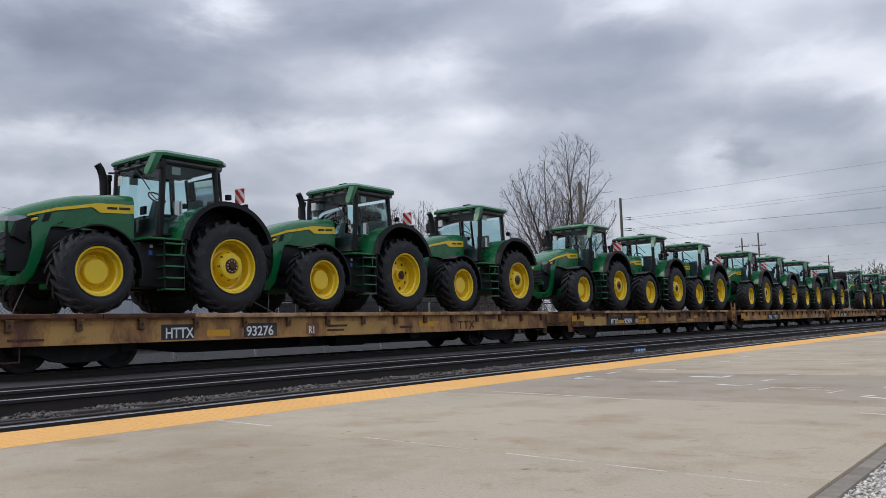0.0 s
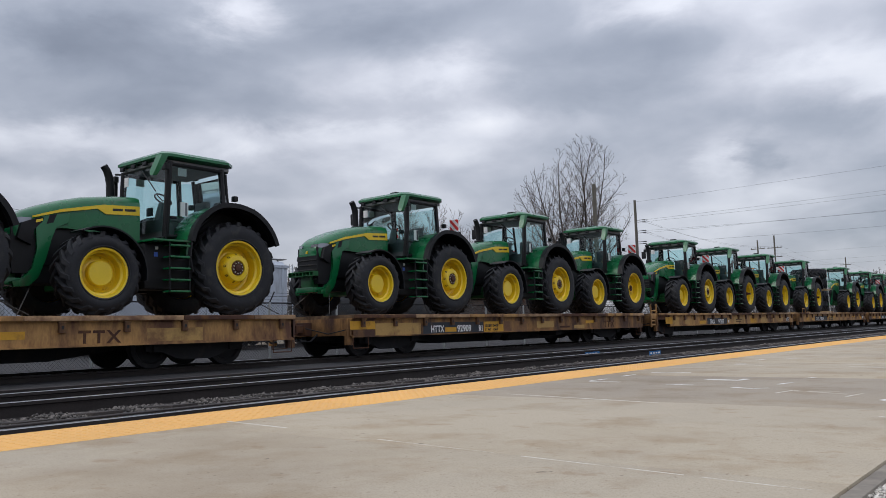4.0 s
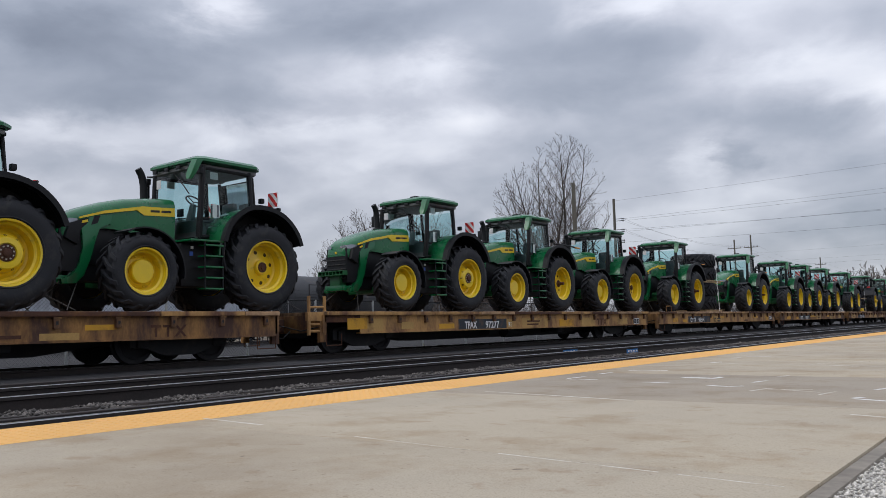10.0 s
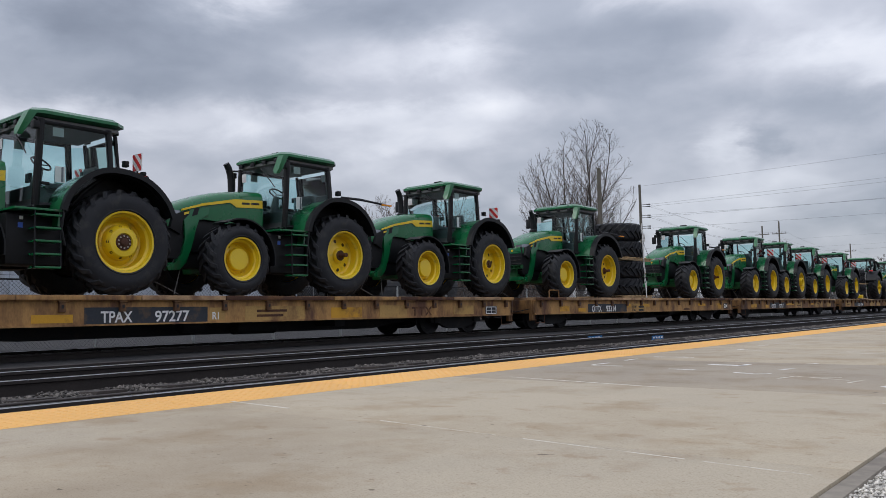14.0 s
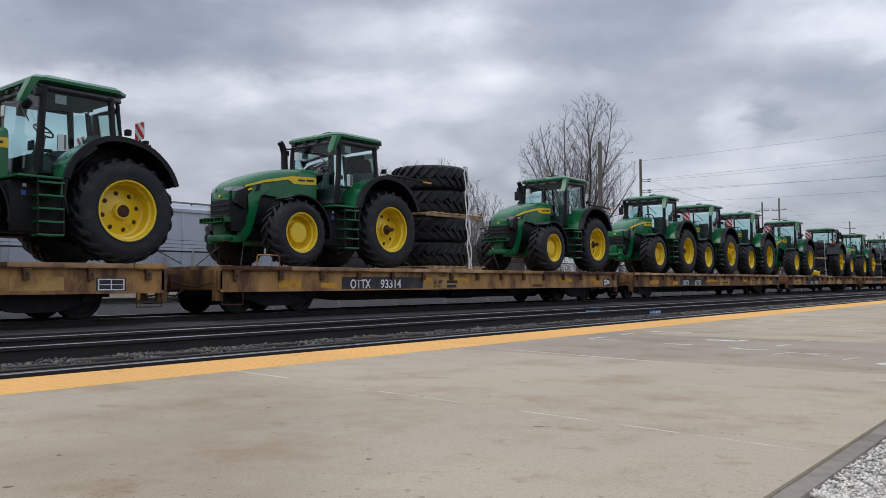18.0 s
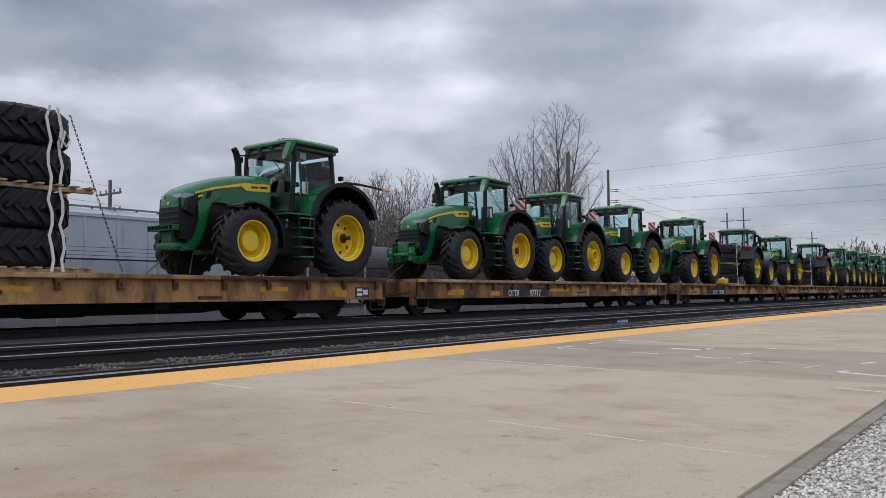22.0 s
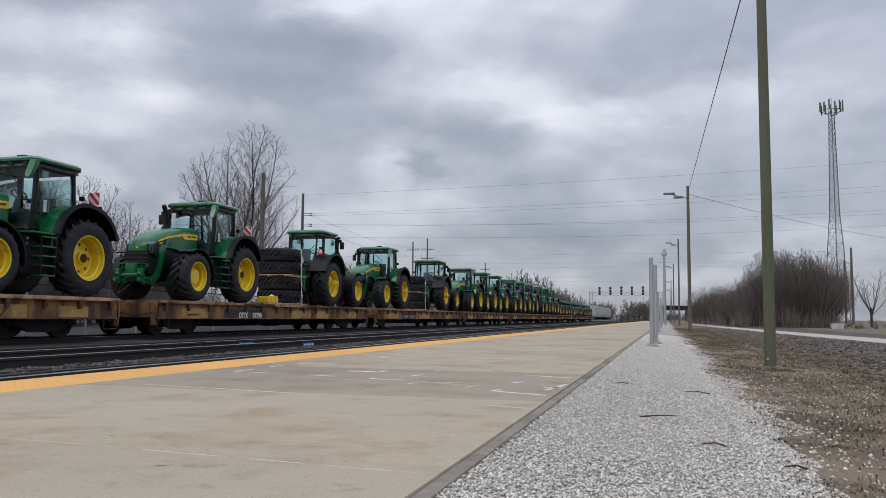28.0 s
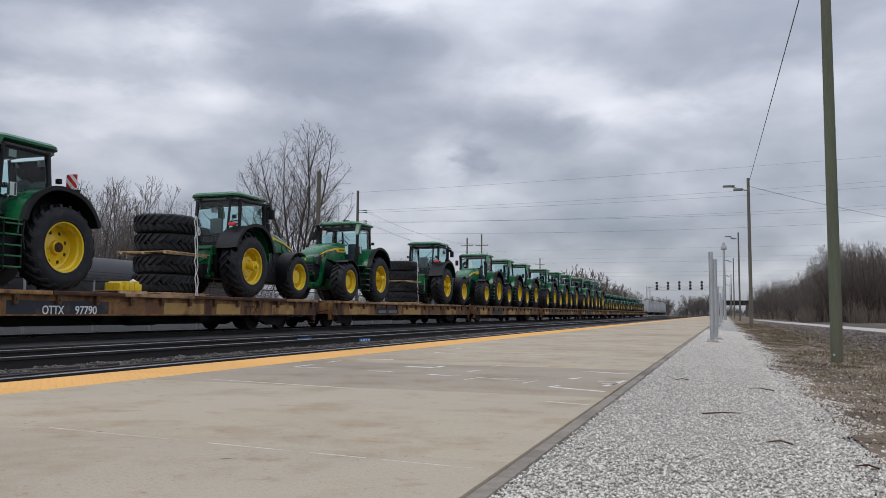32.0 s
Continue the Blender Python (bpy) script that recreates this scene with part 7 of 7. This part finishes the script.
def thicket(name, spots, mat, label, seed, stems=44, fat=0.012):
    """Bare shrubs as one mesh; spots are (x, y, z, height, width)."""
    rs = np.random.RandomState(seed)
    V, F, base = [], [], 0
    for x, y, z, h, w in spots:
        n = stems * 9
        first = np.arange(n) < stems
        turn, lean = rs.uniform(0, 6.283, n), np.abs(rs.normal(0, 0.75, n)) * w / h
        foot = np.stack([rs.normal(0, w * 0.16, n), rs.normal(0, w * 0.16, n), np.zeros(n)], -1)
        d = np.stack([np.cos(turn) * lean, np.sin(turn) * lean, np.ones(n)], -1)
        d /= np.linalg.norm(d, axis=1)[:, None]
        length = h * rs.uniform(0.45, 1.0, n)
        parent = rs.randint(0, stems, n)
        at = rs.uniform(0.3, 0.92, n)
        foot = np.where(first[:, None], foot, foot[parent] + d[parent] * (length[parent] * at)[:, None])
        d2 = d[parent] * 0.6 + rs.normal(0, 0.75, (n, 3)) + np.array([0, 0, 0.15])
        d = np.where(first[:, None], d, d2 / np.linalg.norm(d2, axis=1)[:, None])
        length = np.where(first, length, h * rs.uniform(0.12, 0.36, n))
        r = np.where(first, fat * 2.0, fat) * (0.6 + h / 8)
        rows = []
        bend = rs.normal(0, 0.05, (n, 3)) * length[:, None]
        for f, k in ((0, 1.0), (0.5, 0.7), (1.0, 0.3)):
            c = foot + d * (length * f)[:, None] + bend * (f * (1 - f) * 4)
            for q in range(3):
                a = q * 2.094
                rows.append(c + np.stack([np.cos(a) * r * k, np.sin(a) * r * k, np.zeros(n)], -1))
        v = np.stack(rows, 1) + np.array([x, y, z])
        v[..., 2] = np.maximum(v[..., 2], z - 0.1)
        face = np.array([(i * 3 + q, i * 3 + (q + 1) % 3, (i + 1) * 3 + (q + 1) % 3, (i + 1) * 3 + q) for i in range(2) for q in range(3)])
        V.append(v.reshape(-1, 3))
        F.append((face[None] + (np.arange(n) * 9)[:, None, None]).reshape(-1, 4) + base)
        base += n * 9
    v, f = np.concatenate(V), np.concatenate(F).astype(np.int32)
    me = bpy.data.meshes.new(name)
    me.vertices.add(len(v))
    me.vertices.foreach_set("co", v.ravel())
    me.loops.add(f.size)
    me.loops.foreach_set("vertex_index", f.ravel())
    me.polygons.add(len(f))
    me.polygons.foreach_set("loop_start", np.arange(0, f.size, 4, dtype=np.int32))
    me.update(calc_edges=True)
    me.materials.append(mat)
    return tagged(new(name, me), label, "woods", kind="stuff")


BROWNTWIG = stone_material("red_brown_brush_twigs", (0.165, 0.128, 0.108), 0.45)


def skyline(az):
    """Height of the woods in degrees over the horizon, by bearing to the right of the line."""
    pts = ((1.0, 0.8), (2.4, 1.9), (4.3, 2.3), (6.0, 2.9), (7.0, 4.2), (9.6, 4.1), (11.0, 3.0), (18.0, 3.0))
    for (a, p), (b, q) in zip(pts, pts[1:]):
        if az <= b:
            return p + (q - p) * (az - a) / (b - a)
    return 3.0


spots = []
for k in range(120):
    az = rnd.uniform(1.3, 10.6) if k < 96 else rnd.uniform(10.6, 18)
    dist = rnd.uniform(100, 150) if az < 4 else rnd.uniform(66, 96)
    h = dist * math.tan(radians(skyline(az))) * rnd.uniform(0.18, 0.45) + 0.5
    if az > 10.6:
        h *= 0.45
    spots.append((dist * math.sin(radians(az)), dist * math.cos(radians(az)), -0.25, h, h * rnd.uniform(0.5, 0.8)))
thicket("undergrowth", spots, BROWNTWIG, "dense brown leafless undergrowth along the path", 3, 14, 0.010)
for k in range(84):
    az = 2.0 + 8.6 * k / 83 + rnd.uniform(-0.2, 0.2)
    dist = rnd.uniform(110, 150) if az < 4 else rnd.uniform(72, 98)
    h = dist * math.tan(radians(skyline(az))) * rnd.uniform(0.85, 1.22) + 0.7
    plant(MIDTREES[k % 3], dist * math.sin(radians(az)), dist * math.cos(radians(az)), -0.3, rnd.uniform(0, 360), h / 11.0, "brown leafless tree at the edge of the woods", "woods by the path")
plant(crowned_tree(77, 10, 9.0, 2.2, 0.24, 7, (0.7, 0.5, 0.6), 0.016, 0.9), 20.5, 92, -0.3, 30, 0.62, "leafless tree with wide dark limbs beside the path")
spots = []
for k in range(120):
    x = rnd.uniform(-75, 16)
    y = rnd.uniform(380, 460)
    spots.append((x, y, -0.3, rnd.uniform(4.0, 6.4), rnd.uniform(5, 8)))
for k in range(60):
    y = rnd.uniform(110, 330)
    spots.append((-48 - rnd.uniform(0, 14), y, -0.3, rnd.uniform(2.5, 4.5) * (1 + y / 500), rnd.uniform(3, 6)))
thicket("far_brush", spots, stone_material("grey_brown_far_twigs", (0.115, 0.098, 0.090), 0.3), "low grey-brown woods closing the far distance", 4, 9, 0.045)


# power poles and wires
def power_pole(x, y, h, r, arms, label, mat=POLEWOOD):
    p = thing("power_pole", label, "pole", "power poles", m=pose(x, y, -0.3))
    part("pole", tube(B(), [(0, 0, 0), (0, 0, h + 0.3)], [r, r * 0.7], 10), mat, p)
    for z in arms:
        part("cross_arm", box(B(), -1.2, 1.2, -0.06, 0.06, z + 0.3, z + 0.42, 0.01), mat, p)
        first = part("insulator", tube(B(), [(-1.1, 0, z + 0.42), (-1.1, 0, z + 0.62)], 0.05, 6), STEEL, p)
        for k in (0.65, 1.55, 2.2):
            again(first, p, pose(k, 0, 0))
    return p


power_pole(-40.6, 76.0, 15.4, 0.30, (), "thick plain grey utility pole", POLEWOOD)
pp = power_pole(-42.0, 88.6, 15.2, 0.22, (), "wooden power pole with bracketed insulators on one side")
for z in (12.9, 11.6, 10.3):
    for dz in (0.0, 0.24):
        br = part("bracket", tube(B(), [(0.15, 0.1, z + dz - 0.05), (0.55, 0.5, z + dz)], 0.035, 6), STEEL, pp)
        part("insulator", tube(B(), [(0.55, 0.5, z + dz), (0.85, 0.8, z + dz)], [0.05, 0.09], 8), LAMPGREY, br)
power_pole(-46.5, 147.0, 14.8, 0.18, (13.2,), "wooden power pole with a cross arm")
power_pole(-43.0, 145.0, 15.2, 0.18, (13.0, 11.4), "wooden power pole with two cross arms")
power_pole(-45.5, 207.0, 14.8, 0.18, (13.0, 11.0), "distant wooden power pole")
power_pole(-43.5, 262.0, 14.8, 0.18, (13.0, 11.0), "distant wooden power pole")
power_pole(-46.0, 27.0, 7.6, 0.15, (6.7, 5.6), "short wooden pole behind the parked cars")
power_pole(-46.0, 4.0, 9.6, 0.15, (8.8, 7.6), "wooden pole behind the parked cars")
power_pole(29.7, 151.0, 10.9, 0.20, (10.2,), "wooden power pole beside the tower")
power_pole(30.6, 150.0, 12.8, 0.26, (), "plain wooden pole beside the woods")


def overhead_wire(a, b, sag, r=0.009, label="dark overhead power wire"):
    a, b = Vector(a), Vector(b)
    pts = []
    for k in range(25):
        f = k / 24
        p = a.lerp(b, f)
        p.z -= sag * 4 * f * (1 - f)
        pts.append(p)
    return tagged(part("overhead_wire", tube(B(), pts, r, 5), WIRE), label, "wire", "overhead wires")


overhead_wire((-42, 88.6, 15.0), (50, 126, 24.0), 0.5, 0.010)
for i, (z0, z1) in enumerate(((12.84, 20.6), (12.6, 19.9), (11.3, 17.2), (11.54, 16.6), (10.0, 15.2))):
    overhead_wire((-41.2, 89.35, z0), (50, 126.5 + i * 0.5, z1), 0.62 + 0.12 * i, 0.010)
for k, (z2, z3, z4, z5, dx) in enumerate(((13.32, 13.32, 7.02, 9.12, -1.1), (13.32, 13.32, 7.02, 9.12, 1.1), (11.72, 11.32, 5.92, 7.92, -1.1), (11.72, 11.32, 5.92, 7.92, 1.1))):
    overhead_wire((-41.2, 89.35, (12.84, 12.6, 11.54, 11.3)[k]), (-43 + dx, 145, z2), 1.1)
    overhead_wire((-43 + dx, 145, z2), (-45.5 + dx, 207, z3), 1.2)
    overhead_wire((-45.5 + dx, 207, z3), (-43.5 + dx, 262, z3), 1.0)
    overhead_wire((-46 + dx, 27, z4), (-46 + dx, 4, z5), 0.2)

power_pole(-420, 290, 27.5, 0.4, (), "tall steel transmission pole", GALV)
power_pole(420, 330, 29.0, 0.4, (), "tall steel transmission pole", GALV)
power_pole(50, 127, 25.0, 0.3, (), "tall wooden pole beyond the station")
for i, zz in enumerate((24.0, 20.4, 19.6, 15.6, 14.9)):
    overhead_wire((-420, 290, zz + 2 + i % 2), (420, 330, zz + 4), 2.2 + 0.3 * i, 0.016, "far dark transmission wire")

# station side: wooden pole, lamp poles, steel posts
wp = thing("wooden_pole", "green-stained round wooden pole standing in the grass", "pole", m=pose(1.32, 10.85, -0.2))
part("pole", tube(B(), [(0, 0, 0), (0.0, 0, 3), (0.0, 0, 8.5)], [0.071, 0.064, 0.048], 20), GREENPOLE, wp)
part("tag", box(B(), -0.05, -0.028, -0.074, -0.050, 0.16, 0.182), GALV, wp)
overhead_wire((1.10, 37.1, 6.05), (1.32, 10.85, 5.5), 0.0, 0.010, "thin wire between the poles")
overhead_wire((1.10, 37.1, 6.0), (14.0, 52.0, 5.0), 0.2, 0.008, "thin dark service wire")


def lamp_pole(x, y, h):
    p = thing("lamp_pole", "wooden lamp pole with two flat lamp heads", "street lamp", "lamp poles along the platform", m=pose(x, y, -0.2))
    part("pole", tube(B(), [(0, 0, 0), (0, 0, h + 0.2)], [0.085, 0.062], 12), POLEWOOD, p)
    part("arm", tube(B(), [(0, 0, h - 0.35), (-0.35, -0.02, h - 0.25), (-0.7, 0, h - 0.15)], 0.03, 6), GALV, p)
    part("lamp_head", box(B(), -1.05, -0.55, -0.14, 0.14, h - 0.16, h - 0.08, 0.03), LAMPGREY, p, "flat grey lamp head")
    part("lamp_head", box(B(), -0.62, -0.22, -0.34, -0.06, h - 0.36, h - 0.27, 0.03), LAMPGREY, p, "flat grey lamp head")
    return p


for x, y, h in ((1.1, 37.1, 6.35), (1.2, 71.8, 7.3), (1.15, 112, 7.8), (1.1, 152, 7.6), (1.1, 190, 7.4)):
    lamp_pole(x, y, h)
mast = thing("camera_mast", "slim grey steel mast with a camera on top", "mast", m=pose(0.02, 76, -0.2))
part("pole", tube(B(), [(0, 0, 0), (0, 0, 6.6)], [0.14, 0.10], 12), GALV, mast)
part("camera_box", box(box(B(), -0.25, 0.25, -0.12, 0.12, 6.4, 6.8, 0.04), -0.12, 0.12, -0.1, 0.1, 6.8, 7.05, 0.03), GALV, mast)


def steel_post(x, y, h):
    p = thing("steel_post", "round galvanised steel post on a concrete footing", "post", "steel posts along the platform", m=pose(x, y, -0.075))
    part("footing", box(B(), -0.12, 0.12, -0.12, 0.12, -0.08, 0.05, 0.012), CONCRETE, p)
    part("base_plate", box(B(), -0.09, 0.09, -0.09, 0.09, 0.05, 0.068, 0.004), GALV, p)
    part("tube", tube(B(), [(0, 0, 0.065), (0, 0, h)], 0.037, 16), GALV, p)
    bm = B()
    for sx in (-1, 1):
        for sy in (-1, 1):
            tube(bm, [(sx * 0.07, sy * 0.07, 0.06), (sx * 0.07, sy * 0.07, 0.10)], 0.01, 6)
    part("bolts", bm, GALV, p)
    return p


for x, y, h in ((-0.17, 15.1, 1.63), (-0.12, 17.0, 1.62), (-0.24, 33.0, 1.58), (-0.23, 37.0, 1.72), (-0.2, 47, 1.7), (-0.2, 58, 1.7), (-0.2, 78, 1.7)):
    steel_post(x, y, h)

# signal bridge over the tracks
sig = thing("signal_bridge", "steel signal bridge with five black signal heads", "railway signal", m=pose(0, 216, -0.3))
bm = B()
for x in (-19.2, -18.4):
    for y in (-0.4, 0.4):
        tube(bm, [(x, y, 0), (x, y, 7.9)], 0.07, 6)
for k in range(9):
    tube(bm, [(-19.2, -0.4, k * 0.85), (-18.4, -0.4, (k + 1) * 0.85)], 0.04, 5)
part("tower_leg", bm, GALV, sig)
bm = B()
for z in (6.9, 7.7):
    for y in (-0.4, 0.4):
        tube(bm, [(-19.2, y, z), (-0.6, y, z)], 0.06, 6)
for k in range(18):
    x = -19.2 + k * 1.03
    tube(bm, [(x, -0.4, 6.9), (x + 0.52, -0.4, 7.7), (x + 1.03, -0.4, 6.9)], 0.035, 5)
for y in (-0.4, 0.4):
    tube(bm, [(-0.6, y, 0), (-0.6, y, 7.7)], 0.08, 6)
part("truss", bm, GALV, sig, "grey lattice beam")
for k, x in enumerate((-16.6, -13.8, -11.0, -8.3, -5.5)):
    hd = part("signal_mast", tube(B(), [(x, -0.5, 6.9), (x, -0.5, 9.1)], 0.05, 6), GALV, sig)
    for j in range(3):
        z = 7.25 + j * 0.78 if k > 1 else 7.25 + j * 0.72
        part("signal_head", box(tube(B(), [(x, -0.72, z), (x, -0.62, z)], 0.34, 16), x - 0.2, x + 0.2, -0.62, -0.5, z - 0.3, z + 0.3, 0.03), DARKSIGNAL, hd)

# cell tower
TOWERSTEEL = material("dull_tower_steel", (0.13, 0.135, 0.14), 0.6, 0.4, 0.15, 4.0)
tw = thing("cell_tower", "tall steel lattice tower crowned with antenna panels", "tower", m=pose(32.6, 173.0, -0.3))
H = 43.5
bm = B()
legs = []
for k in range(3):
    a = k * math.tau / 3 + 0.4
    legs.append([Vector((r * math.cos(a), r * math.sin(a), z)) for z, r in ((0, 2.7), (14, 1.75), (22, 1.05), (H - 1, 0.55))])
    tube(bm, legs[-1], 0.08, 6)
part("legs", bm, TOWERSTEEL, tw)
bm = B()


def leg_at(l, z):
    zs = [p.z for p in l]
    for a, b in zip(l, l[1:]):
        if a.z <= z <= b.z:
            return a.lerp(b, (z - a.z) / (b.z - a.z))
    return l[-1]


z = 0.5
while z < H - 2.5:
    dz = 2.2 if z < 20 else 1.1
    for k in range(3):
        p, q2 = legs[k], legs[(k + 1) % 3]
        tube(bm, [leg_at(p, z), leg_at(q2, z + dz)], 0.035, 4)
        tube(bm, [leg_at(q2, z), leg_at(p, z + dz)], 0.035, 4)
        tube(bm, [leg_at(p, z), leg_at(q2, z)], 0.03, 4)
    z += dz
part("bracing", bm, TOWERSTEEL, tw)
bm = tube(B(), [(2.0 * math.cos(k * math.tau / 24), 2.0 * math.sin(k * math.tau / 24), H - 1.0) for k in range(25)], 0.06, 5, False)
for k in range(6):
    a = k * math.tau / 6
    tube(bm, [(0, 0, H - 2.2), (2.0 * math.cos(a), 2.0 * math.sin(a), H - 1.0)], 0.06, 5)
part("antenna_ring", bm, TOWERSTEEL, tw)
ant = part("antenna_panel", box(B(), -0.09, 0.09, -0.14, 0.14, -1.0, 1.0, 0.03), TOWERSTEEL, tw)
ant.matrix_basis = pose(2.1, 0, H - 0.3)
for k in range(1, 13):
    a = k * math.tau / 13
    again(ant, tw, pose(2.1 * math.cos(a), 2.1 * math.sin(a), H - 0.3 + 0.25 * math.sin(k * 2.3), 0, 0, math.degrees(a)))
part("lightning_rod", tube(B(), [(0, 0, H - 2), (0, 0, H + 1.7)], 0.05, 5), TOWERSTEEL, tw)
cabinet = thing("equipment_box", "small pale grey equipment box before the woods", "box", m=pose(12.2, 65, -0.2))
part("body", box(B(), -0.42, 0.42, -0.3, 0.3, 0, 0.42, 0.02), HOPPERGREY, cabinet)
part("lid", box(B(), -0.44, 0.44, -0.32, 0.32, 0.42, 0.46, 0.01), GALV, cabinet)

# road overpass far along the line
ov = thing("overpass", "dark concrete road overpass far along the line", "bridge", m=pose(0, 262, -0.3))
part("deck", box(B(), -1.4, 26, -5, 5, 3.5, 4.5, 0.05), DARKSTEEL, ov)
part("parapet", box(B(), -1.4, 26, -5.2, -4.9, 4.5, 4.9, 0.02), DARKSTEEL, ov)
for x in (-1.5, 6, 14, 22):
    part("pier", box(B(), x, x + 1.2, -4, 4, 0, 3.5, 0.05), POLEWOOD, ov)
bldg = thing("low_building", "low dark brick building behind the brush", "building", m=pose(-62, 84, -0.3))
part("wall", box(B(), -5, 5, -6, 6, 0, 5.2), RUST, bldg)
part("roof", box(B(), -5.2, 5.2, -6.2, 6.2, 5.2, 5.5, 0.03), DARKSTEEL, bldg)
part("chimney", box(B(), 3.5, 4.4, -3, -2, 5.5, 6.6, 0.02), RUST, bldg)


def motions():
    """The whole train rolls along its track; the wheelsets of the nearer cars turn with it."""
    for ob in MOVERS:
        m = ob.matrix_basis.copy()
        walk(ob, [(t, Matrix.Translation((0, s, 0)) @ m) for t, s in enumerate(RUN)])
    turn = []
    for k in range(161):
        t = k * 0.2
        i = min(int(t), 31)
        s = RUN[i] + (RUN[i + 1] - RUN[i]) * (t - i)
        turn.append((t, math.degrees(-s / WHEEL_R)))
    for w in ROLLERS:
        x, y, z = w.location
        walk(w, [(t, pose(x, y, z, a)) for t, a in turn])


motions()
